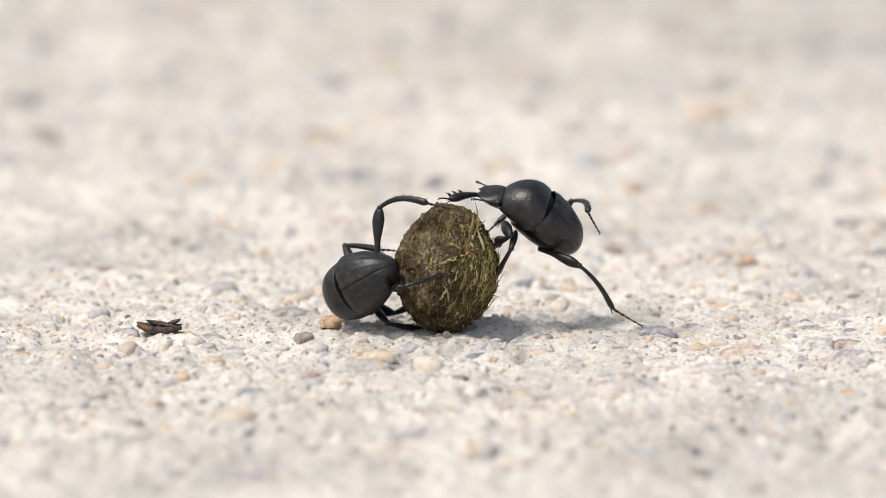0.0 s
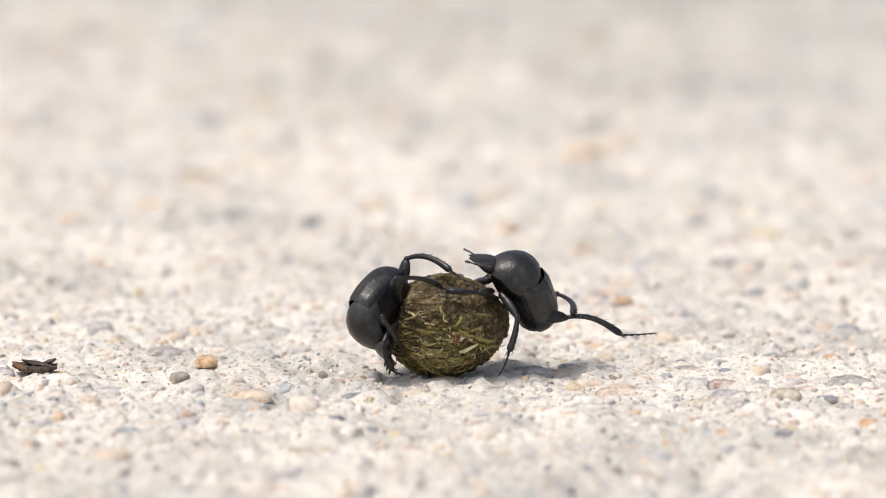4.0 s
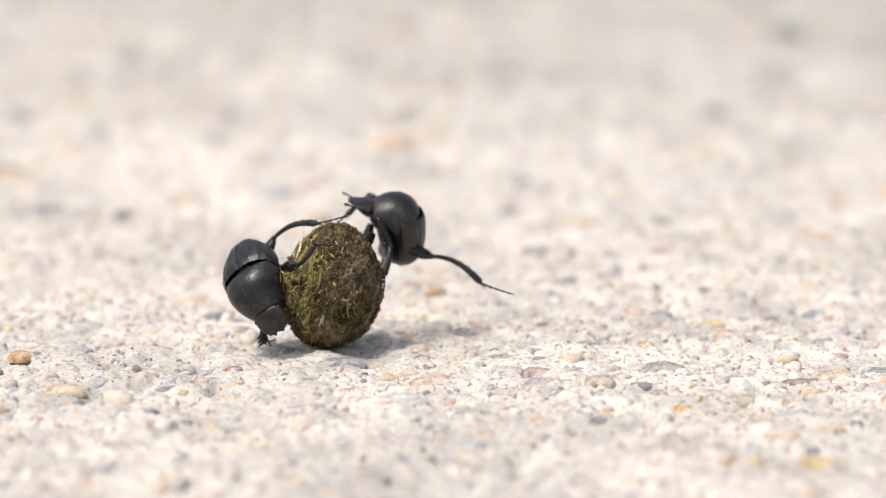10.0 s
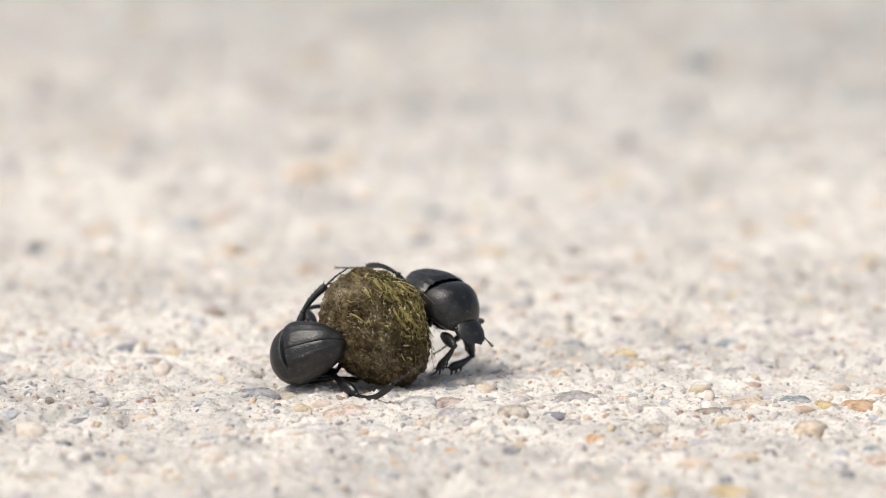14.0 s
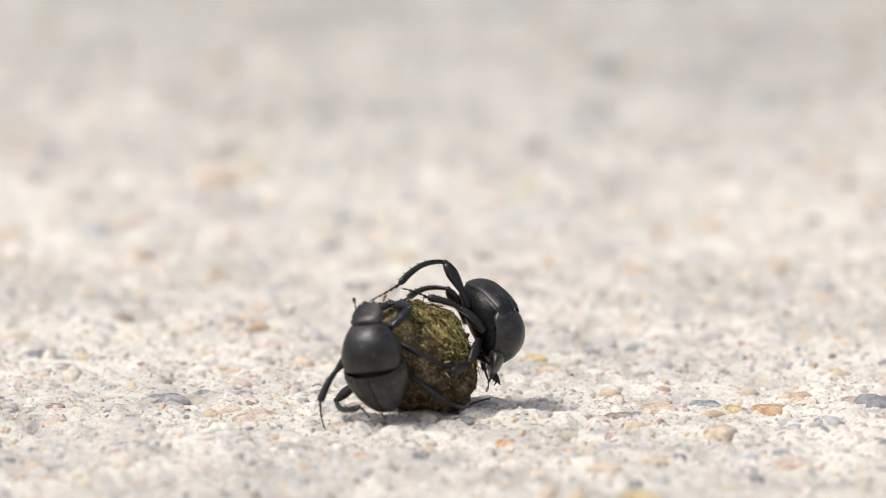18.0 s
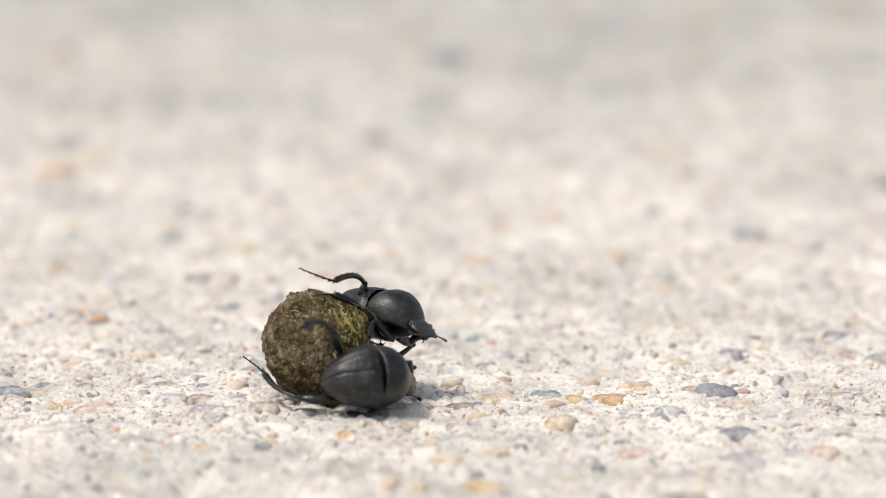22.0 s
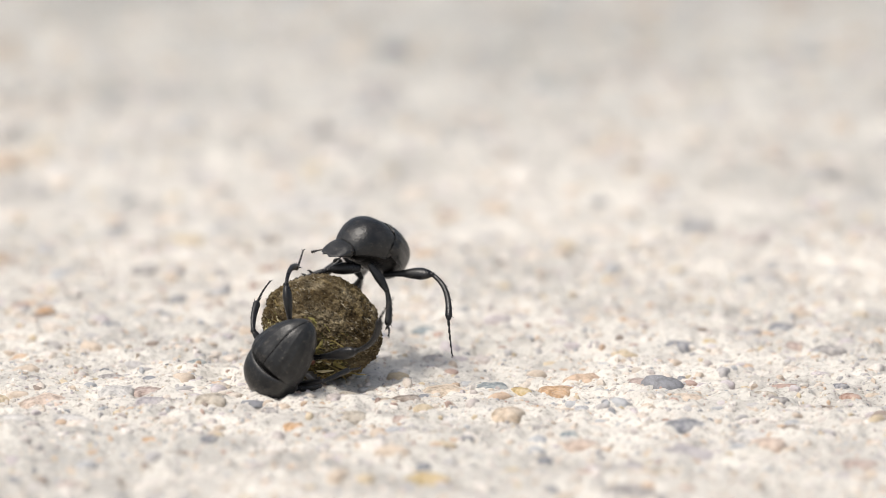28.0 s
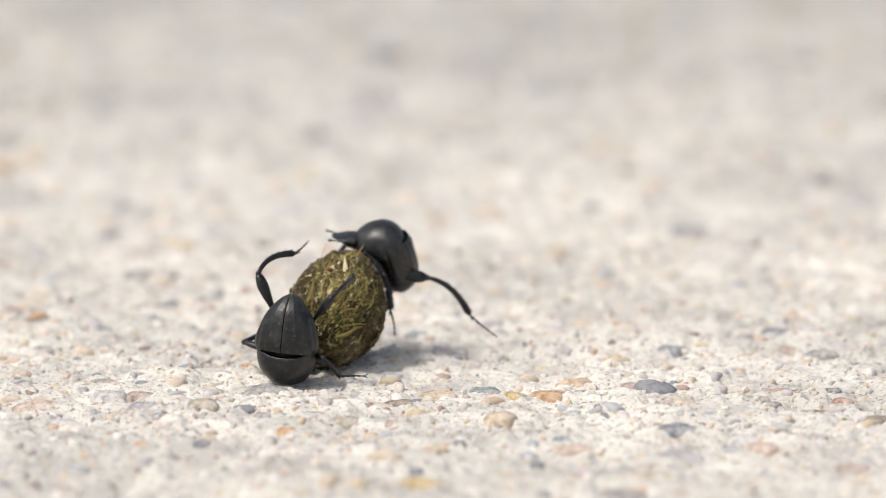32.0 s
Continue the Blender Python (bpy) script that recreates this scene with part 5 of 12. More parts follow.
    walk(beetle_a["hR femur"], keyed((
        (0, -2.3, -1.3, -1.6, -89.8, 8.3, -117.1), (.5, -2.3, -1.3, -1.6, -84.1, 7.1, -158.3), (1, -2.3, -1.3, -1.6, -70.2, 7.5, 161.5),
        (1.5, -2.3, -1.3, -1.6, -43.3, 25.7, -167), (2, -2.3, -1.3, -1.6, -55.4, -7.8, -179.9), (2.5, -2.3, -1.3, -1.6, -48.6, -1.5, 179.6),
        (3, -2.3, -1.3, -1.6, -31.5, 10.8, 176), (3.5, -2.3, -1.3, -1.6, -27.1, -22.7, 163.3), (4.5, -2.3, -1.3, -1.6, -25.3, -24.1, 159),
        (5.5, -2.3, -1.3, -1.6, -29.5, -20.9, 154.3), (6, -2.3, -1.3, -1.6, -28, -21, 149.3), (7, -2.3, -1.3, -1.6, -57.3, -16.1, 140.8),
        (8, -2.3, -1.3, -1.6, -62.5, -31.4, 143.2), (9, -2.3, -1.3, -1.6, -68.5, -1.9, 128.7), (9.5, -2.3, -1.3, -1.6, -79.6, -9.4, 129.3),
        (10, -2.3, -1.3, -1.6, -76.3, -14.7, 123.3), (11, -2.3, -1.3, -1.6, -86.9, -6.6, 135.9), (11.5, -2.3, -1.3, -1.6, -107.4, 8.6, 175),
        (12, -2.3, -1.3, -1.6, -108.7, 22.5, -144.3), (12.5, -2.3, -1.3, -1.6, -123.5, -12, -143.1), (13, -2.3, -1.3, -1.6, -76.9, -46.6, -141.6),
        (13.5, -2.3, -1.3, -1.6, -86.4, -15.5, -95.3), (14, -2.3, -1.3, -1.6, -28.9, 22.3, -62.7), (14.5, -2.3, -1.3, -1.6, -29.6, 19.9, -74),
        (15.5, -2.3, -1.3, -1.6, -25, -11.6, -87.2), (16.5, -2.3, -1.3, -1.6, -23.5, -1.3, -129.3), (17, -2.3, -1.3, -1.6, -21.3, -5.8, -139.1),
        (17.5, -2.3, -1.3, -1.6, -26.2, -5.8, -139.1), (18, -2.3, -1.3, -1.6, -31.6, -5.8, -139.1), (18.267, -2.3, -1.3, -1.6, -81.2, 31.2, -143.7),
        (18.5, -2.3, -1.3, -1.6, -146.8, 45.6, 178.8), (19, -2.3, -1.3, -1.6, -164.1, 20.6, 168.7), (19.5, -2.3, -1.3, -1.6, -104.4, 1.2, 161),
        (20, -2.3, -1.3, -1.6, -35.9, -18.2, 158.6), (20.5, -2.3, -1.3, -1.6, -33.8, 6.2, 155.3), (21, -2.3, -1.3, -1.6, -31.9, 5.8, 173),
        (21.5, -2.3, -1.3, -1.6, -44.3, 6.2, 178), (22, -2.3, -1.3, -1.6, -46.6, 3.6, 168.5), (22.5, -2.3, -1.3, -1.6, -45.4, 3.6, 170.1),
        (23, -2.3, -1.3, -1.6, -49.2, 6.3, 178.6), (23.5, -2.3, -1.3, -1.6, -91.7, 2.6, -153.6), (24, -2.3, -1.3, -1.6, -155, -4.7, -140),
        (24.5, -2.3, -1.3, -1.6, -158.1, -14.1, -132.5), (25, -2.3, -1.3, -1.6, -161.6, -23.1, -124.4),
        (25.5, -2.3, -1.3, -1.6, -161.9, -20.2, -129.2), (26.5, -2.3, -1.3, -1.6, -154.4, -13.8, -138.5),
        (27.5, -2.3, -1.3, -1.6, -140.7, -7.2, -147.2), (27.733, -2.3, -1.3, -1.6, -68, -2.3, -140.7), (27.867, -2.3, -1.3, -1.6, -25.3, -4, -136.1),
        (28, -2.3, -1.3, -1.6, 17.4, -8.5, -133.9), (29, -2.3, -1.3, -1.6, -14.5, -1.4, -155.9), (30, -2.3, -1.3, -1.6, -14, -24.8, -133.3),
        (31, -2.3, -1.3, -1.6, -3, -6.9, -137.6), (32, -2.3, -1.3, -1.6, -30.7, -1.9, -150))))
    walk(beetle_a["hR tibia"], keyed((
        (0, 4.2, 0, 0, 0, 83.6, 0), (.5, 4.2, 0, 0, 0, 76, 0), (1, 4.2, 0, 0, 0, 60.6, 0), (1.5, 4.2, 0, 0, 0, 86.6, 0),
        (2, 4.2, 0, 0, 180, 80.9, 180), (2.5, 4.2, 0, 0, 180, 77.6, 180), (3, 4.2, 0, 0, 0, 73, 0), (3.5, 4.2, 0, 0, 180, 83.1, 180),
        (4.5, 4.2, 0, 0, 180, 85.9, 180), (5.5, 4.2, 0, 0, 0, 88.5, 0), (6, 4.2, 0, 0, 0, 85.3, 0), (7, 4.2, 0, 0, 0, 80, 0),
        (8, 4.2, 0, 0, 0, 74, 0), (9, 4.2, 0, 0, 0, 55.6, 0), (9.5, 4.2, 0, 0, 0, 65.7, 0), (10, 4.2, 0, 0, 0, 57.2, 0), (11, 4.2, 0, 0, 0, 76, 0),
        (11.5, 4.2, 0, 0, 180, 65.6, 180), (12, 4.2, 0, 0, 180, 49.2, 180), (12.5, 4.2, 0, 0, 180, 89.8, 180), (13, 4.2, 0, 0, 0, 40.7, 0),
        (13.5, 4.2, 0, 0, 0, 88.1, 0), (14, 4.2, 0, 0, 0, 75.7, 0), (14.5, 4.2, 0, 0, 0, 80.4, 0), (15.5, 4.2, 0, 0, 0, 76.3, 0),
        (16.5, 4.2, 0, 0, 0, 80, 0), (17, 4.2, 0, 0, 0, 75.3, 0), (17.5, 4.2, 0, 0, 0, 68.7, 0), (18, 4.2, 0, 0, 0, 62.4, 0),
        (18.267, 4.2, 0, 0, 180, 77, 180), (18.5, 4.2, 0, 0, -180, 41.6, -180), (19, 4.2, 0, 0, -180, 78.3, -180), (19.5, 4.2, 0, 0, 0, 69.2, 0),
        (20, 4.2, 0, 0, 0, 89.5, 0), (20.5, 4.2, 0, 0, 0, 53.8, 0), (21, 4.2, 0, 0, 0, 61.9, 0), (21.5, 4.2, 0, 0, 0, 49.7, 0),
        (22, 4.2, 0, 0, 0, 50.8, 0), (22.5, 4.2, 0, 0, 0, 58.5, 0), (23, 4.2, 0, 0, 0, 68, 0), (23.5, 4.2, 0, 0, 0, 56, 0),
        (24, 4.2, 0, 0, 0, 48, 0), (24.5, 4.2, 0, 0, 0, 42.8, 0), (25, 4.2, 0, 0, 0, 34.9, 0), (25.5, 4.2, 0, 0, 0, 48.7, 0),
        (26.5, 4.2, 0, 0, 0, 80.1, 0), (27.5, 4.2, 0, 0, -180, 77.3, -180), (28, 4.2, 0, 0, 0, 74.5, 0), (29, 4.2, 0, 0, 180, 87.1, 180),
        (30, 4.2, 0, 0, 0, 89.5, 0), (31, 4.2, 0, 0, 0, 75.4, 0), (32, 4.2, 0, 0, 0, 86.3, 0))))
    walk(beetle_a["hR tarsus"], keyed((
        (0, 4.73, 0, -4.67, 180, 71.4, 180), (.5, 5.34, 0, -4.56, 98.7, 77.5, 117.9), (1, 6.51, 0, -4.09, -109.8, 85.7, -118.6),
        (1.5, 4.48, 0, -4.69, 180, 68.4, 180), (2, 3.46, 0, -4.64, 180, 55.9, 180), (2.5, 3.19, 0, -4.59, 180, 52.6, 180),
        (3, 5.58, 0, -4.49, 180, 82, 180), (3.5, 3.63, 0, -4.67, 180, 58.1, 180), (4.5, 3.87, 0, -4.69, 180, 60.9, 180),
        (5.5, 4.32, 0, -4.7, 180, 66.5, 180), (6, 4.58, 0, -4.68, 180, 69.7, 180), (7, 5.02, 0, -4.63, 180, 85, 180), (8, 5.5, 0, -4.52, 0, 89, 0),
        (9, 6.85, 0, -3.88, 0, 70.6, 0), (9.5, 6.13, 0, -4.28, 0, 80.7, 0), (10, 6.75, 0, -3.95, 0, 72.2, 0), (11, 5.34, 0, -4.56, 180, 89, 180),
        (11.5, 2.26, 0, -4.28, 74.9, 62, 93.8), (12, 1.13, 0, -3.56, 180, 49.2, 180), (12.267, 2.76, 0, -4.17, 96.8, 66.3, 112.9),
        (12.5, 4.19, 0, -4.7, 43.4, 41.8, 73.9), (13, 7.77, 0, -3.06, 16.6, 56.6, 64.2), (13.5, 4.36, 0, -4.7, 65.9, 45.2, 135.1),
        (13.733, 4.83, 0, -4.63, 126.5, 75.7, 135.3), (13.867, 5.09, 0, -4.59, -118.1, 76.4, -142.3), (14, 5.36, 0, -4.55, -74.1, 58.5, -132.3),
        (14.5, 4.98, 0, -4.63, -74, 63.1, -113), (15.5, 5.31, 0, -4.57, -85.9, 58.3, -150.8), (16, 5.16, 0, -4.6, -75.1, 75.5, -106.9),
        (16.5, 5.01, 0, -4.63, .5, 75.6, .6), (17, 5.4, 0, -4.55, 22.3, 78.2, 28.6), (17.5, 5.91, 0, -4.38, 27.6, 71.9, 41.3),
        (18, 6.38, 0, -4.16, 25.9, 65, 46.6), (18.133, 4.86, 0, -3.89, 56.6, 35.3, 56.4), (18.267, 3.34, 0, -3.61, 76.8, 5.8, 48.9),
        (18.5, .69, 0, -3.12, 126.7, -29.6, 10.3), (18.733, 1.88, 0, -3.81, 94.9, 20.9, 53.6), (18.867, 2.56, 0, -4.21, 93.9, 55.9, 75.2),
        (19, 3.24, 0, -4.6, -180, 78.3, -180), (19.133, 3.94, 0, -4.55, -89.8, 46.3, -91.4), (19.267, 4.64, 0, -4.49, -80.2, 2.1, -84),
        (19.4, 5.35, 0, -4.43, -74.5, -41.5, -83), (19.5, 5.87, 0, -4.39, -63.6, -73.6, -90.4), (19.733, 5.11, 0, -4.54, -65.3, -5.2, -75.5),
        (19.867, 4.68, 0, -4.62, -57.6, 34.2, -66.1), (20, 4.24, 0, -4.7, -21.6, 68.9, -29), (20.5, 6.98, 0, -3.79, 0, 68.8, 0),
        (21, 6.42, 0, -4.14, 0, 76.9, 0), (21.5, 7.24, 0, -3.58, 0, 64.7, 0), (22, 7.17, 0, -3.64, 0, 65.8, 0), (22.5, 6.65, 0, -4.01, 0, 73.5, 0),
        (23, 5.96, 0, -4.36, 0, 83, 0), (23.133, 5.77, 0, -4.38, -54.7, 44.6, -91.3), (23.267, 6.15, 0, -4.2, -46, 15, -109.7),
        (23.5, 6.83, 0, -3.9, -9.6, -22.4, -153.5), (23.733, 7.07, 0, -3.71, -38.2, 13.4, -93.6), (23.867, 7.21, 0, -3.6, -34.1, 40.6, -59.1),
        (24, 7.35, 0, -3.49, -.2, 57.2, -.5), (24.5, 7.65, 0, -3.19, -2.8, 44.9, -10.5), (25, 8.05, 0, -2.69, -2, 29.9, -14.4),
        (25.5, 7.3, 0, -3.53, -6.5, 42.9, -19.9), (26.5, 5.01, 0, -4.63, -28.7, 75.6, -37.4), (27.5, 3.16, 0, -4.58, -180, 77.3, -180),
        (28, 5.46, 0, -4.53, 0, 74.5, 0), (29, 3.96, 0, -4.69, -167.1, 67.1, -173.4), (30, 4.24, 0, -4.7, 0, 89.5, 0),
        (31, 5.38, 0, -4.55, 75.6, 73.9, 100), (32, 4.5, 0, -4.69, 78.4, 73, 99))))
    walk(beetle_a["mL femur"], keyed((
        (0, .2, 1.7, -1.9, -3.1, -23.1, 121.5), (.267, .2, 1.7, -1.9, 32.5, -19.2, 93.2), (.5, .2, 1.7, -1.9, 69.3, -22.1, 106.4),
        (1, .2, 1.7, -1.9, 100.3, -12.6, 88), (1.25, .2, 1.7, -1.9, 17.3, -8.9, 79.6), (1.5, .2, 1.7, -1.9, -66.3, -16.7, 74.9),
        (2, .2, 1.7, -1.9, -57.8, -8.5, 88.8), (2.5, .2, 1.7, -1.9, -65.6, -18.8, 86.8), (3, .2, 1.7, -1.9, -20, 11.4, 93.2),
        (3.5, .2, 1.7, -1.9, -25.4, -3, 90), (4.5, .2, 1.7, -1.9, -18.3, .1, 84.9), (5.5, .2, 1.7, -1.9, -11.6, 2.3, 73.9),
        (6, .2, 1.7, -1.9, 6, 9.9, 72.8), (7, .2, 1.7, -1.9, 84.1, 4.9, 100.7), (7.5, .2, 1.7, -1.9, 49.6, -6.2, 64.5),
        (8, .2, 1.7, -1.9, 7.8, -3.5, 32.8), (8.5, .2, 1.7, -1.9, -5.2, -2.9, 31.7), (9, .2, 1.7, -1.9, -33.3, -2.2, 30.7),
        (9.133, .2, 1.7, -1.9, 11.4, .1, 34), (9.267, .2, 1.7, -1.9, 56.1, -.6, 38), (9.4, .2, 1.7, -1.9, 99.7, -3.9, 40.3),
        (9.5, .2, 1.7, -1.9, 132.1, -6.8, 40.2), (9.75, .2, 1.7, -1.9, 72.8, -11.1, 43), (10, .2, 1.7, -1.9, 12.9, -10.8, 48.2),
        (11, .2, 1.7, -1.9, -14, -9.1, 29.5), (11.133, .2, 1.7, -1.9, -92.6, -23.8, 26.8), (11.267, .2, 1.7, -1.9, -179, -28.3, 42.6),
        (11.5, .2, 1.7, -1.9, 111.6, -21.2, 68.6), (12, .2, 1.7, -1.9, 29.9, -25.2, 117), (12.5, .2, 1.7, -1.9, 40.3, -16.3, 138.6),
        (13, .2, 1.7, -1.9, 48.6, 18.6, 166.5), (13.5, .2, 1.7, -1.9, 17.7, 10.9, 169.6), (14, .2, 1.7, -1.9, 9.5, 3.1, 172.5),
        (14.5, .2, 1.7, -1.9, 15, -4.9, 166.1), (15.5, .2, 1.7, -1.9, 37.6, -25, 148.5), (16.5, .2, 1.7, -1.9, 36.1, -42.2, 124.3),
        (17, .2, 1.7, -1.9, 67.3, -47.2, 111.7), (17.5, .2, 1.7, -1.9, 81.3, -44.1, 114.5), (18, .2, 1.7, -1.9, 109.9, -40.9, 117),
        (18.5, .2, 1.7, -1.9, 45.2, -16.2, 105.1), (19, .2, 1.7, -1.9, 6.8, 8.9, 96), (19.5, .2, 1.7, -1.9, 72.4, -12.9, 93.4),
        (20, .2, 1.7, -1.9, 95.5, -34.7, 90.3), (20.5, .2, 1.7, -1.9, 153.9, -15.5, 91.6), (20.733, .2, 1.7, -1.9, 79.2, -6.4, 103.8),
        (20.867, .2, 1.7, -1.9, 36.9, 2.8, 102.9), (21, .2, 1.7, -1.9, -6.1, 8.9, 96), (21.5, .2, 1.7, -1.9, -14.2, 3, 42.1),
        (22, .2, 1.7, -1.9, -12.4, -5.3, -11.2), (22.5, .2, 1.7, -1.9, -12.7, -9.5, 3.4), (23, .2, 1.7, -1.9, -14.6, -13.1, 18.4),
        (23.5, .2, 1.7, -1.9, -4.5, -20.5, 58.2), (24, .2, 1.7, -1.9, 5.5, -18.7, 99.4), (24.5, .2, 1.7, -1.9, -15.8, -12.8, 113),
        (25, .2, 1.7, -1.9, 0, -24.5, 134.3), (25.5, .2, 1.7, -1.9, -31, -13.2, 120.8), (26.5, .2, 1.7, -1.9, -8, -28.1, 107.9),
        (27.5, .2, 1.7, -1.9, 10.3, -40.8, 92.1), (28, .2, 1.7, -1.9, 20.6, -10.2, 136.8), (28.5, .2, 1.7, -1.9, -3.4, -24.6, 110.3),
        (29, .2, 1.7, -1.9, -21.8, -47.3, 87.5), (30, .2, 1.7, -1.9, 33.4, -27.3, 95.7), (31, .2, 1.7, -1.9, -2.2, -29.9, 114.4),
        (32, .2, 1.7, -1.9, -41.4, -55.2, 96.6))))
    walk(beetle_a["mL tibia"], keyed((
        (0, 2.6, 0, 0, 180, 89.6, 180), (.5, 2.6, 0, 0, 0, 57.9, 0), (1, 2.6, 0, 0, -180, 89.7, 180), (1.5, 2.6, 0, 0, 180, 53.7, 180),
        (2, 2.6, 0, 0, 180, 42.1, 180), (2.5, 2.6, 0, 0, 180, 40.2, 180), (3, 2.6, 0, 0, 180, 41.2, 180), (3.5, 2.6, 0, 0, 180, 31.6, 180),
        (4.5, 2.6, 0, 0, 180, 34.3, 180), (5.5, 2.6, 0, 0, 180, 34.7, 180), (6, 2.6, 0, 0, 180, 38.3, 180), (7, 2.6, 0, 0, 0, 79.9, 0),
        (7.5, 2.6, 0, 0, 0, 64.5, 0), (8, 2.6, 0, 0, 0, 8.2, 0), (8.5, 2.6, 0, 0, 0, 5.7, 0), (9, 2.6, 0, 0, 0, 3.9, 0),
        (9.267, 2.6, 0, 0, 0, 45.2, 0), (9.5, 2.6, 0, 0, 0, 81.2, 0), (10, 2.6, 0, 0, 180, 58, 180), (11, 2.6, 0, 0, 180, 64, 180),
        (11.5, 2.6, 0, 0, -180, 51.7, -180), (11.733, 2.6, 0, 0, 0, 77, 0), (12, 2.6, 0, 0, 0, 17.8, 0), (12.5, 2.6, 0, 0, 0, 41.3, 0),
        (13, 2.6, 0, 0, 0, 54.6, 0), (13.5, 2.6, 0, 0, 0, 60.1, 0), (14, 2.6, 0, 0, 0, 66.4, 0), (14.5, 2.6, 0, 0, 0, 68.8, 0),
        (15.5, 2.6, 0, 0, 0, 86.9, 0), (16.5, 2.6, 0, 0, 0, 29.4, 0), (17, 2.6, 0, 0, 0, 27.3, 0), (17.5, 2.6, 0, 0, 0, 19.6, 0),
        (18, 2.6, 0, 0, 0, 14.9, 0), (18.5, 2.6, 0, 0, 0, 59.7, 0), (19, 2.6, 0, 0, 0, 77.2, 0), (19.5, 2.6, 0, 0, -180, 75.3, -180),
        (20, 2.6, 0, 0, 180, 67.5, 180), (20.5, 2.6, 0, 0, 180, 11.5, 180), (21, 2.6, 0, 0, -180, 79.5, -180), (21.5, 2.6, 0, 0, -180, 65.7, -180),
        (22, 2.6, 0, 0, 180, 86.9, 180), (22.5, 2.6, 0, 0, 180, 82.9, 180), (23, 2.6, 0, 0, 180, 82.7, 180), (23.5, 2.6, 0, 0, -180, 56.9, -180),
        (24, 2.6, 0, 0, -180, 74.9, 180), (24.5, 2.6, 0, 0, 0, 85.7, 0), (25, 2.6, 0, 0, 0, 83.6, 0), (25.5, 2.6, 0, 0, 0, 83.8, 0),
        (26.5, 2.6, 0, 0, -180, 68.5, 180), (27.5, 2.6, 0, 0, -180, 42, 180), (28, 2.6, 0, 0, 0, 80.8, 0), (29, 2.6, 0, 0, -180, 67.9, 180),
        (30, 2.6, 0, 0, 180, 83.4, 180), (31, 2.6, 0, 0, 180, 68.8, 180), (32, 2.6, 0, 0, 180, 62.7, 180))))
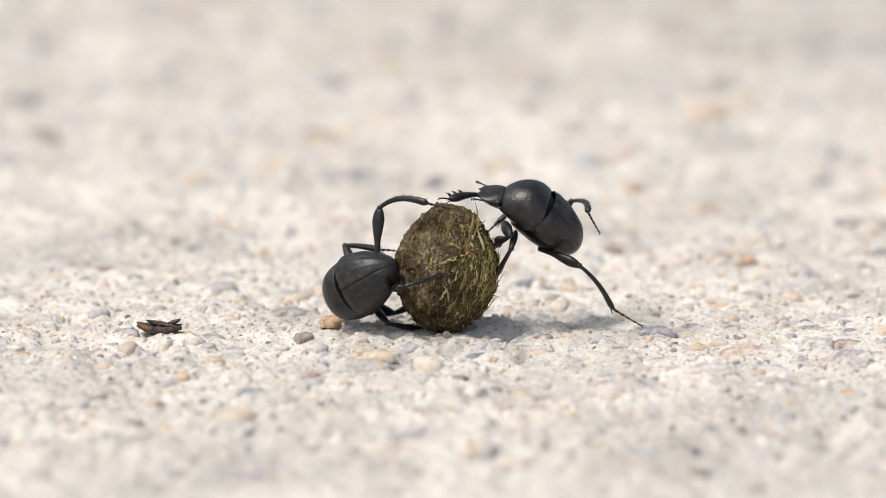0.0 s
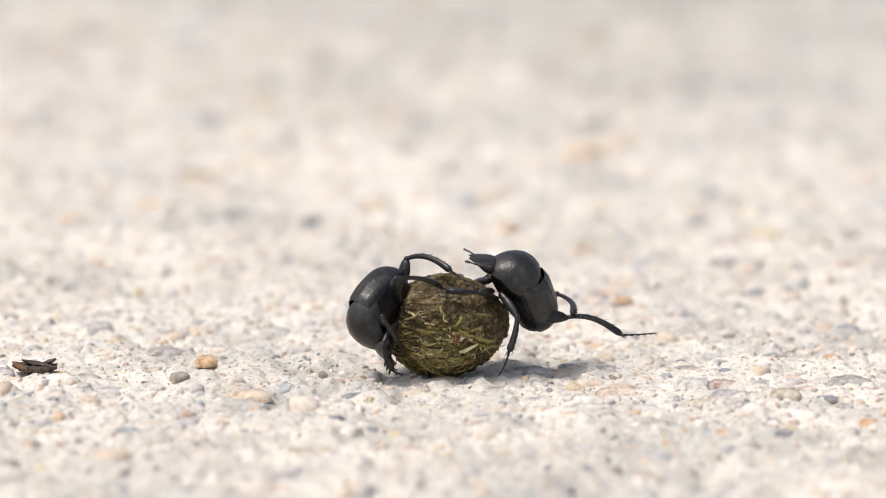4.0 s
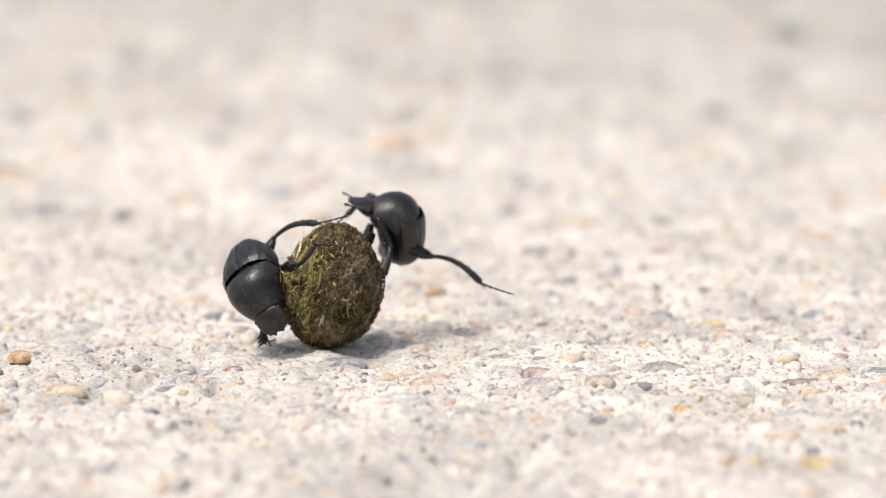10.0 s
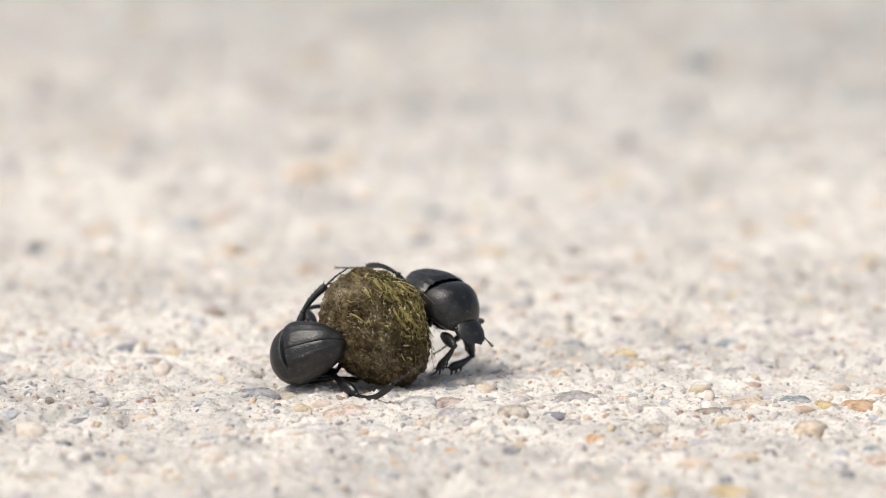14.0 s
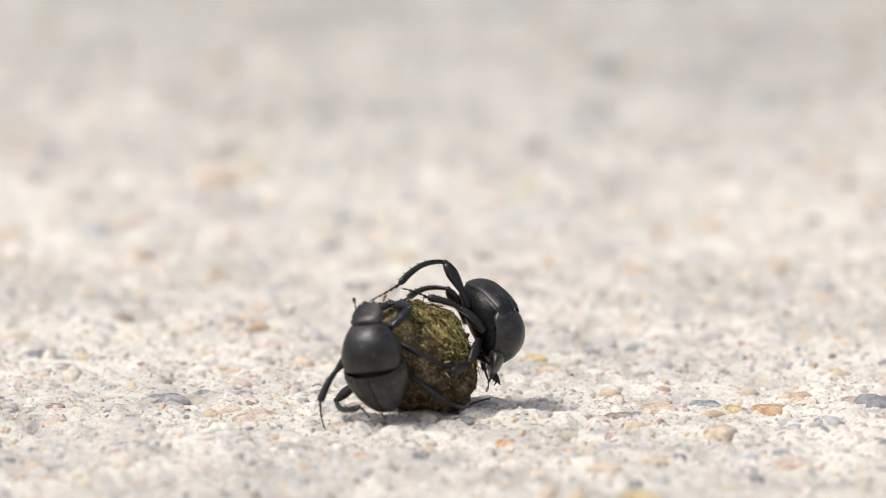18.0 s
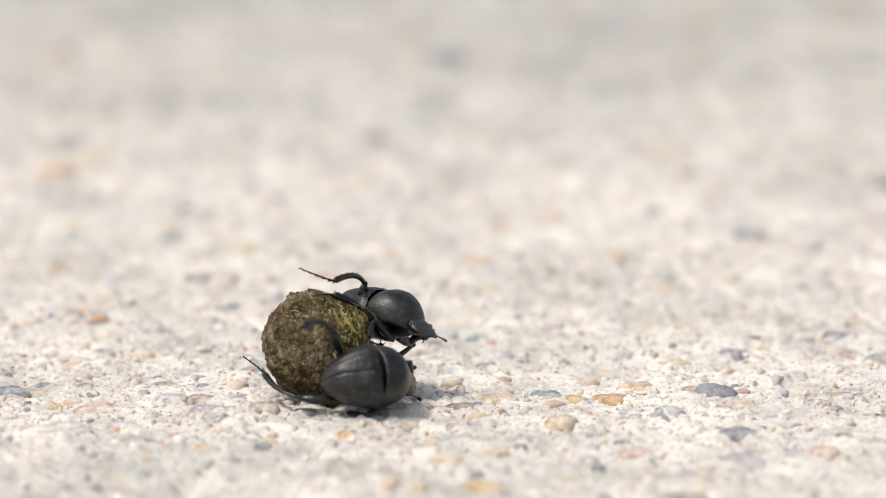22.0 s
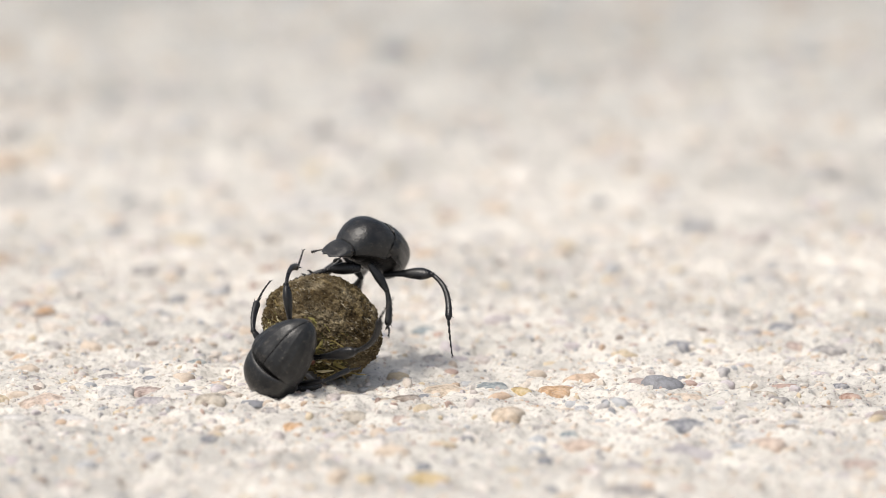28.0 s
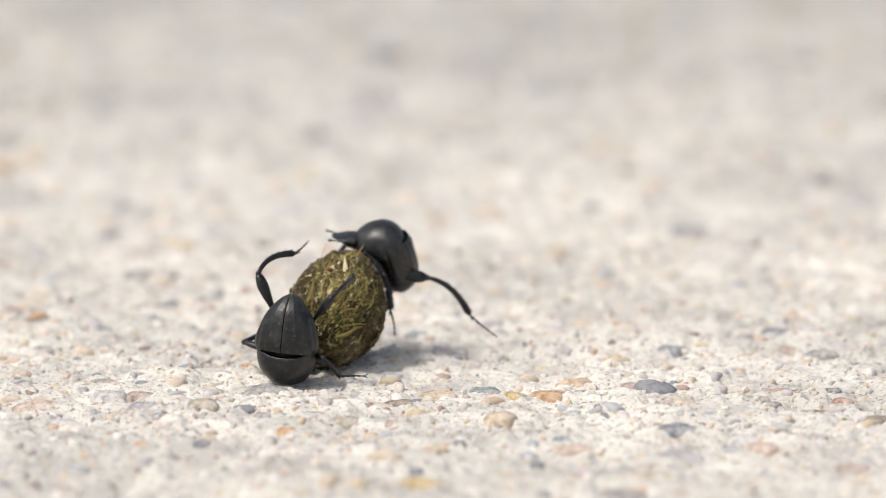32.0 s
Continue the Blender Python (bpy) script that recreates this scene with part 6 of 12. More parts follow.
    walk(beetle_a["mL tarsus"], keyed((
        (0, 2.58, 0, -2.9, 180, 74.6, 180), (.134, 2.73, 0, -2.72, 52.7, 47.3, 76.6), (.267, 2.87, 0, -2.55, 25.9, -.4, 83.7),
        (.5, 4.14, 0, -2.46, 22.7, 22.5, 126.8), (.733, 3.41, 0, -2.66, 49.7, 50.2, 100.3), (1, 2.58, 0, -2.9, 180, 89.7, 180),
        (1.5, .88, 0, -2.34, 180, 38.7, 180), (2, .45, 0, -1.95, 180, 27.1, 180), (2.5, .39, 0, -1.87, 180, 25.2, 180),
        (3, .42, 0, -1.91, 180, 26.2, 180), (3.5, .13, 0, -1.52, 180, 16.6, 180), (4.5, .2, 0, -1.63, 180, 19.3, 180),
        (5.5, .22, 0, -1.65, 180, 19.7, 180), (6, .32, 0, -1.8, 180, 23.3, 180), (7, 3.11, 0, -2.86, 0, 79.9, 0),
        (7.133, 3.3, 0, -2.79, -73.4, 41.3, -81.3), (7.267, 3.5, 0, -2.73, -74.2, -5.3, -93.8), (7.4, 3.7, 0, -2.67, -62, -49.4, -111.7),
        (7.5, 3.85, 0, -2.62, -5.7, -72.2, -171.1), (7.6, 4.17, 0, -2.18, -45.8, -57.2, -107.8), (7.733, 4.61, 0, -1.59, -46, -27.7, -71.4),
        (7.867, 5.04, 0, -1, -28.5, -2.5, -38.8), (8, 5.47, 0, -.41, 0, 8.2, 0), (8.5, 5.49, 0, -.29, 0, 5.7, 0), (9, 5.49, 0, -.2, 0, 3.9, 0),
        (9.133, 4.84, 0, -.91, 31, -6.5, 36), (9.267, 4.19, 0, -1.62, 52.8, -32.1, 65.4), (9.4, 3.53, 0, -2.33, 60.9, -63.4, 94.8),
        (9.5, 3.05, 0, -2.87, 0, -81.9, -180), (9.6, 2.48, 0, -2.62, 84.3, -58.1, 112.6), (9.733, 1.72, 0, -2.29, 107.1, -18.5, 117.5),
        (9.867, .96, 0, -1.96, 133.8, 17.3, 138), (10, 1.06, 0, -2.46, 180, 43, 180), (11, 1.33, 0, -2.61, 180, 49, 180),
        (11.267, .53, 0, -1.98, -37, 67.3, -33.7), (11.5, .8, 0, -2.27, -18.5, 4.9, -11.6), (12, 5.36, 0, -.88, 4.8, 9.6, -25.9),
        (12.5, 4.78, 0, -1.91, -11.9, -1.5, -72.6), (13, 4.28, 0, -2.36, -10.4, 52.3, -24.9), (13.5, 4.05, 0, -2.51, 11.2, 56.6, 22.9),
        (14, 3.76, 0, -2.66, 15.3, 55.5, 28.8), (14.5, 3.65, 0, -2.7, 28.3, 64, 47.6), (15, 3.2, 0, -2.8, 60, 1.6, 68.4),
        (15.5, 2.75, 0, -2.9, 87.9, -61.4, 52.3), (16.5, 5.13, 0, -1.42, 3.4, -33.4, 103.8), (17, 5.18, 0, -1.33, .9, -10.9, 70.2),
        (17.5, 5.33, 0, -.97, -7.5, 25.9, 56.8), (18, 5.4, 0, -.75, .4, 52.6, -.6), (18.133, 5.05, 0, -1.22, 34, 36.3, 56.5),
        (18.267, 4.69, 0, -1.68, 39.7, 8.2, 91.6), (18.5, 4.06, 0, -2.5, 9.8, -29.4, 156), (18.733, 3.68, 0, -2.65, 51.1, 13.9, 102),
        (18.867, 3.46, 0, -2.74, 55.7, 48.9, 78.2), (19, 3.24, 0, -2.83, 0, 77.2, 0), (19.267, 2.51, 0, -2.82, -24.8, 34.9, -23.5),
        (19.5, 1.86, 0, -2.8, -28.8, -2.9, -25.9), (19.733, 1.69, 0, -2.75, -35.8, 49, -34.5), (20, 1.49, 0, -2.68, -180, 67.5, -180),
        (20.267, .57, 0, -1.56, -105.8, 32, -142.8), (20.5, -.24, 0, -.58, -71.4, -2.4, -154.6), (20.733, .84, 0, -1.64, -100.3, 35.3, -136.9),
        (21, 2.07, 0, -2.85, -180, 79.5, -180), (21.5, 1.41, 0, -2.64, 173.9, 83.9, 174.4), (22, 2.44, 0, -2.9, 152.3, 86.1, 154.2),
        (22.5, 2.24, 0, -2.88, 169.8, 84.6, 170.8), (23, 2.23, 0, -2.88, 180, 82.7, 180), (23.5, 1.01, 0, -2.43, -175.2, 68.2, -176.6),
        (24, 1.84, 0, -2.8, -147.7, 75.8, -154.8), (24.5, 2.82, 0, -2.89, 122.7, 53.2, 173.8), (25, 2.92, 0, -2.88, 180, 81.4, 180),
        (25.25, 2.92, 0, -2.88, 71.2, 54.5, 136.9), (25.5, 2.91, 0, -2.88, 24.4, 33, 166.1), (25.733, 2.59, 0, -2.84, 59.8, 38.7, 163.1),
        (26, 2.22, 0, -2.79, 104.4, 45.4, 165.9), (26.267, 1.86, 0, -2.74, 154, 48.5, 175.3), (26.5, 1.54, 0, -2.7, -162.6, 46.3, -176.2),
        (27.5, .44, 0, -1.94, -161.2, 54, -169.1), (28, 3.06, 0, -2.86, -120.5, 72.6, -142.5), (29, 1.51, 0, -2.69, 36.7, 51.4, 47.3),
        (30, 2.27, 0, -2.88, 58.9, 63.8, 79.7), (31, 1.55, 0, -2.7, 24.7, 57.3, 31), (32, 1.27, 0, -2.58, 46.6, 45.2, 59.8))))
    walk(beetle_a["mR femur"], keyed((
        (0, .2, -1.7, -1.9, -30.1, 24.5, -69.8), (.5, .2, -1.7, -1.9, -22.6, 13.2, -81.3), (1, .2, -1.7, -1.9, -20.2, 5, -94.9),
        (1.5, .2, -1.7, -1.9, -32.8, -12.4, -99.8), (2, .2, -1.7, -1.9, -28.4, -16.7, -96.8), (2.5, .2, -1.7, -1.9, -35.4, -25, -95.7),
        (3, .2, -1.7, -1.9, -31.7, -26, -98.1), (3.5, .2, -1.7, -1.9, -34.8, -26.7, -103.3), (4.5, .2, -1.7, -1.9, -34.9, -21.5, -96.4),
        (5.5, .2, -1.7, -1.9, -32.7, -16.3, -91.3), (6, .2, -1.7, -1.9, -28.5, -11.5, -86.4), (6.5, .2, -1.7, -1.9, 5.1, -13.6, -128.3),
        (7, .2, -1.7, -1.9, 31.8, 5.8, -164.5), (8, .2, -1.7, -1.9, 37.1, 21.3, -170.9), (9, .2, -1.7, -1.9, 20, 27.1, -178.2),
        (10, .2, -1.7, -1.9, 9.5, 20.2, 170.3), (11, .2, -1.7, -1.9, 21.5, 34.1, -175.4), (11.25, .2, -1.7, -1.9, 6, 14.6, -136.7),
        (11.5, .2, -1.7, -1.9, -17.8, 8.7, -96.3), (12, .2, -1.7, -1.9, -23.6, 8.9, -96), (12.5, .2, -1.7, -1.9, -52.6, 1.6, -105.2),
        (13, .2, -1.7, -1.9, -68.6, -5.7, -114.4), (13.5, .2, -1.7, -1.9, -63.6, -8.2, -115.1), (14, .2, -1.7, -1.9, -61.9, -10.7, -115.8),
        (14.5, .2, -1.7, -1.9, -56.9, -13.9, -107.9), (15.5, .2, -1.7, -1.9, -58.8, -20.1, -89.1), (16.5, .2, -1.7, -1.9, -61.9, -24.2, -69),
        (17, .2, -1.7, -1.9, -63.6, -25.1, -59.9), (17.5, .2, -1.7, -1.9, -48.9, -19.3, -94), (18, .2, -1.7, -1.9, -41.2, -7.8, -124.8),
        (18.5, .2, -1.7, -1.9, -38.9, .6, -110.4), (19, .2, -1.7, -1.9, -17.1, 8.9, -96), (19.5, .2, -1.7, -1.9, -42.2, -59.8, -95.7),
        (19.733, .2, -1.7, -1.9, -59.3, -56.6, -115.3), (20, .2, -1.7, -1.9, -79.2, -57, -137.8), (20.5, .2, -1.7, -1.9, -33.3, -51.4, -149.9),
        (21, .2, -1.7, -1.9, -27.2, -38, -152), (22, .2, -1.7, -1.9, -36.8, -37.9, -140.9), (23, .2, -1.7, -1.9, -37.6, -37.2, -137.8),
        (23.5, .2, -1.7, -1.9, -39.3, -13.1, -114.8), (24, .2, -1.7, -1.9, -25.4, -7.3, -126.5), (24.5, .2, -1.7, -1.9, 14.1, -32.9, -119.5),
        (24.733, .2, -1.7, -1.9, 44.7, -42.8, -108.5), (25, .2, -1.7, -1.9, 86.2, -57.7, -106.3), (25.5, .2, -1.7, -1.9, 111.4, -50.7, -105.3),
        (26, .2, -1.7, -1.9, 55.8, -43.5, -99.6), (26.5, .2, -1.7, -1.9, 7.2, -35.9, -103.9), (27.5, .2, -1.7, -1.9, -11.2, -21.5, -102.9),
        (28, .2, -1.7, -1.9, -21.1, -22.1, -105.9), (29, .2, -1.7, -1.9, -9.4, -9.2, -130.7), (30, .2, -1.7, -1.9, -34.1, -24.8, -99.1),
        (30.5, .2, -1.7, -1.9, 13.3, -22.9, -123), (31, .2, -1.7, -1.9, 54.6, -6.2, -137.7), (31.5, .2, -1.7, -1.9, 14.7, -6, -114.2),
        (32, .2, -1.7, -1.9, -22.1, 8.9, -96))))
    walk(beetle_a["mR tibia"], keyed((
        (0, 2.6, 0, 0, 180, 63.9, 180), (.5, 2.6, 0, 0, 180, 59.5, 180), (1, 2.6, 0, 0, -180, 55.4, -180), (1.5, 2.6, 0, 0, -180, 70, -180),
        (2, 2.6, 0, 0, -180, 84.6, -180), (2.5, 2.6, 0, 0, 0, 84.7, 0), (3, 2.6, 0, 0, 0, 81.7, 0), (3.5, 2.6, 0, 0, 0, 88.1, 0),
        (4.5, 2.6, 0, 0, 180, 78.3, 180), (5.5, 2.6, 0, 0, -180, 64.7, -180), (6, 2.6, 0, 0, 180, 58.4, -180), (7, 2.6, 0, 0, 0, 59.5, 0),
        (8, 2.6, 0, 0, 0, 54.3, 0), (9, 2.6, 0, 0, 0, 59.8, 0), (10, 2.6, 0, 0, 0, 60.2, 0), (11, 2.6, 0, 0, 0, 52.6, 0),
        (11.5, 2.6, 0, 0, -180, 52.9, -180), (12, 2.6, 0, 0, 180, 54.6, 180), (12.5, 2.6, 0, 0, 0, 75.9, 0), (13, 2.6, 0, 0, 0, 16.2, 0),
        (13.5, 2.6, 0, 0, 0, 18.6, 0), (14, 2.6, 0, 0, 0, 29.5, 0), (14.5, 2.6, 0, 0, 0, 32, 0), (15.5, 2.6, 0, 0, 0, 53.1, 0),
        (16.5, 2.6, 0, 0, 0, 64.1, 0), (17, 2.6, 0, 0, 0, 66.3, 0), (17.5, 2.6, 0, 0, 0, 62.5, 0), (18, 2.6, 0, 0, 0, 42.9, 0),
        (18.5, 2.6, 0, 0, 0, 72.2, 0), (19, 2.6, 0, 0, -180, 75.9, -180), (19.5, 2.6, 0, 0, 180, 21.4, 180), (20, 2.6, 0, 0, -180, 27.7, -180),
        (20.5, 2.6, 0, 0, 180, 53.6, 180), (21, 2.6, 0, 0, 180, 71.3, 180), (22, 2.6, 0, 0, 180, 65.4, 180), (23, 2.6, 0, 0, 180, 65.3, 180),
        (23.5, 2.6, 0, 0, 180, 75.5, -180), (24, 2.6, 0, 0, 0, 62.4, 0), (24.5, 2.6, 0, 0, 180, 54.3, 180), (25, 2.6, 0, 0, -180, 12.4, -180),
        (25.5, 2.6, 0, 0, 180, 35.2, 180), (26.5, 2.6, 0, 0, 0, 85.9, 0), (27.5, 2.6, 0, 0, 0, 66.1, 0), (28, 2.6, 0, 0, 0, 54.4, 0),
        (29, 2.6, 0, 0, 0, 73.3, 0), (30, 2.6, 0, 0, 0, 50.8, 0), (31, 2.6, 0, 0, 0, 75.5, 0), (32, 2.6, 0, 0, 180, 65.8, 180))))
    walk(beetle_a["mR tarsus"], keyed((
        (0, 1.32, 0, -2.6, 180, 63.9, 180), (.5, 1.13, 0, -2.5, 167.1, 70.7, 170.4), (1, .95, 0, -2.39, 152.7, 77.2, 156.6),
        (1.5, 1.61, 0, -2.73, 175.4, 87.9, 175.5), (2, 2.33, 0, -2.89, -45, 86.5, -47.4), (2.5, 2.87, 0, -2.89, 80.5, 85.9, 85.5),
        (3, 3.02, 0, -2.87, 0, 81.7, 0), (3.5, 2.7, 0, -2.9, 12.1, 82.3, 13.8), (4.5, 2.01, 0, -2.84, 37, 81.4, 41.3),
        (5.5, 1.36, 0, -2.62, 60.2, 80.2, 65.7), (6, 1.08, 0, -2.47, 74.7, 79.6, 80.6), (7, 4.07, 0, -2.5, 0, 74.5, 0),
        (8, 4.29, 0, -2.36, 0, 69.3, 0), (9, 4.06, 0, -2.51, 0, 74.8, 0), (10, 4.04, 0, -2.52, 0, 75.2, 0), (11, 4.36, 0, -2.3, 0, 67.6, 0),
        (11.5, .85, 0, -2.31, 154.5, 73.7, 159.2), (12, .92, 0, -2.36, 156.8, 64.4, 164.3), (12.5, 3.3, 0, -2.81, 87.4, 60.7, 143.2),
        (12.733, 4.28, 0, -1.88, 29.2, 68.6, 59.3), (13, 5.39, 0, -.81, .2, 44.1, -.6), (13.5, 5.35, 0, -.93, 0, 45.2, -.2),
        (14, 5.12, 0, -1.43, .3, 40.6, 4), (14.5, 5.06, 0, -1.54, -.3, 43.8, -2.8), (15.5, 4.34, 0, -2.32, -6.1, 53.7, -14.7),
        (16.5, 3.87, 0, -2.61, -16.9, 60.4, -31.3), (17, 3.76, 0, -2.66, -22.4, 62.3, -39.6), (17.5, 3.94, 0, -2.57, -8.6, 51.4, -17.7),
        (18, 4.72, 0, -1.97, 0, 42.9, 0), (18.5, 3.48, 0, -2.76, 28.7, 64.6, 46.2), (19, 1.89, 0, -2.81, 57.2, 73.6, 68),
        (19.267, .83, 0, -1.88, 120.6, 50, 147.8), (19.5, -.1, 0, -1.06, 123.8, 19.4, 168.3), (20, .03, 0, -1.35, 111.1, 21.6, 163.5),
        (20.5, .88, 0, -2.34, 180, 38.6, 180), (21, 1.67, 0, -2.75, 180, 56.3, 180), (22, 1.39, 0, -2.64, 180, 50.4, 180),
        (23, 1.39, 0, -2.63, 180, 50.3, 180), (23.5, 1.87, 0, -2.81, -155.9, 73.8, -162.3), (24, 3.94, 0, -2.57, 0, 62.4, 0),
        (24.5, .91, 0, -2.35, -83.7, 85.4, -86.2), (24.733, .38, 0, -1.55, -175.1, 54, -176.6), (25, -.23, 0, -.62, -180, 12.4, -180),
        (25.267, .01, 0, -1.18, -139.4, 18.7, -176.3), (25.5, .23, 0, -1.67, -102.9, 21, -170.1), (25.733, .83, 0, -1.96, -129.3, 42.4, -164.7),
        (26, 1.52, 0, -2.28, -178.1, 65.2, 177.2), (26.267, 2.21, 0, -2.61, 93.7, 63.2, 117.8), (26.5, 2.81, 0, -2.89, 53.4, 42.9, 104.3),
        (27.5, 3.78, 0, -2.65, 66.5, 79.7, 84.2), (28, 4.29, 0, -2.36, -20.5, 63.7, -42.6), (29, 3.43, 0, -2.78, 33.4, 82.2, 39.9),
        (30, 4.43, 0, -2.25, -.7, 53.3, -1.7), (31, 3.33, 0, -2.81, 0, 75.5, 0), (32, 1.41, 0, -2.64, 76.4, 71, 89.1))))
    walk(beetle_a["fL femur"], keyed((
        (0, 1.1, 1.2, -2.4, 31.5, 47.8, 115.6), (.5, .81, 1.2, -2.46, 20.6, 49.3, 55.3), (1, .54, 1.2, -2.51, 22.4, 29.9, 8.4),
        (1.5, -.31, 1.2, -2.56, -12.5, -2.9, 14.9), (2, -.73, 1.2, -2.52, -58.9, -5.3, 21.7), (2.5, -.73, 1.2, -2.52, -60.3, -15.3, 2.1),
        (3, -.73, 1.2, -2.52, -65.8, 15.6, 14.8), (3.5, -.59, 1.2, -2.54, -62.7, -14.4, -7.9), (4.5, -.45, 1.2, -2.55, -49.5, 19.4, 58.9),
        (5.5, -.31, 1.2, -2.56, -33.6, .5, 53.8), (6, -.16, 1.2, -2.56, -33.4, -6, 55.8), (7, .4, 1.2, -2.53, -19.2, -.5, 36.6),
        (7.5, .75, 1.2, -2.47, 3.8, -10.6, 18.9), (8, 1.1, 1.2, -2.4, -10.9, -6.4, 6.8), (8.5, 1.25, 1.2, -2.37, -20.3, -5.2, -22.9),
        (9, 1.39, 1.2, -2.34, -23.3, -2.7, -52.4), (9.5, 1.39, 1.2, -2.34, -29.9, -2.9, -59.1), (10, 1.39, 1.2, -2.34, -33.1, -3.1, -65.8),
        (10.5, 1.25, 1.2, -2.37, 3.5, 8.7, -44.6), (11, 1.1, 1.2, -2.4, 42.9, 19.3, -22.2), (11.267, 1.06, 1.2, -2.41, 90.4, 39.6, -19.5),
        (11.5, 1.02, 1.2, -2.42, 145.3, 49.3, 1.7), (12, .68, 1.2, -2.49, -137.7, 63.9, 71.5), (12.267, .49, 1.2, -2.52, -95, 67.5, 41.5),
        (12.5, .33, 1.2, -2.54, -53.3, 77, 22.1), (13, -.73, 1.2, -2.52, -179.2, 76.7, -122.7), (13.5, -.64, 1.2, -2.53, 150.6, 66, -145.9),
        (14, -.54, 1.2, -2.54, 132, 53.9, -154.8), (14.5, -.45, 1.2, -2.55, 119.1, 54, -153.5), (15.5, .47, 1.2, -2.52, 70.3, 71.6, 159.8),
        (16.5, 1.39, 1.2, -2.34, -24.6, 64.2, 89.2), (17, 1.39, 1.2, -2.34, -14.6, 63.4, 90), (17.5, 1.39, 1.2, -2.34, -.6, 63.4, 90),
        (18, 1.39, 1.2, -2.34, 13.3, 63.4, 90), (18.5, 1.02, 1.2, -2.42, -24.7, 57.5, 76.8), (19, .68, 1.2, -2.49, -64.5, 63.4, 90),
        (19.5, .47, 1.2, -2.52, 161.8, 68.8, 1.9), (19.733, .37, 1.2, -2.53, 101.1, 60.3, -30.6), (20, .26, 1.2, -2.54, 61.6, 42.2, -35.2),
        (20.5, .26, 1.2, -2.54, 77.7, 68.8, 1.9), (21, .26, 1.2, -2.54, 120.9, 63.4, 90), (21.5, .26, 1.2, -2.54, -167.3, 63.4, 90),
        (22, .26, 1.2, -2.54, -135.5, 63.4, 90), (22.5, .26, 1.2, -2.54, -123, 63.4, 90), (23, .26, 1.2, -2.54, -114.2, 63.4, 90),
        (23.5, .47, 1.2, -2.52, -55.9, 63.4, 90), (23.733, .57, 1.2, -2.51, -20.5, 63.4, 90), (24, .68, 1.2, -2.49, 20.2, 63.4, 90),
        (24.5, .54, 1.2, -2.51, 6.1, 63.4, 90), (25, .4, 1.2, -2.53, -.6, 63.4, 90), (25.5, .85, 1.2, -2.45, -20.4, 63.4, 90),
        (26.5, .92, 1.2, -2.44, -42.1, 63.4, 90), (27.5, .99, 1.2, -2.42, -24.4, 63.4, 90), (28, 1.02, 1.2, -2.42, 37.9, 56.8, 148.1),
        (29, .68, 1.2, -2.49, -21, 59.7, 74.3), (30, 2.1, 1.2, -2.08, 0, 63.4, 90), (31, .95, 1.2, -2.43, 17.2, 62.8, 119.3),
        (32, .68, 1.2, -2.49, 10.1, 60.5, 75.6))))
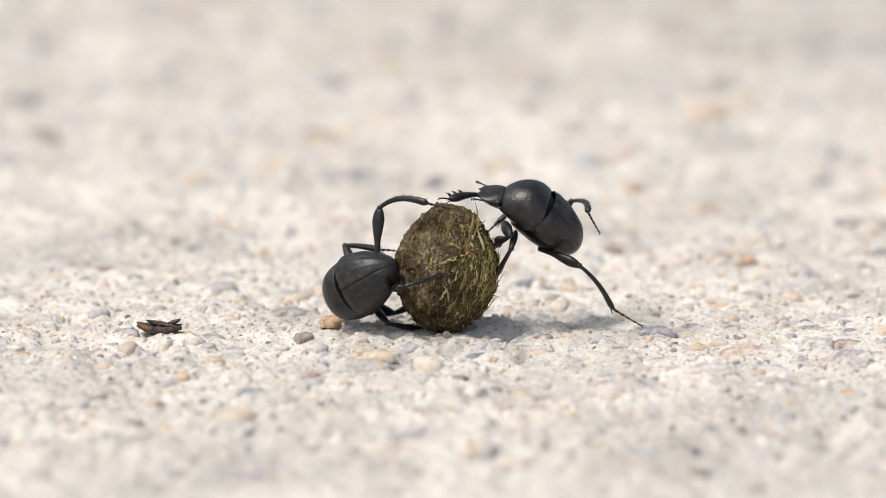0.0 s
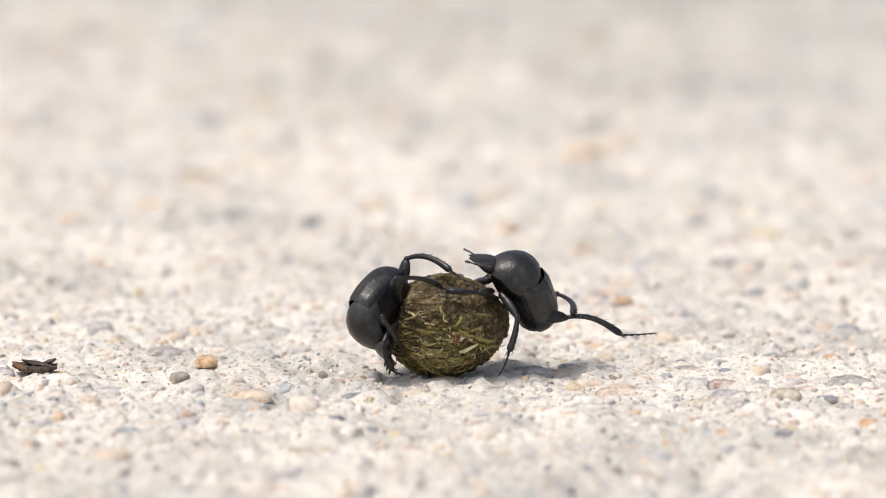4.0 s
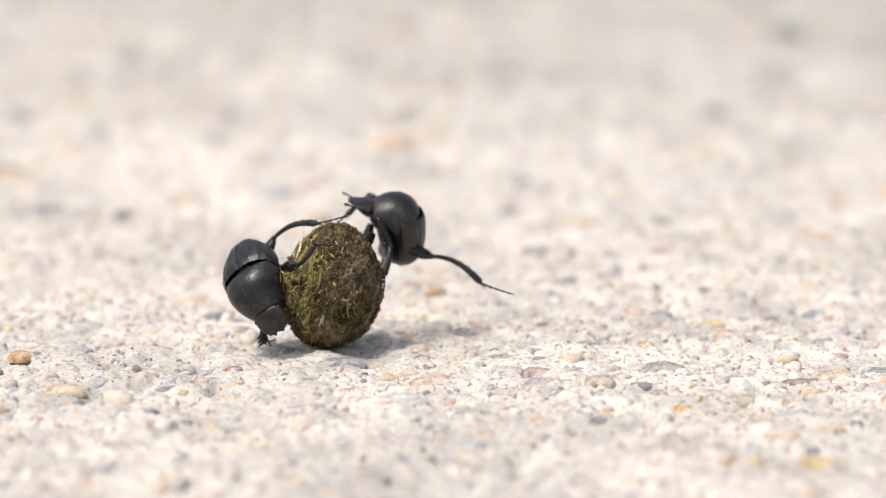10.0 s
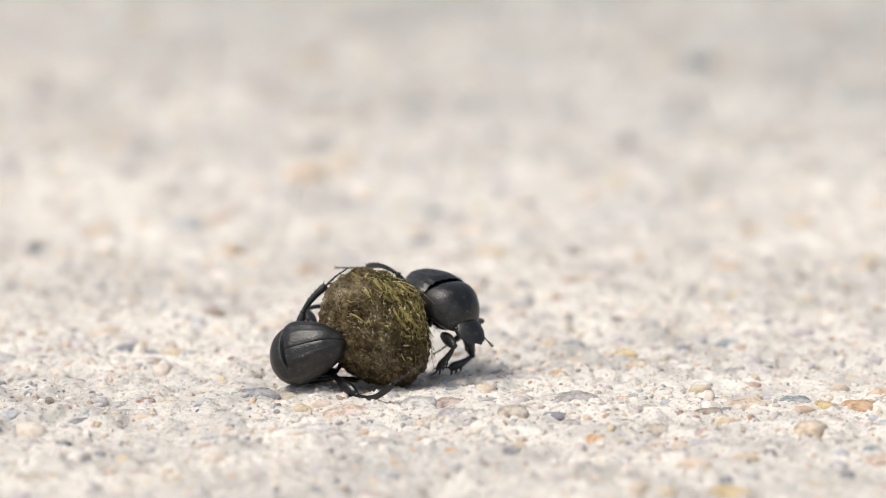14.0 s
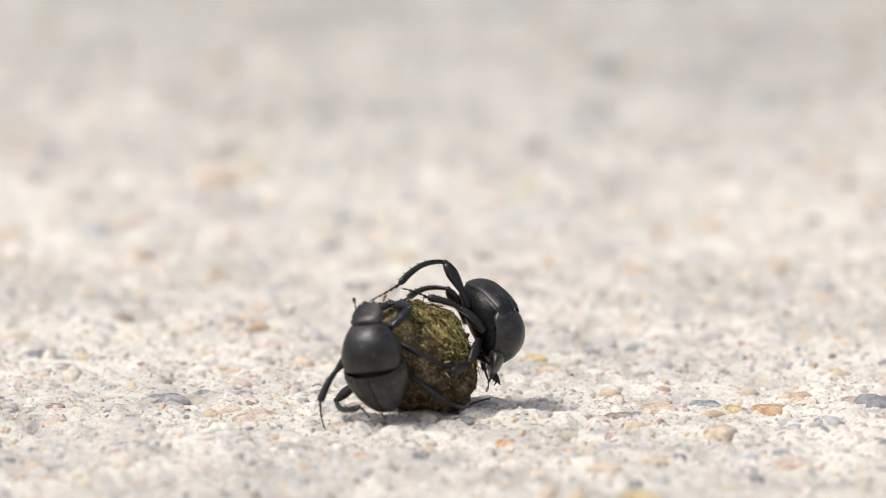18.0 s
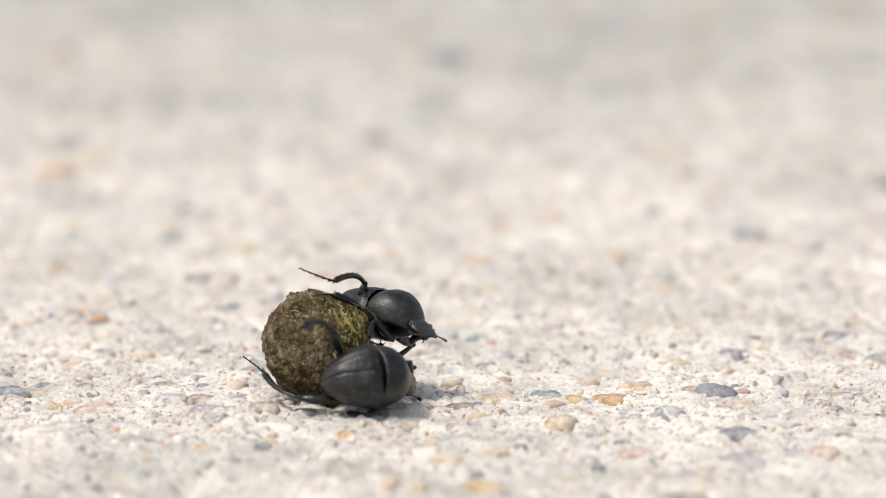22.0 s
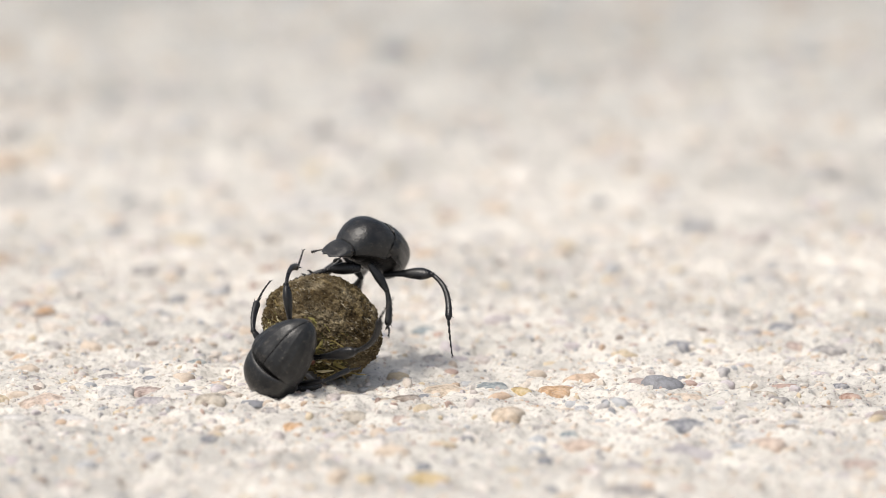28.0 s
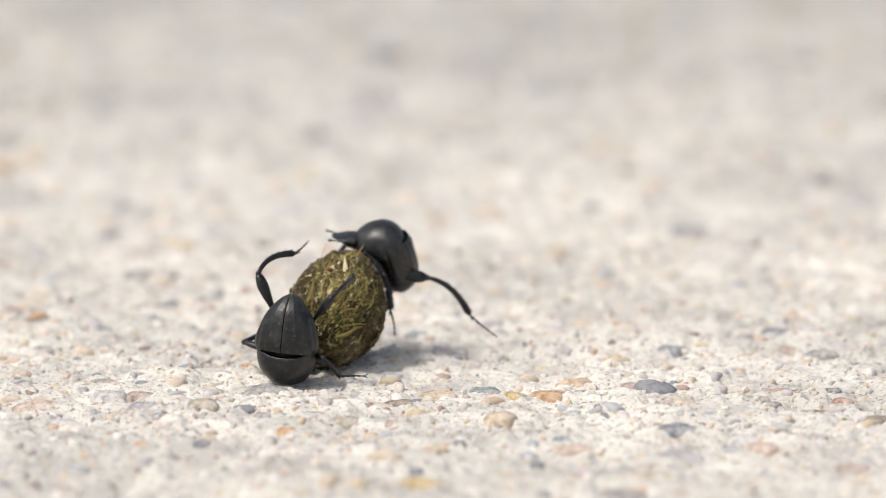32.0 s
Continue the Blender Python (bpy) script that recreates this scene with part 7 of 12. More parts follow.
    walk(beetle_a["fL tibia"], keyed((
        (0, 2.5, 0, 0, 0, 45.8, 0), (.5, 2.5, 0, 0, 0, 55.6, 0), (1, 2.5, 0, 0, 0, 48.5, 0), (1.5, 2.5, 0, 0, 0, 62.9, 0),
        (2, 2.5, 0, 0, 0, 89.9, 0), (2.5, 2.5, 0, 0, 0, 78.2, 0), (3, 2.5, 0, 0, 180, 82.8, 180), (3.5, 2.5, 0, 0, 180, 85.2, 180),
        (4.5, 2.5, 0, 0, 180, 78.6, 180), (5.5, 2.5, 0, 0, -180, 49.3, -180), (6, 2.5, 0, 0, -180, 38.4, 180), (6.5, 2.5, 0, 0, 0, 76.8, 0),
        (7, 2.5, 0, 0, 0, 12, 0), (7.5, 2.5, 0, 0, 0, 66.6, 0), (8, 2.5, 0, 0, -180, 66, -180), (8.5, 2.5, 0, 0, -180, 69.3, -180),
        (9, 2.5, 0, 0, 0, 89.6, 0), (9.5, 2.5, 0, 0, 0, 80, 0), (10, 2.5, 0, 0, 0, 65.8, 0), (10.5, 2.5, 0, 0, 0, 85.8, 0),
        (11, 2.5, 0, 0, 0, 57.8, 0), (11.5, 2.5, 0, 0, 0, 79.6, 0), (12, 2.5, 0, 0, -180, 51.9, -180), (12.5, 2.5, 0, 0, -180, 41.5, 180),
        (12.733, 2.5, 0, 0, -180, 76.9, -180), (13, 2.5, 0, 0, 0, 62.4, 0), (13.5, 2.5, 0, 0, 0, 55.2, 0), (14, 2.5, 0, 0, 0, 48.1, 0),
        (14.5, 2.5, 0, 0, 0, 44.9, 0), (15.5, 2.5, 0, 0, 0, 75, 0), (16.5, 2.5, 0, 0, 180, 89.8, 180), (17, 2.5, 0, 0, 0, 82.5, 0),
        (17.5, 2.5, 0, 0, 0, 82.7, 0), (18, 2.5, 0, 0, 0, 83.3, 0), (18.5, 2.5, 0, 0, 0, 78.4, 0), (19, 2.5, 0, 0, 0, 73.4, 0),
        (19.5, 2.5, 0, 0, 0, 38.1, 0), (20, 2.5, 0, 0, 0, 61.1, 0), (20.5, 2.5, 0, 0, 0, 45.9, 0), (21, 2.5, 0, 0, 0, 18.1, 0),
        (21.5, 2.5, 0, 0, 0, 17.8, 0), (22, 2.5, 0, 0, 0, 34, 0), (22.5, 2.5, 0, 0, 0, 42.2, 0), (23, 2.5, 0, 0, 0, 51.3, 0),
        (23.5, 2.5, 0, 0, 0, 23, 0), (24, 2.5, 0, 0, 0, 43.2, 0), (24.5, 2.5, 0, 0, 0, 64.4, 0), (25, 2.5, 0, 0, 0, 87.5, 0),
        (25.5, 2.5, 0, 0, 0, 81.7, 0), (26.5, 2.5, 0, 0, -180, 85.5, -180), (27.5, 2.5, 0, 0, 180, 80.5, -180), (28, 2.5, 0, 0, 0, 86.4, 0),
        (29, 2.5, 0, 0, -180, 80.1, -180), (30, 2.5, 0, 0, 0, 85.4, 0), (31, 2.5, 0, 0, 0, 85, 0), (32, 2.5, 0, 0, 0, 48.8, 0))))
    walk(beetle_a["fL tarsus"], keyed((
        (0, 4.45, 0, -2.01, -1.3, 44.6, -4.3), (.5, 4.08, 0, -2.31, 9.2, 43.2, 23.5), (1, 4.36, 0, -2.1, 2.7, 66.5, 6),
        (1.5, 3.77, 0, -2.49, 144.4, 74.7, 163.8), (2, 2.5, 0, -2.8, 180, 75.1, 180), (2.5, 3.07, 0, -2.74, 180, 86.8, 180),
        (3, 2.15, 0, -2.78, 180, 67.8, 180), (3.5, 2.26, 0, -2.79, 180, 70.2, 180), (4, 2.42, 0, -2.76, 80.1, 46.7, 126.1),
        (4.5, 1.95, 0, -2.74, 150.8, 56.3, 169.7), (5.5, .67, 0, -2.12, 115.1, 32.3, 166.9), (6, .31, 0, -1.74, 153.7, 29, 175.5),
        (6.5, 2.77, 0, -1.16, 87.9, 55.2, 179.5), (7, 5.24, 0, -.58, -23, 59.3, 129.9), (7.267, 4.37, 0, -1.64, -.8, 14, 176.5),
        (7.5, 3.61, 0, -2.57, -11.6, -26.6, -154.9), (7.733, 2.56, 0, -2.56, -52.5, 5, -128.9), (8, 1.36, 0, -2.56, -95.5, 51.5, -130.8),
        (8.5, 1.51, 0, -2.62, -136.7, 70.7, -148.4), (9, 2.52, 0, -2.8, 179.5, 63.6, 179.8), (9.267, 2.77, 0, -2.78, 98.5, 56.4, 162.4),
        (9.5, 2.99, 0, -2.76, 45.3, 46.9, 167), (10, 3.65, 0, -2.55, 16.8, 41.5, 166.6), (10.133, 3.4, 0, -2.62, 57.6, 48.3, 159),
        (10.267, 3.15, 0, -2.68, 104.9, 56.9, 160.4), (10.4, 2.89, 0, -2.74, 161.8, 61.5, 174.3), (10.5, 2.71, 0, -2.79, -154.3, 59.5, -173.4),
        (11, 3.99, 0, -2.37, -89.5, 69.9, -148.9), (11.267, 3.47, 0, -2.57, -52.1, 1, -114.2), (11.5, 3.01, 0, -2.75, -42.1, -61.3, -113.6),
        (12, .77, 0, -2.2, -59.2, -22.1, -104.5), (12.267, .57, 0, -2.02, -86.6, -63.9, -88.9), (12.5, .4, 0, -1.86, 160.3, -68.2, 15.4),
        (12.733, 1.99, 0, -2.15, 76.9, -16.9, 89.4), (12.867, 2.89, 0, -2.31, 63.8, 23.2, 92), (13, 3.8, 0, -2.48, 41.2, 62.5, 79),
        (13.5, 4.1, 0, -2.3, 1.5, 57, 3.4), (14, 4.37, 0, -2.08, 4.9, 47.3, 14.7), (14.5, 4.48, 0, -1.98, 9.5, 38.3, 35.9),
        (15.5, 3.22, 0, -2.71, -6.2, 54.4, -10.5), (16.5, 2.49, 0, -2.8, 64.6, 63.3, 91.7), (17, 2.87, 0, -2.78, 53.6, 59.6, 85.1),
        (17.5, 2.86, 0, -2.78, 57, 73.1, 74.8), (18, 2.83, 0, -2.78, -.5, 83.3, -.5), (18.5, 3.06, 0, -2.74, 41.9, 55.8, 71.5),
        (18.733, 3.17, 0, -2.72, 36.1, 21.1, 66), (19, 3.3, 0, -2.68, 33.6, -19, 63.8), (19.133, 3.68, 0, -2.43, 50.3, -35.3, 96.9),
        (19.267, 4.05, 0, -2.17, 54.2, -57.1, 134.8), (19.4, 4.42, 0, -1.92, 16.2, -71.9, -150.7), (19.5, 4.7, 0, -1.73, -21.6, -63.8, -86.2),
        (19.733, 4.31, 0, -2.06, -38.6, -.6, -68.5), (19.867, 4.08, 0, -2.26, -40.7, 36.9, -65.4), (20, 3.85, 0, -2.45, -40.1, 74.5, -61),
        (20.5, 4.45, 0, -2.01, -15.3, 53.1, -48.2), (21, 5.16, 0, -.87, 2.3, 35.8, -8.7), (21.5, 5.17, 0, -.86, 9.4, 5.1, -57.3),
        (22, 4.82, 0, -1.56, -6.1, -17.2, -61.5), (22.5, 4.58, 0, -1.88, -12.8, -24.6, -60.5), (23, 4.25, 0, -2.19, -18.9, -24.3, -56.4),
        (23.133, 4.47, 0, -1.9, -4.1, -29.7, -23.5), (23.267, 4.69, 0, -1.6, 5.9, -41.6, 10.4), (23.5, 5.08, 0, -1.1, -8.9, -63.4, 90.8),
        (23.733, 4.83, 0, -1.48, 19.8, -14.8, 41.8), (24, 4.54, 0, -1.92, .5, 43.4, 1.8), (24.5, 3.71, 0, -2.53, -8.6, 58, -16.2),
        (25, 2.62, 0, -2.8, -25.8, 82.3, -29.5), (25.5, 2.91, 0, -2.77, -23.3, 61.2, -35.5), (26, 2.59, 0, -2.78, 34.6, 67.7, 48.6),
        (26.5, 2.28, 0, -2.79, 60.6, 46.8, 101.9), (27.5, 2.04, 0, -2.76, 97.8, 66, 122.7), (28, 2.67, 0, -2.79, -2.9, 87.8, -3.1),
        (29, 2.02, 0, -2.76, 123.5, 76.2, 135.1), (30, 2.72, 0, -2.79, 140.9, 77.9, 150.9), (31, 2.74, 0, -2.79, -126.2, 87.8, -128.4),
        (32, 4.34, 0, -2.11, -.5, 58.7, -1.2))))
    walk(beetle_a["fR femur"], keyed((
        (0, 1.1, -1.2, -2.4, -9.6, 79, -60.1), (.5, .81, -1.2, -2.46, 8.3, 67.7, -75), (1, .54, -1.2, -2.51, 17.8, 59.6, -98.1),
        (1.5, -.31, -1.2, -2.56, 59.8, 34.9, -104.7), (2, -.73, -1.2, -2.52, 38.2, 23.3, -93.2), (2.5, -.73, -1.2, -2.52, 43.3, .4, -85.4),
        (3, -.73, -1.2, -2.52, 25, 27.2, -92.7), (3.5, -.59, -1.2, -2.54, 26.9, 30.9, -93.7), (4.5, -.45, -1.2, -2.55, 24.9, 37.5, -95.5),
        (5.5, -.31, -1.2, -2.56, 13.5, 44.5, -97.5), (6, -.16, -1.2, -2.56, 6.9, 46.6, -97.2), (7, .4, -1.2, -2.53, 53.4, 38.6, -90.2),
        (7.5, .75, -1.2, -2.47, 58.7, 52.7, -91), (8, 1.1, -1.2, -2.4, 5.7, 73.9, -129.4), (8.5, 1.25, -1.2, -2.37, 29.1, 69.8, -104.9),
        (8.75, 1.32, -1.2, -2.35, -49.5, 67.9, -140.2), (9, 1.39, -1.2, -2.34, -101.7, 55.7, -147.7), (10, 1.39, -1.2, -2.34, -112.4, 55.8, -171.2),
        (11, 1.1, -1.2, -2.4, -78, 58.3, -143), (11.5, 1.02, -1.2, -2.42, -20, 63.3, -132.6), (12, .68, -1.2, -2.49, -19.2, 61.4, -104.4),
        (12.5, .33, -1.2, -2.54, -26.6, 62.6, -97.5), (13, -.73, -1.2, -2.52, -63.5, 63.4, -90), (13.5, -.64, -1.2, -2.53, -59.4, 63.4, -90),
        (14, -.54, -1.2, -2.54, -55.4, 63.4, -90), (14.5, -.45, -1.2, -2.55, -34.4, 57.5, -70), (15.5, .47, -1.2, -2.52, -3.8, 29.5, -39.1),
        (16.5, 1.39, -1.2, -2.34, 11.7, -2.3, -23.1), (17, 1.39, -1.2, -2.34, 15.1, -12.6, -18.2), (17.5, 1.39, -1.2, -2.34, 12.7, 29.5, -39.1),
        (18, 1.39, -1.2, -2.34, -16.1, 63.4, -90), (18.5, 1.02, -1.2, -2.42, 17.3, 63.4, -90), (19, .68, -1.2, -2.49, -1.7, 63.4, -90),
        (19.5, .47, -1.2, -2.52, -57.3, 88.5, 176.1), (20, .26, -1.2, -2.54, -94.2, 63.1, 95.9), (20.5, .26, -1.2, -2.54, -127.1, 68.4, 93.7),
        (21, .26, -1.2, -2.54, 23.8, 89.5, -54), (21.5, .26, -1.2, -2.54, -48, 89.7, -127.1), (22, .26, -1.2, -2.54, -23, 87.2, -103.9),
        (22.5, .26, -1.2, -2.54, -148.4, 87, 128.9), (23, .26, -1.2, -2.54, -162.3, 82, 112.9), (23.5, .47, -1.2, -2.52, -93.1, 71.7, 159.2),
        (24, .68, -1.2, -2.49, -46.7, 66, -154.5), (24.5, .54, -1.2, -2.51, -1.3, 68.9, -91.3), (25, .4, -1.2, -2.53, 22.3, 59.2, -63.5),
        (25.5, .85, -1.2, -2.45, 31.3, 22.3, -10.4), (26.5, .92, -1.2, -2.44, 69, 28.7, -35.8), (27, .95, -1.2, -2.43, 105.4, 35.2, -49.7),
        (27.5, .99, -1.2, -2.42, 144.5, 47.6, -56.7), (28, 1.02, -1.2, -2.42, 131.2, 63.4, -90), (28.5, .85, -1.2, -2.45, 69.8, 63.4, -90),
        (29, .68, -1.2, -2.49, 8.5, 63.4, -90), (30, 2.1, -1.2, -2.08, 2.5, 62.3, -84.9), (31, .95, -1.2, -2.43, 8.5, 63.4, -90),
        (32, .68, -1.2, -2.49, -1.1, 63.4, -90))))
    walk(beetle_a["fR tibia"], keyed((
        (0, 2.5, 0, 0, 0, 81.8, 0), (.5, 2.5, 0, 0, 0, 83.1, 0), (1, 2.5, 0, 0, 0, 85.2, 0), (1.5, 2.5, 0, 0, 0, 77, 0), (2, 2.5, 0, 0, 0, 87.1, 0),
        (2.5, 2.5, 0, 0, 0, 86.7, 0), (3, 2.5, 0, 0, 0, 87, 0), (3.5, 2.5, 0, 0, 0, 88, 0), (4.5, 2.5, 0, 0, 0, 85.7, 0),
        (5.5, 2.5, 0, 0, 0, 84.2, 0), (6, 2.5, 0, 0, 0, 81.5, 0), (7, 2.5, 0, 0, 0, 82.4, 0), (7.5, 2.5, 0, 0, 0, 83.8, 0),
        (8, 2.5, 0, 0, 0, 80.8, 0), (8.5, 2.5, 0, 0, 0, 84.1, 0), (9, 2.5, 0, 0, 0, 23.1, 0), (10, 2.5, 0, 0, 0, 21.1, 0),
        (11, 2.5, 0, 0, 0, 22.3, 0), (11.5, 2.5, 0, 0, -180, 81.3, -180), (12, 2.5, 0, 0, -180, 82.3, -180), (12.5, 2.5, 0, 0, 0, 43.8, 0),
        (13, 2.5, 0, 0, 0, 81.9, 0), (13.5, 2.5, 0, 0, 0, 83.6, 0), (14, 2.5, 0, 0, 0, 85.3, 0), (14.5, 2.5, 0, 0, 180, 81.1, 180),
        (15.5, 2.5, 0, 0, 180, 55.6, 180), (16.5, 2.5, 0, 0, 180, 48, 180), (17, 2.5, 0, 0, -180, 52.1, 180), (17.5, 2.5, 0, 0, -180, 67.5, -180),
        (18, 2.5, 0, 0, 0, 75.1, 0), (18.5, 2.5, 0, 0, 0, 77, 0), (19, 2.5, 0, 0, 0, 81.9, 0), (19.5, 2.5, 0, 0, 0, 63.9, 0),
        (20, 2.5, 0, 0, 0, 64.6, 0), (20.5, 2.5, 0, 0, 0, 40.9, 0), (21, 2.5, 0, 0, 0, 65.9, 0), (21.5, 2.5, 0, 0, 0, 66.5, 0),
        (22, 2.5, 0, 0, 0, 70.6, 0), (22.5, 2.5, 0, 0, 0, 66.5, 0), (23, 2.5, 0, 0, 0, 62, 0), (23.5, 2.5, 0, 0, 0, 54.8, 0),
        (24, 2.5, 0, 0, 0, 68.6, 0), (24.5, 2.5, 0, 0, 0, 79.6, 0), (25, 2.5, 0, 0, 0, 85.4, 0), (25.5, 2.5, 0, 0, 180, 83.8, 180),
        (26.5, 2.5, 0, 0, 180, 70.2, 180), (27.5, 2.5, 0, 0, 180, 72.7, 180), (28, 2.5, 0, 0, 0, 57.1, 0), (29, 2.5, 0, 0, 0, 84.9, 0),
        (30, 2.5, 0, 0, 0, 86.7, 0), (31, 2.5, 0, 0, 0, 25.2, 0), (32, 2.5, 0, 0, 0, 74.3, 0))))
    walk(beetle_a["fR tarsus"], keyed((
        (0, 2.9, 0, -2.77, -59.8, 58.5, -97.6), (.5, 2.84, 0, -2.78, -83.4, 71.9, -107.7), (1, 2.73, 0, -2.79, -121, 83.6, -127.9),
        (1.5, 3.13, 0, -2.73, -52.9, 69.8, -75.9), (2, 2.64, 0, -2.8, -73.6, 59.9, -111.9), (2.5, 2.66, 0, -2.8, -97.4, 61.6, -138.1),
        (3, 2.65, 0, -2.8, -76.4, 62, -112.2), (3.5, 2.6, 0, -2.8, -71.1, 56, -114.2), (4.5, 2.71, 0, -2.79, -88.2, 70.3, -113.9),
        (5.5, 2.78, 0, -2.79, 33.4, 74, 43.4), (6, 2.91, 0, -2.77, 36.7, 66.6, 53.3), (7, 2.87, 0, -2.78, -69.9, 72.7, -91.4),
        (7.5, 2.8, 0, -2.78, -74.9, 70.3, -100), (8, 2.95, 0, -2.76, -38.2, 77.3, -48.2), (8.5, 2.79, 0, -2.79, 54.9, 84.2, 60.8),
        (9, 5.08, 0, -1.1, 0, 38.1, 0), (10, 5.11, 0, -1.01, 0, 36.1, 0), (11, 5.09, 0, -1.06, 0, 37.3, 0),
        (11.5, 2.08, 0, -2.77, 153.3, 68.8, 163.9), (12, 2.13, 0, -2.77, 168.9, 79, 171.2), (12.133, 2.77, 0, -2.55, -89.6, 48.3, -108.4),
        (12.267, 3.4, 0, -2.33, -67.2, 7.5, -114.1), (12.4, 4.04, 0, -2.1, -39, -26.6, -135.4), (12.5, 4.52, 0, -1.94, -3.3, -39.8, -167.4),
        (12.733, 3.76, 0, -2.33, -47.7, -.3, -123.2), (13, 2.89, 0, -2.77, -68.4, 63.4, -103.2), (13.5, 2.81, 0, -2.78, -52.6, 86.8, -55.8),
        (14, 2.73, 0, -2.79, -68.6, 59.6, -106.5), (14.5, 2.07, 0, -2.77, -78.5, 55.4, -115.2), (15.5, .92, 0, -2.31, -111.1, 44.9, -148.5),
        (16, .77, 0, -2.2, -171.2, 73.1, 179), (16.5, .63, 0, -2.08, 87, 57.8, 103.8), (16.733, .7, 0, -2.14, -121.3, 67.8, -158.7),
        (16.867, .74, 0, -2.17, -83.7, 43.2, -155.1), (17, .78, 0, -2.21, -56.5, 21.3, -168.5), (17.267, 1.13, 0, -2.41, -98, 50.7, -144.8),
        (17.5, 1.43, 0, -2.59, -175, 79.1, -175.8), (18, 3.22, 0, -2.71, 19.1, 71.8, 27.2), (18.5, 3.13, 0, -2.73, -36.3, 69.9, -52.2),
        (19, 2.9, 0, -2.77, -26.6, 81.7, -31.3), (19.5, 3.73, 0, -2.51, -22.9, 41.3, -52.8), (20, 3.7, 0, -2.53, -15.7, 39, -34.7),
        (20.5, 4.62, 0, -1.83, -11.7, 20, -71.7), (21, 3.65, 0, -2.56, -14.8, 68.9, -23.9), (21.5, 3.62, 0, -2.57, -16, 69.9, -25.2),
        (22, 3.43, 0, -2.64, -19.6, 72.9, -28.4), (22.5, 3.62, 0, -2.57, -12.3, 68.6, -19.8), (23, 3.81, 0, -2.47, -7.7, 64.1, -13.9),
        (23.5, 4.12, 0, -2.29, -11.1, 53.5, -26.4), (24, 3.52, 0, -2.61, -5.1, 67.7, -8.1), (24.5, 3, 0, -2.75, -35.4, 59.3, -56.8),
        (25, 2.72, 0, -2.79, -42.4, 24.2, -93.3), (25.267, 2.44, 0, -2.79, -8.7, 17, -143.2), (25.5, 2.2, 0, -2.78, 17.1, 32.7, 174.8),
        (26, 1.87, 0, -2.71, 13.7, -23.3, 167.8), (26.5, 1.55, 0, -2.63, 28.1, -79.1, 148.4), (27.5, 1.67, 0, -2.67, 2.5, -47.6, 176.8),
        (27.733, 2.77, 0, -2.52, 19.7, -44.3, 110.1), (28, 4.02, 0, -2.35, 22.5, -30.2, 45.4), (28.5, 3.39, 0, -2.57, 27.6, 32.5, 20.3),
        (29, 2.75, 0, -2.79, -74.2, 71.6, -96.6), (30, 2.66, 0, -2.8, -103.3, 69.7, -129.4), (30.5, 3.85, 0, -1.99, -26.4, 49.5, -72.7),
        (31, 5.03, 0, -1.19, 1.6, 16.5, -69.4), (31.5, 4.15, 0, -1.94, -14.6, 43.1, -52.4), (32, 3.26, 0, -2.7, -26.5, 72.6, -37.4))))
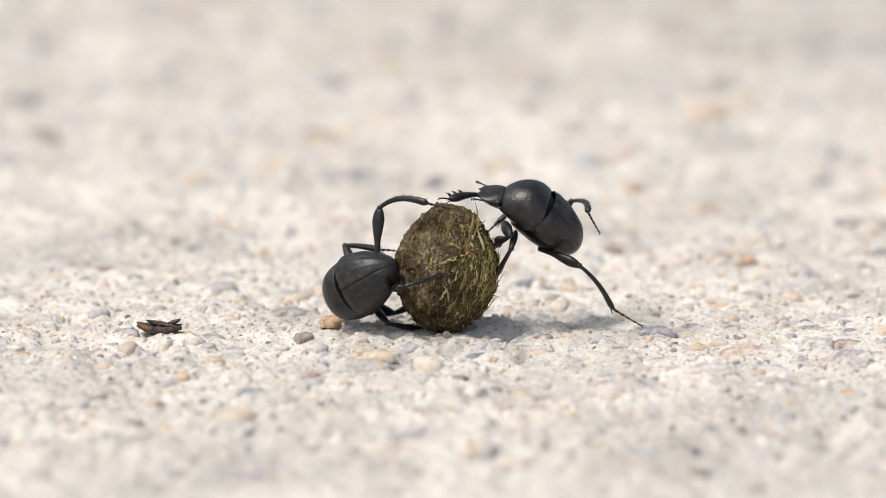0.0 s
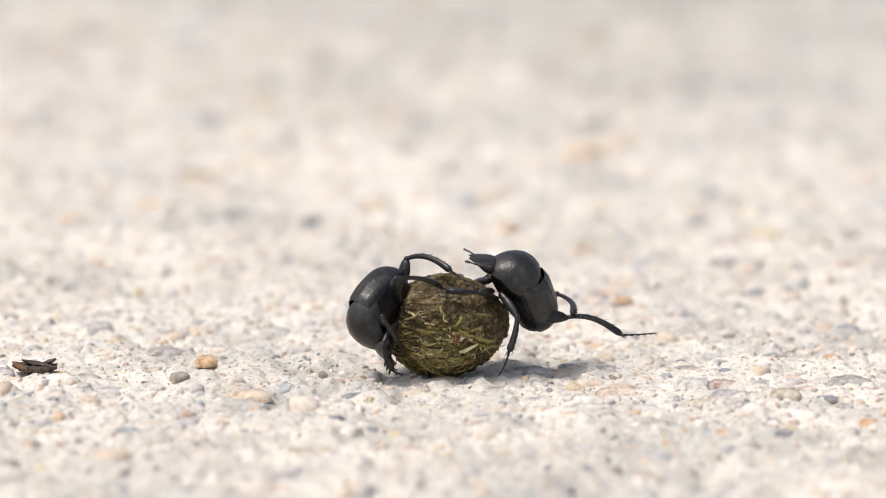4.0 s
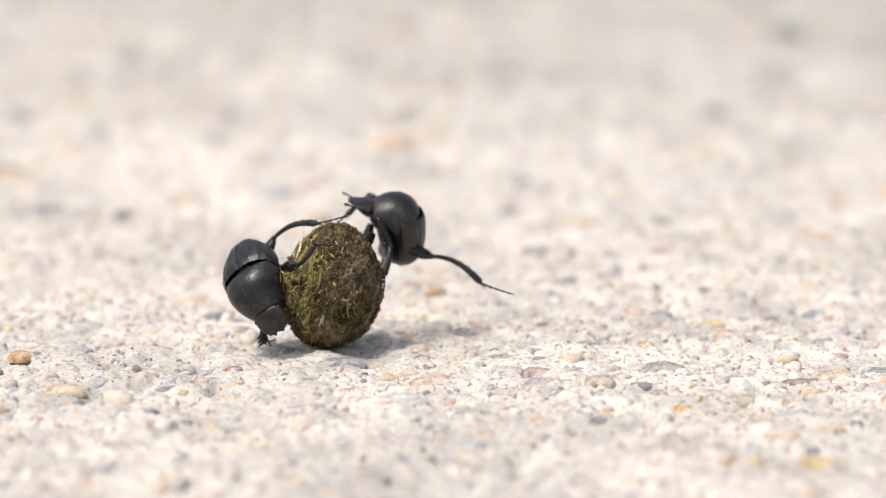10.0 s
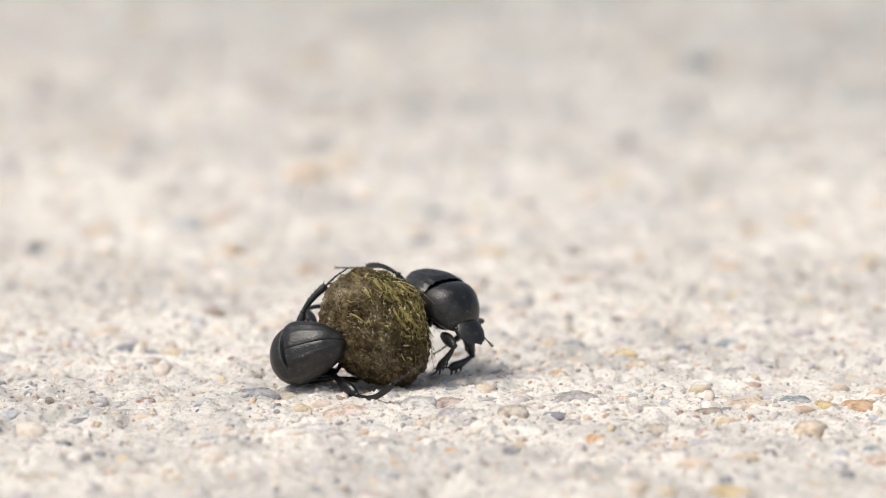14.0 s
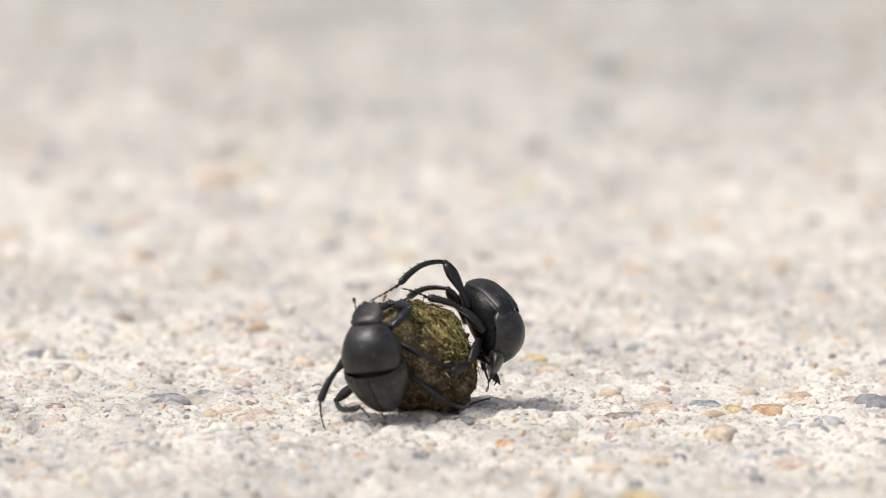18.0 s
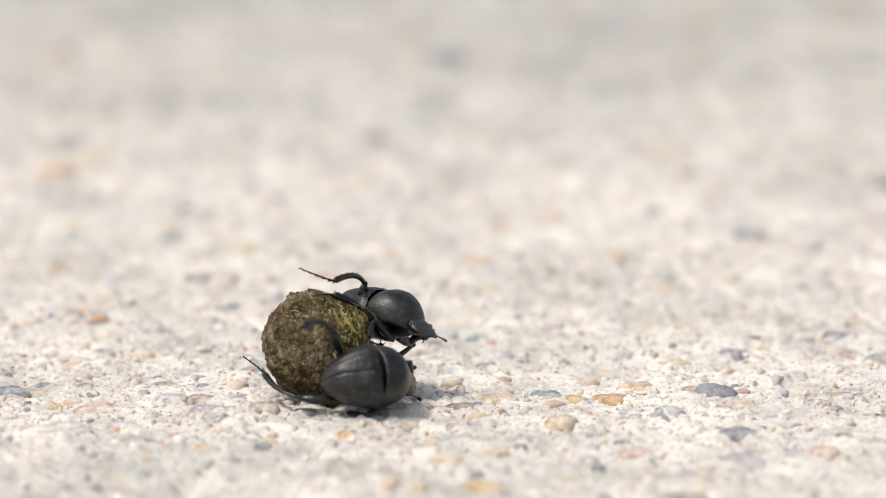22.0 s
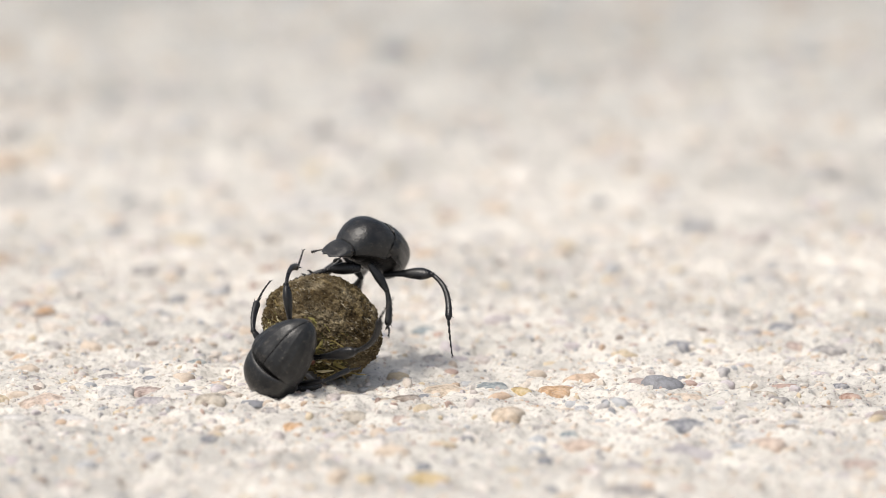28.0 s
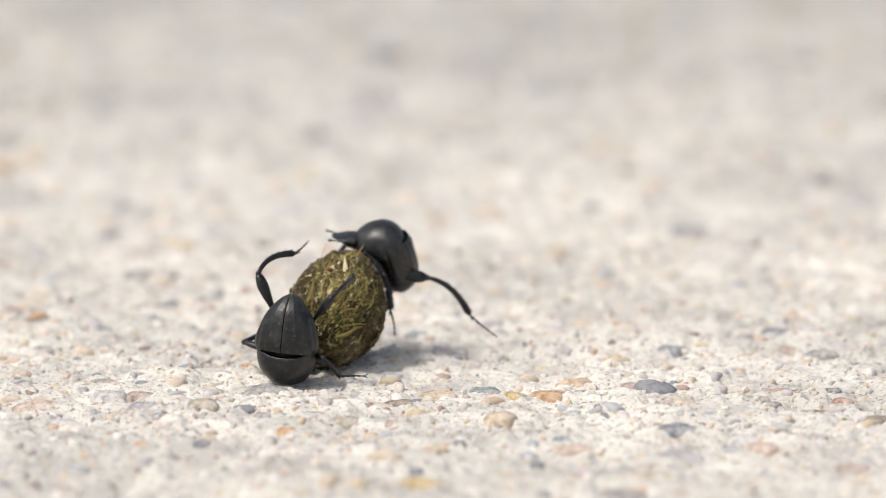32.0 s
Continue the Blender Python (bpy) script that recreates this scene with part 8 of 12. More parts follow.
    walk(beetle_b["body"], keyed((
        (0, -28.44, -8.46, 9.72, -31.3, -45.9, -160.4), (.5, -27.88, -7.87, 9.36, -19.9, -57.7, -169.8), (1, -27.14, -6.05, 9.8, 3.3, -68.3, 173),
        (1.5, -24.04, -7.54, 9.76, -17.3, -68.8, -170.6), (2, -22.11, -11.02, 9.45, -57.3, -67.4, -125.7),
        (2.5, -20.61, -13.09, 7.79, -50.1, -68, -137.7), (3, -19.1, -11.43, 6.86, -47.9, -69.2, -144.1),
        (3.5, -19.64, -10.3, 7.3, -30, -64.1, -148.6), (4.5, -19.18, -9.89, 8.35, -25, -66, -150.6), (5.5, -18.61, -11.95, 9.87, -19.7, -68, -152.7),
        (6, -17.75, -10.43, 10.38, -19.7, -68, -152.9), (7, -16.97, -5.14, 10.96, -33, -76.1, -140.8),
        (7.5, -18.04, -9.02, 11.71, -19.3, -68.2, -154.1), (8, -18.53, -8.81, 10.51, -19.3, -68.2, -154.2),
        (8.5, -16.53, -4.72, 10.66, -18.8, -68.3, -154.8), (9, -16.17, -1.95, 10.1, -27, -77.2, -149.2),
        (9.5, -15.31, -1.17, 10.58, -41.4, -81.4, -134.6), (10, -14.51, 1.14, 10.75, -78.7, -79.4, -95.7),
        (10.5, -13.77, 2.39, 10.57, -86.6, -76.2, -84.1), (11, -12.55, 5.67, 10.07, -81.6, -69.2, -80.7),
        (11.5, -11.29, 8.41, 10.07, -67.6, -72.5, -69.7), (12, -10.14, 11.67, 10.07, -54.3, -71.5, -71),
        (12.5, -4.56, 10.23, 7.38, -29.3, -4, -88.9), (13, -1, -3, 4.45, -30.8, 27.9, -75.7), (13.5, -3.2, -3.17, 6.04, -11.3, 16.1, -56.7),
        (14, -3.47, -3.23, 6.56, .3, 8.4, -49.4), (14.5, -3.57, .62, 6.18, -8.5, 14, -49.1), (15.5, 1.4, -.77, 4.52, -18.3, 28.4, -53.9),
        (16.5, 6.33, -3.61, 3.16, -29.9, 42.6, -60.3), (17, 7.08, -11.11, 4.63, -29.9, 42.6, -60.4), (17.5, 7.24, -10.83, 5.44, -40.7, 41, -46.6),
        (18, 8.28, -13.24, 6.65, -57.9, 43.9, -39.2), (18.5, 10.15, -9.18, 3.03, -45.7, 41.9, -55.9), (19, 10.41, -10.34, 3.28, -34.4, 37.4, -67.8),
        (19.5, 11.68, -7.61, 3.56, -35.4, 37.2, -68.1), (20, 12.09, -5.67, 3.07, -36.6, 37.3, -68.4), (20.5, 11.75, -6.39, 5.06, -22.1, 19.9, -58.1),
        (21, 11.1, -7.37, 6.69, -14.8, -5.4, -33.7), (21.5, 11.46, -8.94, 6.64, -9.1, -3.8, -43.1), (22, 11.87, -11, 6.72, -12.4, -5.8, -36.4),
        (22.5, 11.27, -11.05, 7.3, -14.1, -9.2, -39.2), (23, 10.21, -10.04, 8.01, -13.6, -12.3, -40),
        (23.5, 11.05, -10.25, 8.31, -55.9, -45.7, -53.8), (24, 11.3, -10.56, 8.9, -42.4, -61.5, -102.4),
        (24.5, 12.41, -11.39, 9.33, -46.1, -66.3, -100), (25, 13.63, -11.66, 9.59, -48.9, -70.1, -98), (25.5, 9.52, -10.01, 9.19, -8.6, -32, -142.2),
        (26.5, 11.87, -5.31, 9.14, -20, -51.9, -146.2), (27.5, 14.24, -.74, 9.14, -24, -71.6, -155.1), (28, 15.19, -3.54, 10.71, -10.8, -38.2, -133),
        (29, 14.97, .69, 8.73, -24.1, -71.6, -155.1), (30, 14.72, 6.1, 6.14, -24.4, -71.5, -154.8), (31, 15.94, 5.57, 7.71, -24.3, -71.6, -154.9),
        (32, 17.38, 3.18, 9.92, -21.6, -69.9, -157.1))))
    walk(beetle_b["pronotum"], keyed((
        (0, -.68, 0, .28, 0, 32, 0), (1, -.62, 0, .25, 0, 30, 0), (1.5, -.73, 0, .32, 0, 34, 0), (2, -.93, 0, .47, 0, 44, 0),
        (3, -.9, 0, .44, 0, 42, 0), (3.5, -.86, 0, .41, 0, 40, 0), (5.5, -1.19, 0, .73, 0, 60, 0), (6, -1.19, 0, .73, 0, 60, 0),
        (7, -1.28, 0, .84, 0, 66, 0), (8, -1.25, 0, .8, 0, 64, 0), (9, -1.3, 0, .88, 0, 68, 0), (10, -1.33, 0, .92, 0, 70, 0),
        (11, -1.3, 0, .88, 0, 68, 0), (12, -1.22, 0, .77, 0, 62, 0), (12.5, -1.03, 0, .56, 0, 50, 0), (13, -.62, 0, .25, 0, 30, 0),
        (14, -.62, 0, .25, 0, 30, 0), (17, -.48, 0, .17, 0, 25, 0), (18, -.93, 0, .47, 0, 44, 0), (20, -.48, 0, .17, 0, 25, 0),
        (21, -.51, 0, .19, 0, 26, 0), (22, -.45, 0, .16, 0, 24, 0), (23, -.51, 0, .19, 0, 26, 0), (24, -.93, 0, .47, 0, 44, 0),
        (25, -.86, 0, .41, 0, 40, 0), (25.5, -.97, 0, .5, 0, 46, 0), (27.5, -1.25, 0, .8, 0, 64, 0), (28, -.97, 0, .5, 0, 46, 0),
        (29, -1.25, 0, .8, 0, 64, 0), (30, -1.25, 0, .8, 0, 64, 0), (31, -1.25, 0, .8, 0, 64, 0), (32, -1.25, 0, .8, 0, 64, 0))))
    walk(beetle_b["head"], keyed((
        (0, 2.58, 0, -1.16, 0, 38, 0), (1, 2.68, 0, -1.08, 0, 36, 0), (1.5, 2.47, 0, -1.24, 0, 40, 0), (2, 1.95, 0, -1.62, 0, 50, 0),
        (3, 2.06, 0, -1.55, 0, 48, 0), (3.5, 2.16, 0, -1.48, 0, 46, 0), (5.5, 1.01, 0, -2.08, 0, 57, 0), (6, 1.01, 0, -2.08, 0, 57, 0),
        (7, .62, 0, -2.18, 0, 63, 0), (8, .75, 0, -2.15, 0, 61, 0), (9, .48, 0, -2.2, 0, 65, 0), (10, .35, 0, -2.23, 0, 67, 0),
        (11, .48, 0, -2.2, 0, 68, 0), (12, .88, 0, -2.11, 0, 62, 0), (12.5, 1.62, 0, -1.82, 0, 50, 0), (13, 2.68, 0, -1.08, 0, 36, 0),
        (14, 2.68, 0, -1.08, 0, 36, 0), (17, 2.93, 0, -.86, 0, 31, 0), (18, 1.95, 0, -1.62, 0, 50, 0), (20, 2.93, 0, -.86, 0, 31, 0),
        (21, 2.88, 0, -.91, 0, 32, 0), (22, 2.97, 0, -.82, 0, 30, 0), (23, 2.88, 0, -.91, 0, 32, 0), (24, 1.95, 0, -1.62, 0, 64, 0),
        (25, 2.16, 0, -1.48, 0, 65, 0), (25.5, 1.84, 0, -1.69, 0, 61, 0), (27.5, .75, 0, -2.15, 0, 61, 0), (28, 1.84, 0, -1.69, 0, 52, 0),
        (29, .75, 0, -2.15, 0, 61, 0), (30, .75, 0, -2.15, 0, 61, 0), (31, .75, 0, -2.15, 0, 61, 0), (32, .75, 0, -2.15, 0, 61, 0))))
    walk(beetle_b["hL femur"], keyed((
        (0, -2.3, 1.3, -1.6, 49.3, -39.6, 137.1), (.5, -2.3, 1.3, -1.6, 45.2, -52.6, 135.1), (1, -2.3, 1.3, -1.6, 46.1, -65.5, 131.3),
        (1.5, -2.3, 1.3, -1.6, -1.4, -69.4, 152.4), (2, -2.3, 1.3, -1.6, -54.3, -69.9, 178), (2.5, -2.3, 1.3, -1.6, -62.5, -68.1, -169.3),
        (3, -2.3, 1.3, -1.6, -72, -65.4, -158.8), (3.5, -2.3, 1.3, -1.6, -57.2, -65.7, -166.2), (4.5, -2.3, 1.3, -1.6, -30.5, -65, 179),
        (5.5, -2.3, 1.3, -1.6, -9.3, -63, 165.5), (6, -2.3, 1.3, -1.6, -.9, -61.6, 159.6), (7, -2.3, 1.3, -1.6, 5.1, -73.4, 154.9),
        (7.5, -2.3, 1.3, -1.6, .4, -66.1, 159.3), (8, -2.3, 1.3, -1.6, -3.1, -58.7, 161.8), (8.5, -2.3, 1.3, -1.6, -2.7, -67.1, 162.4),
        (9, -2.3, 1.3, -1.6, -2.8, -75.6, 163.8), (9.5, -2.3, 1.3, -1.6, -5.7, -74, 154.4), (10, -2.3, 1.3, -1.6, -11.6, -72.1, 146.7),
        (10.5, -2.3, 1.3, -1.6, -16.2, -71.5, 123.2), (11, -2.3, 1.3, -1.6, -9.5, -68.4, 103.9), (11.5, -2.3, 1.3, -1.6, 17.5, -50.4, 75.4),
        (12, -2.3, 1.3, -1.6, 24.1, -29.6, 63.8), (12.5, -2.3, 1.3, -1.6, 3.1, -21.9, 104.4), (13, -2.3, 1.3, -1.6, 3.7, -5.8, 139.1),
        (13.5, -2.3, 1.3, -1.6, .5, -5.8, 139.1), (14, -2.3, 1.3, -1.6, -1.6, -5.8, 139.1), (14.5, -2.3, 1.3, -1.6, 1.9, -5.8, 139.1),
        (15.5, -2.3, 1.3, -1.6, 3.5, -5.8, 139.1), (16.5, -2.3, 1.3, -1.6, -3.7, -5.8, 139.1), (17, -2.3, 1.3, -1.6, -25.9, -5.8, 139.1),
        (17.5, -2.3, 1.3, -1.6, -40.5, -12.1, 139.4), (17.75, -2.3, 1.3, -1.6, -56, -4.2, -168.6), (18, -2.3, 1.3, -1.6, -59.7, 12.7, -119),
        (18.25, -2.3, 1.3, -1.6, -30.5, -22.1, -153.2), (18.5, -2.3, 1.3, -1.6, 19, -26.7, 153.6), (18.733, -2.3, 1.3, -1.6, 68, -25.2, 160.9),
        (19, -2.3, 1.3, -1.6, 107, -35, 166.8), (19.5, -2.3, 1.3, -1.6, 60.8, -20.9, 151.6), (20, -2.3, 1.3, -1.6, 9.8, -5.8, 139.1),
        (20.5, -2.3, 1.3, -1.6, 26.9, -5.8, 139.1), (21, -2.3, 1.3, -1.6, 65.7, -5.8, 139.1), (21.5, -2.3, 1.3, -1.6, 65.9, -5.8, 139.1),
        (22, -2.3, 1.3, -1.6, 66.2, -5.8, 139.1), (22.5, -2.3, 1.3, -1.6, 68.5, -5.8, 139.1), (23, -2.3, 1.3, -1.6, 44.3, -5.8, 139.1),
        (23.267, -2.3, 1.3, -1.6, 2.4, -5.8, 139.1), (23.5, -2.3, 1.3, -1.6, -34, -5.8, 139.1), (23.75, -2.3, 1.3, -1.6, 25.6, -5.9, 140.2),
        (24, -2.3, 1.3, -1.6, 85.2, -6.9, 140.7), (24.5, -2.3, 1.3, -1.6, 105.5, -10.4, 105.5), (24.75, -2.3, 1.3, -1.6, 50.7, -4.3, 93.4),
        (25, -2.3, 1.3, -1.6, -4.1, -10.6, 81.5), (25.5, -2.3, 1.3, -1.6, 22.6, -17.1, 141.1), (26.5, -2.3, 1.3, -1.6, 16.4, -44.5, 147.9),
        (27.5, -2.3, 1.3, -1.6, -3.8, -68.2, 163.8), (28, -2.3, 1.3, -1.6, -3.6, -26.5, 105.1), (29, -2.3, 1.3, -1.6, -3.8, -66.8, 163.3),
        (30, -2.3, 1.3, -1.6, -88.8, -86.5, -179.9), (31, -2.3, 1.3, -1.6, -64.8, -81.9, 168.4), (32, -2.3, 1.3, -1.6, -2.8, -68.9, 162.8))))
    walk(beetle_b["hL tibia"], keyed((
        (0, 4.2, 0, 0, 0, 59.6, 0), (.5, 4.2, 0, 0, 0, 75, 0), (1, 4.2, 0, 0, 0, 88.6, 0), (1.5, 4.2, 0, 0, 0, 83.3, 0), (2, 4.2, 0, 0, 0, 86.3, 0),
        (2.5, 4.2, 0, 0, 0, 50.8, 0), (3, 4.2, 0, 0, 0, 14.7, 0), (3.5, 4.2, 0, 0, 0, 15.7, 0), (4.5, 4.2, 0, 0, 0, 18.3, 0),
        (5.5, 4.2, 0, 0, 0, 21.5, 0), (6, 4.2, 0, 0, 0, 23, 0), (7, 4.2, 0, 0, 0, 38.4, 0), (7.5, 4.2, 0, 0, 0, 28.8, 0), (8, 4.2, 0, 0, 0, 18.7, 0),
        (8.5, 4.2, 0, 0, 0, 17.6, 0), (9, 4.2, 0, 0, 0, 16.2, 0), (9.5, 4.2, 0, 0, 0, 15.2, 0), (10, 4.2, 0, 0, 0, 14.8, 0),
        (10.5, 4.2, 0, 0, 0, 34.3, 0), (11, 4.2, 0, 0, 0, 54.1, 0), (11.5, 4.2, 0, 0, 0, 56, 0), (12, 4.2, 0, 0, 0, 49.2, 0),
        (12.5, 4.2, 0, 0, 0, 23.8, 0), (13, 4.2, 0, 0, 0, 35.7, 0), (13.5, 4.2, 0, 0, 0, 50.7, 0), (14, 4.2, 0, 0, 0, 65.8, 0),
        (14.5, 4.2, 0, 0, 0, 51.9, 0), (15.5, 4.2, 0, 0, 0, 46.2, 0), (16.5, 4.2, 0, 0, 0, 48.9, 0), (17, 4.2, 0, 0, 0, 64.3, 0),
        (17.5, 4.2, 0, 0, 0, 65.5, 0), (18, 4.2, 0, 0, 180, 69.5, 180), (18.5, 4.2, 0, 0, 180, 55.7, -180), (19, 4.2, 0, 0, -180, 77.4, -180),
        (19.5, 4.2, 0, 0, 0, 82.2, 0), (20, 4.2, 0, 0, 0, 29.6, 0), (20.5, 4.2, 0, 0, 0, 19.5, 0), (21, 4.2, 0, 0, 0, 13.4, 0),
        (21.5, 4.2, 0, 0, 0, 12, 0), (22, 4.2, 0, 0, 0, 10.5, 0), (22.5, 4.2, 0, 0, 0, 9.7, 0), (23, 4.2, 0, 0, 0, 10.9, 0),
        (23.267, 4.2, 0, 0, 0, 56.6, 0), (23.5, 4.2, 0, 0, 180, 83.7, 180), (24, 4.2, 0, 0, 0, 59.7, 0), (24.5, 4.2, 0, 0, 180, 86.6, 180),
        (25, 4.2, 0, 0, 0, 36.4, 0), (25.5, 4.2, 0, 0, 0, 47, 0), (26.5, 4.2, 0, 0, 0, 51.6, 0), (27.5, 4.2, 0, 0, 0, 45.6, 0),
        (28, 4.2, 0, 0, 0, 62.8, 0), (29, 4.2, 0, 0, 0, 30.3, 0), (30, 4.2, 0, 0, 0, 41.5, 0), (31, 4.2, 0, 0, 0, 67.7, 0),
        (32, 4.2, 0, 0, 0, 38.8, 0))))
    walk(beetle_b["hL tarsus"], keyed((
        (0, 6.58, 0, -4.05, .9, 28.1, 2.2), (.5, 5.42, 0, -4.54, -.7, 34.5, -1.3), (1, 4.32, 0, -4.7, -13, 74.1, -16.5),
        (1.5, 4.75, 0, -4.67, -72.8, 74.9, -91.4), (2, 4.5, 0, -4.69, -116.5, 64.5, -149.1), (2.5, 7.17, 0, -3.64, -25.3, 41.9, -101),
        (3, 8.75, 0, -1.2, 13.9, 26.9, -43), (3.5, 8.73, 0, -1.27, 10.4, 20.9, -38.1), (4.5, 8.66, 0, -1.48, 4.5, 13.3, -24.4),
        (5.5, 8.57, 0, -1.72, .9, 11.8, -8.4), (6, 8.53, 0, -1.84, .1, 12.7, -.8), (7, 7.88, 0, -2.92, -.1, 37.6, -.7),
        (7.5, 8.32, 0, -2.26, 0, 24, -.6), (8, 8.65, 0, -1.51, .1, 10.6, -.7), (8.5, 8.68, 0, -1.42, 1.6, 10.9, -8),
        (9, 8.71, 0, -1.31, 3.6, 11, -14.5), (9.5, 8.73, 0, -1.24, 5.3, 16.6, -17.6), (10, 8.74, 0, -1.2, 6.3, 23.8, -18.2),
        (10.5, 8.08, 0, -2.65, -2.1, 41, -14.7), (11, 6.96, 0, -3.81, -4, 51.8, -9.6), (11.5, 6.83, 0, -3.9, -2.7, 68.9, -5),
        (12, 7.27, 0, -3.56, -19.3, 79.3, -30.2), (12.133, 7.6, 0, -3.12, 45.2, 60.2, 69.6), (12.267, 7.93, 0, -2.67, 36.6, 34, 100.9),
        (12.4, 8.25, 0, -2.23, 17.2, 14.6, 129.6), (12.5, 8.5, 0, -1.9, -1.4, 7.5, 153), (12.733, 8.27, 0, -2.29, 2.5, 8.9, 92.6),
        (13, 8.02, 0, -2.74, 3, 13.5, 21.8), (13.5, 7.18, 0, -3.64, 4.9, 7.6, 15.3), (14, 6.13, 0, -4.29, 3.7, 6.8, 7.3),
        (14.5, 7.1, 0, -3.7, 1.7, .4, 4.9), (15.5, 7.45, 0, -3.39, 1.3, 7.3, 4.6), (16.5, 7.29, 0, -3.54, 3.7, 21, 12.3),
        (17, 6.24, 0, -4.24, 11.2, 24.2, 25.4), (17.5, 6.15, 0, -4.28, 11.6, 26.9, 25.7), (17.75, 4.36, 0, -4.34, 37.9, 74, 44.6),
        (18, 2.56, 0, -4.4, 180, 54.5, 180), (18.25, 2.06, 0, -4.14, 74.2, 40.7, 56), (18.5, 1.55, 0, -3.88, 71.4, -25, 20.5),
        (18.733, 2.31, 0, -4.21, 60.7, 30.9, 41.4), (19, 3.17, 0, -4.59, -180, 77.4, -180), (19.133, 3.62, 0, -4.61, 96, 44.7, 95),
        (19.267, 4.06, 0, -4.62, 87.8, 0, 85.4), (19.4, 4.5, 0, -4.64, 85.7, -44.1, 80.2), (19.5, 4.84, 0, -4.66, 91.1, -76.8, 71),
        (19.733, 6.45, 0, -3.57, 54, -21.6, 62.8), (19.867, 7.37, 0, -2.95, 32.3, 5.5, 43.8), (20, 8.28, 0, -2.32, .7, 21.4, 14),
        (20.5, 8.63, 0, -1.57, -2.4, 8.7, 15.9), (21, 8.77, 0, -1.09, -7.9, 9, 22.3), (21.5, 8.8, 0, -.97, -9, 7.2, 21.5),
        (22, 8.82, 0, -.86, -10.3, 5.5, 20.7), (22.5, 8.83, 0, -.8, -12.8, 3.7, 23.9), (23, 8.82, 0, -.89, -10.4, -8.8, 24.4),
        (23.133, 7.45, 0, -1.9, -43.4, -12.2, -2.9), (23.267, 6.08, 0, -2.9, -73.2, -29.3, -25.5), (23.4, 4.71, 0, -3.91, -100.9, -53.8, -39),
        (23.5, 3.68, 0, -4.67, -133.2, -73.4, -33.4), (23.733, 5.4, 0, -4.11, -65.7, -14.7, -82.7), (23.867, 6.39, 0, -3.79, -50.5, 23.3, -77.9),
        (24, 6.57, 0, -4.06, 0, 74.7, 0), (24.5, 3.92, 0, -4.69, 180, 71.6, 180), (25, 7.98, 0, -2.79, 0, 76.4, 0),
        (25.25, 7.69, 0, -3.12, -25, 40.8, -48.3), (25.5, 7.4, 0, -3.44, -15.2, 4.7, -70.1), (26.5, 7.12, 0, -3.68, -11.4, 12, -36.9),
        (27.5, 7.49, 0, -3.36, -.2, 32.7, -.8), (28, 6.35, 0, -4.18, 53.8, 64.6, 99.7), (28.5, 7.3, 0, -3.28, 6.4, 49.1, 31),
        (29, 8.26, 0, -2.37, 0, 20.3, -.7), (30, 7.72, 0, -3.11, 8.2, 14.7, 41.9), (31, 5.98, 0, -4.35, 8, 64.1, 13.5),
        (32, 7.86, 0, -2.95, -5.5, 45.2, -25.9))))
